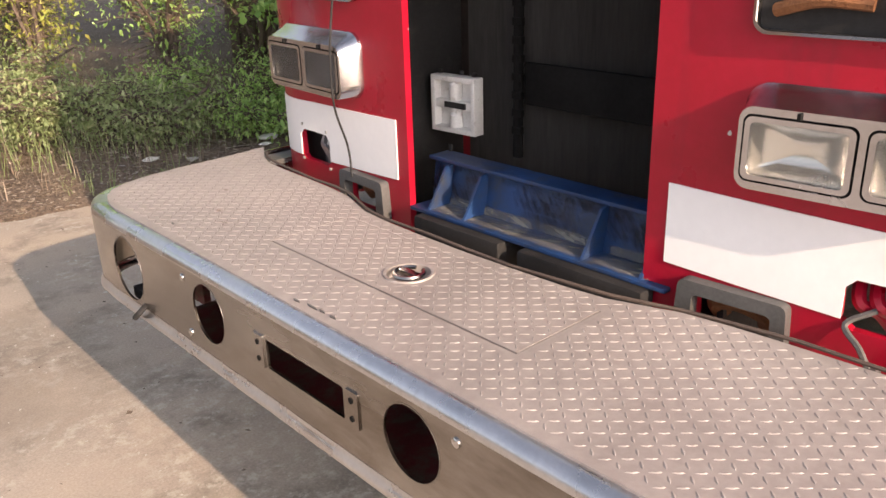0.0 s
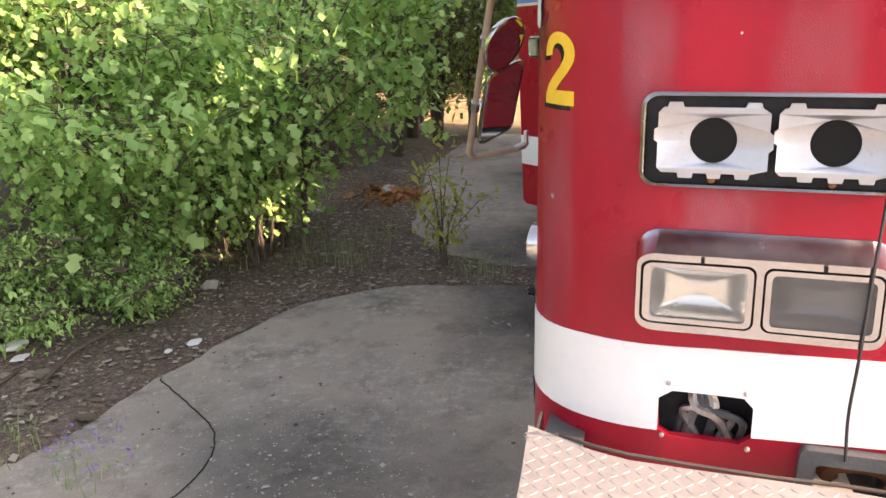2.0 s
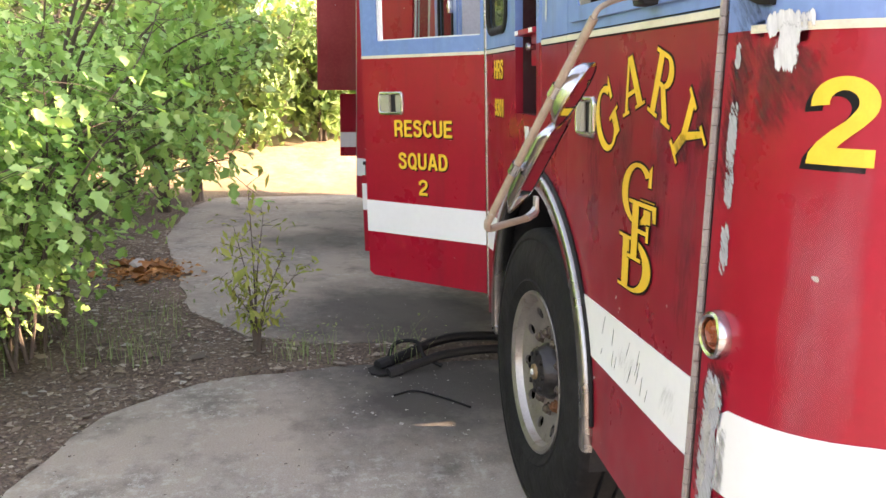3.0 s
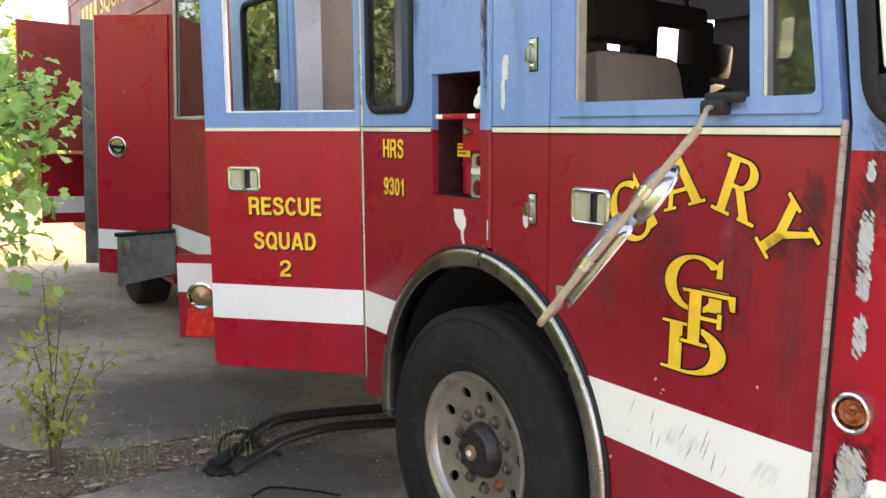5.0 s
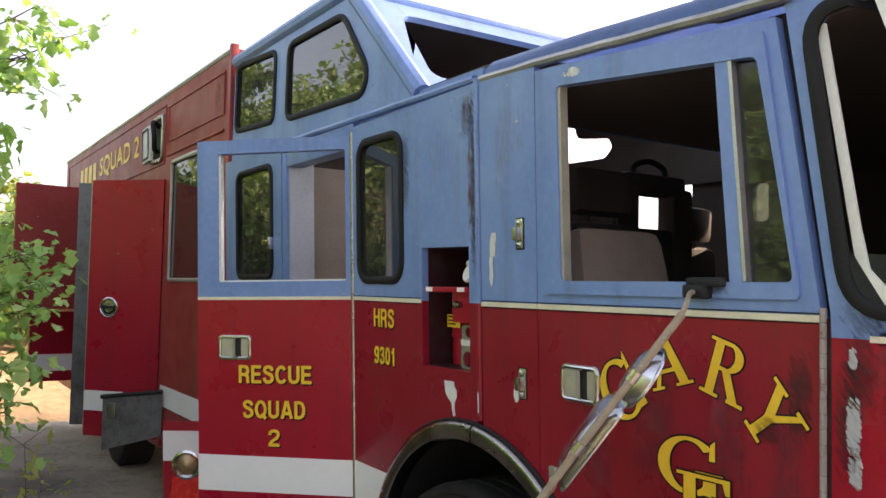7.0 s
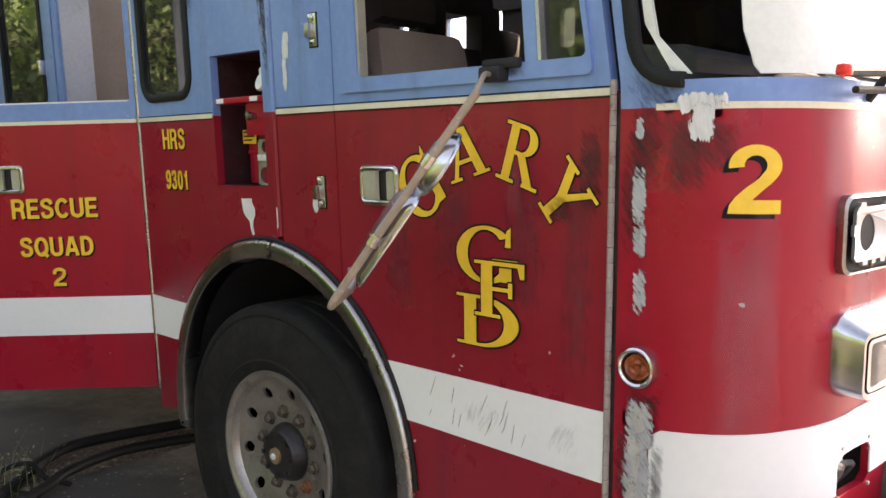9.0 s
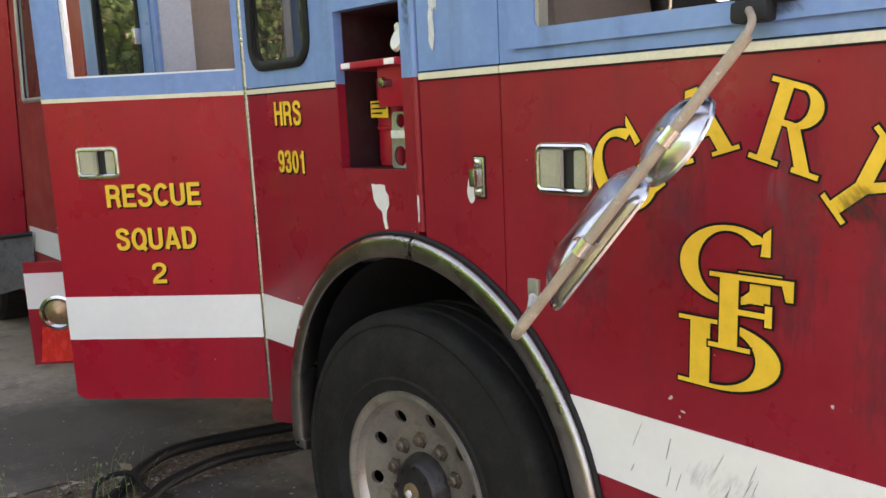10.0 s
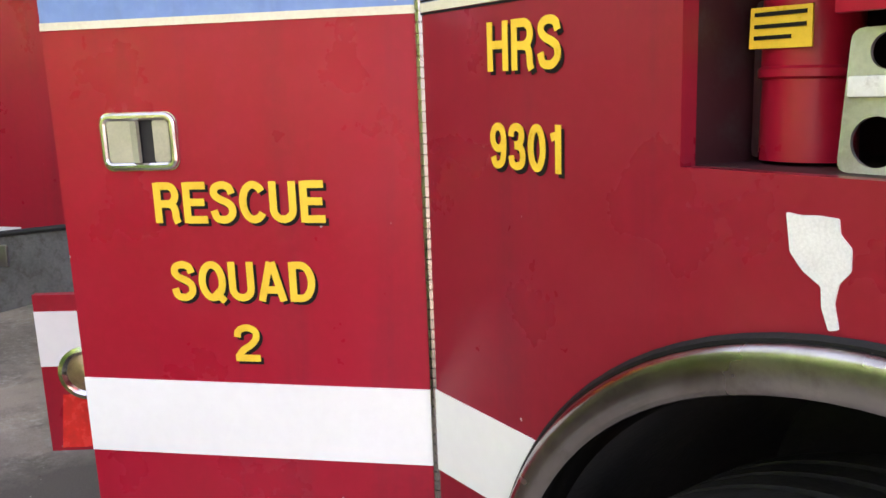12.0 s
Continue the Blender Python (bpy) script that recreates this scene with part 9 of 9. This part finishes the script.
FLOWER = (2.24, 4.42)
rt = random.Random(21)
for x, y, h, w in ((5.12, 3.46, 0.36, 0.36), (5.08, 2.93, 0.34, 0.4), (5.12, 3.60, 0.22, 0.25), (5.02, 4.42, 0.36, 0.34), (5.9, 4.55, 0.4, 0.5), (5.4, 4.5, 0.35, 0.5), (5.0, 4.75, 0.32, 0.45),
                   (2.6, 6.1, 0.45, 0.7), (3.0, 5.9, 0.42, 0.7), (3.4, 6.2, 0.45, 0.7), (2.3, 5.7, 0.38, 0.6), (2.0, 6.2, 0.45, 0.6), (2.9, 6.5, 0.5, 0.7), (3.8, 6.0, 0.4, 0.6), (2.4, 6.8, 0.5, 0.7), (1.8, 5.5, 0.3, 0.5),
                   (2.05, 5.05, 0.28, 0.35), (2.3, 4.9, 0.26, 0.3), (4.4, 5.5, 0.35, 0.5), (4.9, 5.2, 0.35, 0.5), (1.2, 6.6, 0.35, 0.6), (1.5, 7.4, 0.4, 0.7), (5.5, 5.0, 0.4, 0.5)):
    tuft(x, y, h * 0.8, w, rt.randrange(9999), WEED if rt.random() < 0.85 else LEAF)
for x, y, h in ((3.9, 5.3, 0.35), (3.2, 5.75, 0.35), (3.6, 5.85, 0.5), (4.3, 5.75, 0.6), (5.2, 5.5, 0.7), (4.7, 5.9, 0.7), (2.9, 6.6, 0.5), (2.2, 6.3, 0.6), (1.7, 6.5, 0.55), (2.5, 6.0, 0.45), (1.9, 7.0, 0.7), (1.3, 6.9, 0.5)):
    bush((x, y), h, 0.45, rt.randrange(9999), LEAF if x > 2.6 else WEED, per=7, size=0.036, count=7, label="low leafy green undergrowth beside the slab", spread=0.08, lobes=False)

for x, y, h in ((1.9, 6.0, 0.8), (2.3, 6.2, 0.95), (2.7, 6.4, 1.0), (1.6, 6.5, 0.8), (2.1, 6.8, 1.1), (3.1, 6.3, 0.8), (1.2, 6.1, 0.6), (2.9, 5.9, 0.55), (3.4, 6.0, 0.6), (2.5, 5.6, 0.45), (1.5, 5.7, 0.4), (1.75, 6.2, 0.9), (2.0, 5.75, 0.6), (2.6, 6.0, 0.8), (2.35, 6.55, 1.0), (1.4, 6.3, 0.8)):
    tuft(x, y, h * 0.85, 0.7, rt.randrange(9999), STRAW if rt.random() < 0.4 else WEED, 30, "thin dry pale stalks among green weeds")
# small flowering weed at the slab edge
tuft(FLOWER[0], FLOWER[1], 0.20, 0.35, 4242, WEED, 28, "small weed with violet flowers at the slab edge")
g2 = np.random.default_rng(8)
fl = [(FLOWER[0] + g2.normal(0, 0.09), FLOWER[1] + g2.normal(0, 0.09), 0.12 + 0.08 * g2.random()) for _ in range(26)]
tagged(leaf_cloud("flower_heads", fl, 7, 0.008, 0.015, VIOLET, 5, None, lobes=False), "tiny violet flowers on thin weed stalks", "flower", kind="stuff")

# ---- litter on the soil and the slab ----
def scatter(name, pts, size, material, seed, label, curl=0.35):
    g = np.random.default_rng(seed)
    vs, fs = [], []
    for x, y in pts:
        z = (0.004 if inside(SLAB_A, x, y) or inside(SLAB_B, x, y) else ground_z(x, y) + 0.006)
        s = size * math.exp(g.normal(-0.1, 0.5))
        a, t = g.uniform(0, 6.28), g.uniform(0.3, 0.9)
        ca, sa = math.cos(a), math.sin(a)
        n0 = len(vs)
        for du, dv, h in ((-1, 0, 0), (0, -t, curl * g.random()), (1, 0, curl * 0.6 * g.random()), (0, t, curl * g.random())):
            vs.append((x + s * (du * ca - dv * sa), y + s * (du * sa + dv * ca), z + s * h))
        fs += [(n0, n0 + 1, n0 + 2), (n0, n0 + 2, n0 + 3)]
    me = bpy.data.meshes.new(name)
    me.from_pydata(vs, [], fs)
    me.materials.append(material)
    return tagged(new(name, me), label, "litter", kind="stuff")


gl = np.random.default_rng(4)
soil_pts, slab_pts, dark_pts = [], [], []
while len(soil_pts) < 12000:
    x, y = gl.uniform(0.6, 9.5), gl.uniform(2.6, 7.6)
    if not (inside(SLAB_A, x, y) or inside(SLAB_B, x, y)) and gl.random() < (1.0 if y < 6.2 else 0.4):
        soil_pts.append((x, y))
while len(slab_pts) < 1500:
    x, y = gl.uniform(0.2, 6.5), gl.uniform(2.0, 5.2)
    d = seg_dist((x, y), SLAB_A)
    if inside(SLAB_A, x, y) and gl.random() < 0.25 + 0.75 * math.exp(-d / 0.35):
        slab_pts.append((x, y))
scatter("pale_litter", soil_pts[::9], 0.014, PAPER_GREY, 11, "pale grey leaf scraps on soil")
scatter("leaf_litter", soil_pts, 0.015, STRAW, 1, "brown and pale dry leaf litter on soil")
for cx, cy_, sd, n in ((2.5, 3.75, 0.35, 420), (2.1, 3.3, 0.3, 240), (3.0, 4.2, 0.4, 200), (1.5, 4.3, 0.5, 160), (3.6, 3.4, 0.5, 120), (6.6, 3.6, 0.7, 160)):
    slab_pts += [(cx + gl.normal(0, sd), cy_ + gl.normal(0, sd * 0.8)) for _ in range(n)]
slab_pts = [p for p in slab_pts if inside(SLAB_A, *p) or inside(SLAB_B, *p)]
scatter("slab_crumbs", slab_pts, 0.0052, PAPER_GREY, 2, "pale crumbs and chips on concrete")
scatter("twig_bits", [(x + 0.03, y) for x, y in slab_pts[::5]], 0.006, BARK, 3, "dark bits on concrete")
for k, (x, y, ln, a) in enumerate(((4.4, 5.05, 0.55, 20), (3.2, 5.2, 0.7, 8), (5.2, 4.9, 0.6, 50), (2.6, 5.3, 0.8, 12), (4.0, 5.35, 0.9, -10), (6.8, 5.0, 0.7, 15), (3.7, 5.0, 0.45, 35), (7.4, 5.1, 0.5, -25))):
    p = Vector((x, y, ground_z(x, y) + 0.02))
    d = Vector((math.cos(radians(a)), math.sin(radians(a)), 0)) * ln / 2
    bm = tube(bmesh.new(), smooth_line([p - d, p + Vector((0, 0.03, 0.015)), p + d]), [0.004 + 0.007 * k % 0.008] * 13, 6)
    tagged(part("fallen_stick", bm, BARK), "thin dry fallen stick on the soil", "stick", "fallen sticks")


def crumpled(name, x, y, size, seed, label, material, flat=0.4):
    r = random.Random(seed)
    bm = bmesh.new()
    bmesh.ops.create_icosphere(bm, subdivisions=2, radius=size)
    z = 0.0 if inside(SLAB_A, x, y) else ground_z(x, y)
    for v in bm.verts:
        k = 1 + 0.35 * noise.noise(v.co * (2.2 / size) + Vector((seed, 0, 0)))
        v.co = Vector((x + v.co.x * k * 1.5, y + v.co.y * k, z + size * flat * 0.8 + v.co.z * k * flat))
    return tagged(part(name, bm, material, None, angle=0), label, "litter")


crumpled("paper_scrap", 3.55, 4.76, 0.035, 1, "crumpled white paper scrap at the slab edge", PAPER, 0.35)
crumpled("paper_scrap", 3.42, 4.84, 0.02, 2, "small crumpled white paper scrap", PAPER, 0.35)
crumpled("plastic_bag", 3.14, 5.56, 0.055, 3, "crumpled white plastic bag in weeds", PAPER)
crumpled("foam_cup", 2.28, 5.75, 0.045, 4, "crushed white foam cup on soil", PAPER, 0.3)
crumpled("stone", 7.55, 4.98, 0.07, 5, "pale stone on the soil", PAPER_GREY, 0.7)
crumpled("stone", 4.35, 5.12, 0.06, 6, "pale flat stone on the soil", PAPER_GREY, 0.4)
crumpled("plastic_bag", 3.05, 5.45, 0.035, 8, "torn clear plastic in weeds", PAPER, 0.3)
# heap of orange pine straw
sp = [(7.5 + gl.normal(0, 0.20), 4.92 + gl.normal(0, 0.17)) for _ in range(1100)]
scatter("straw_heap", sp, 0.022, ORANGE_STRAW, 9, "orange-brown heap of dry needles", 0.9)
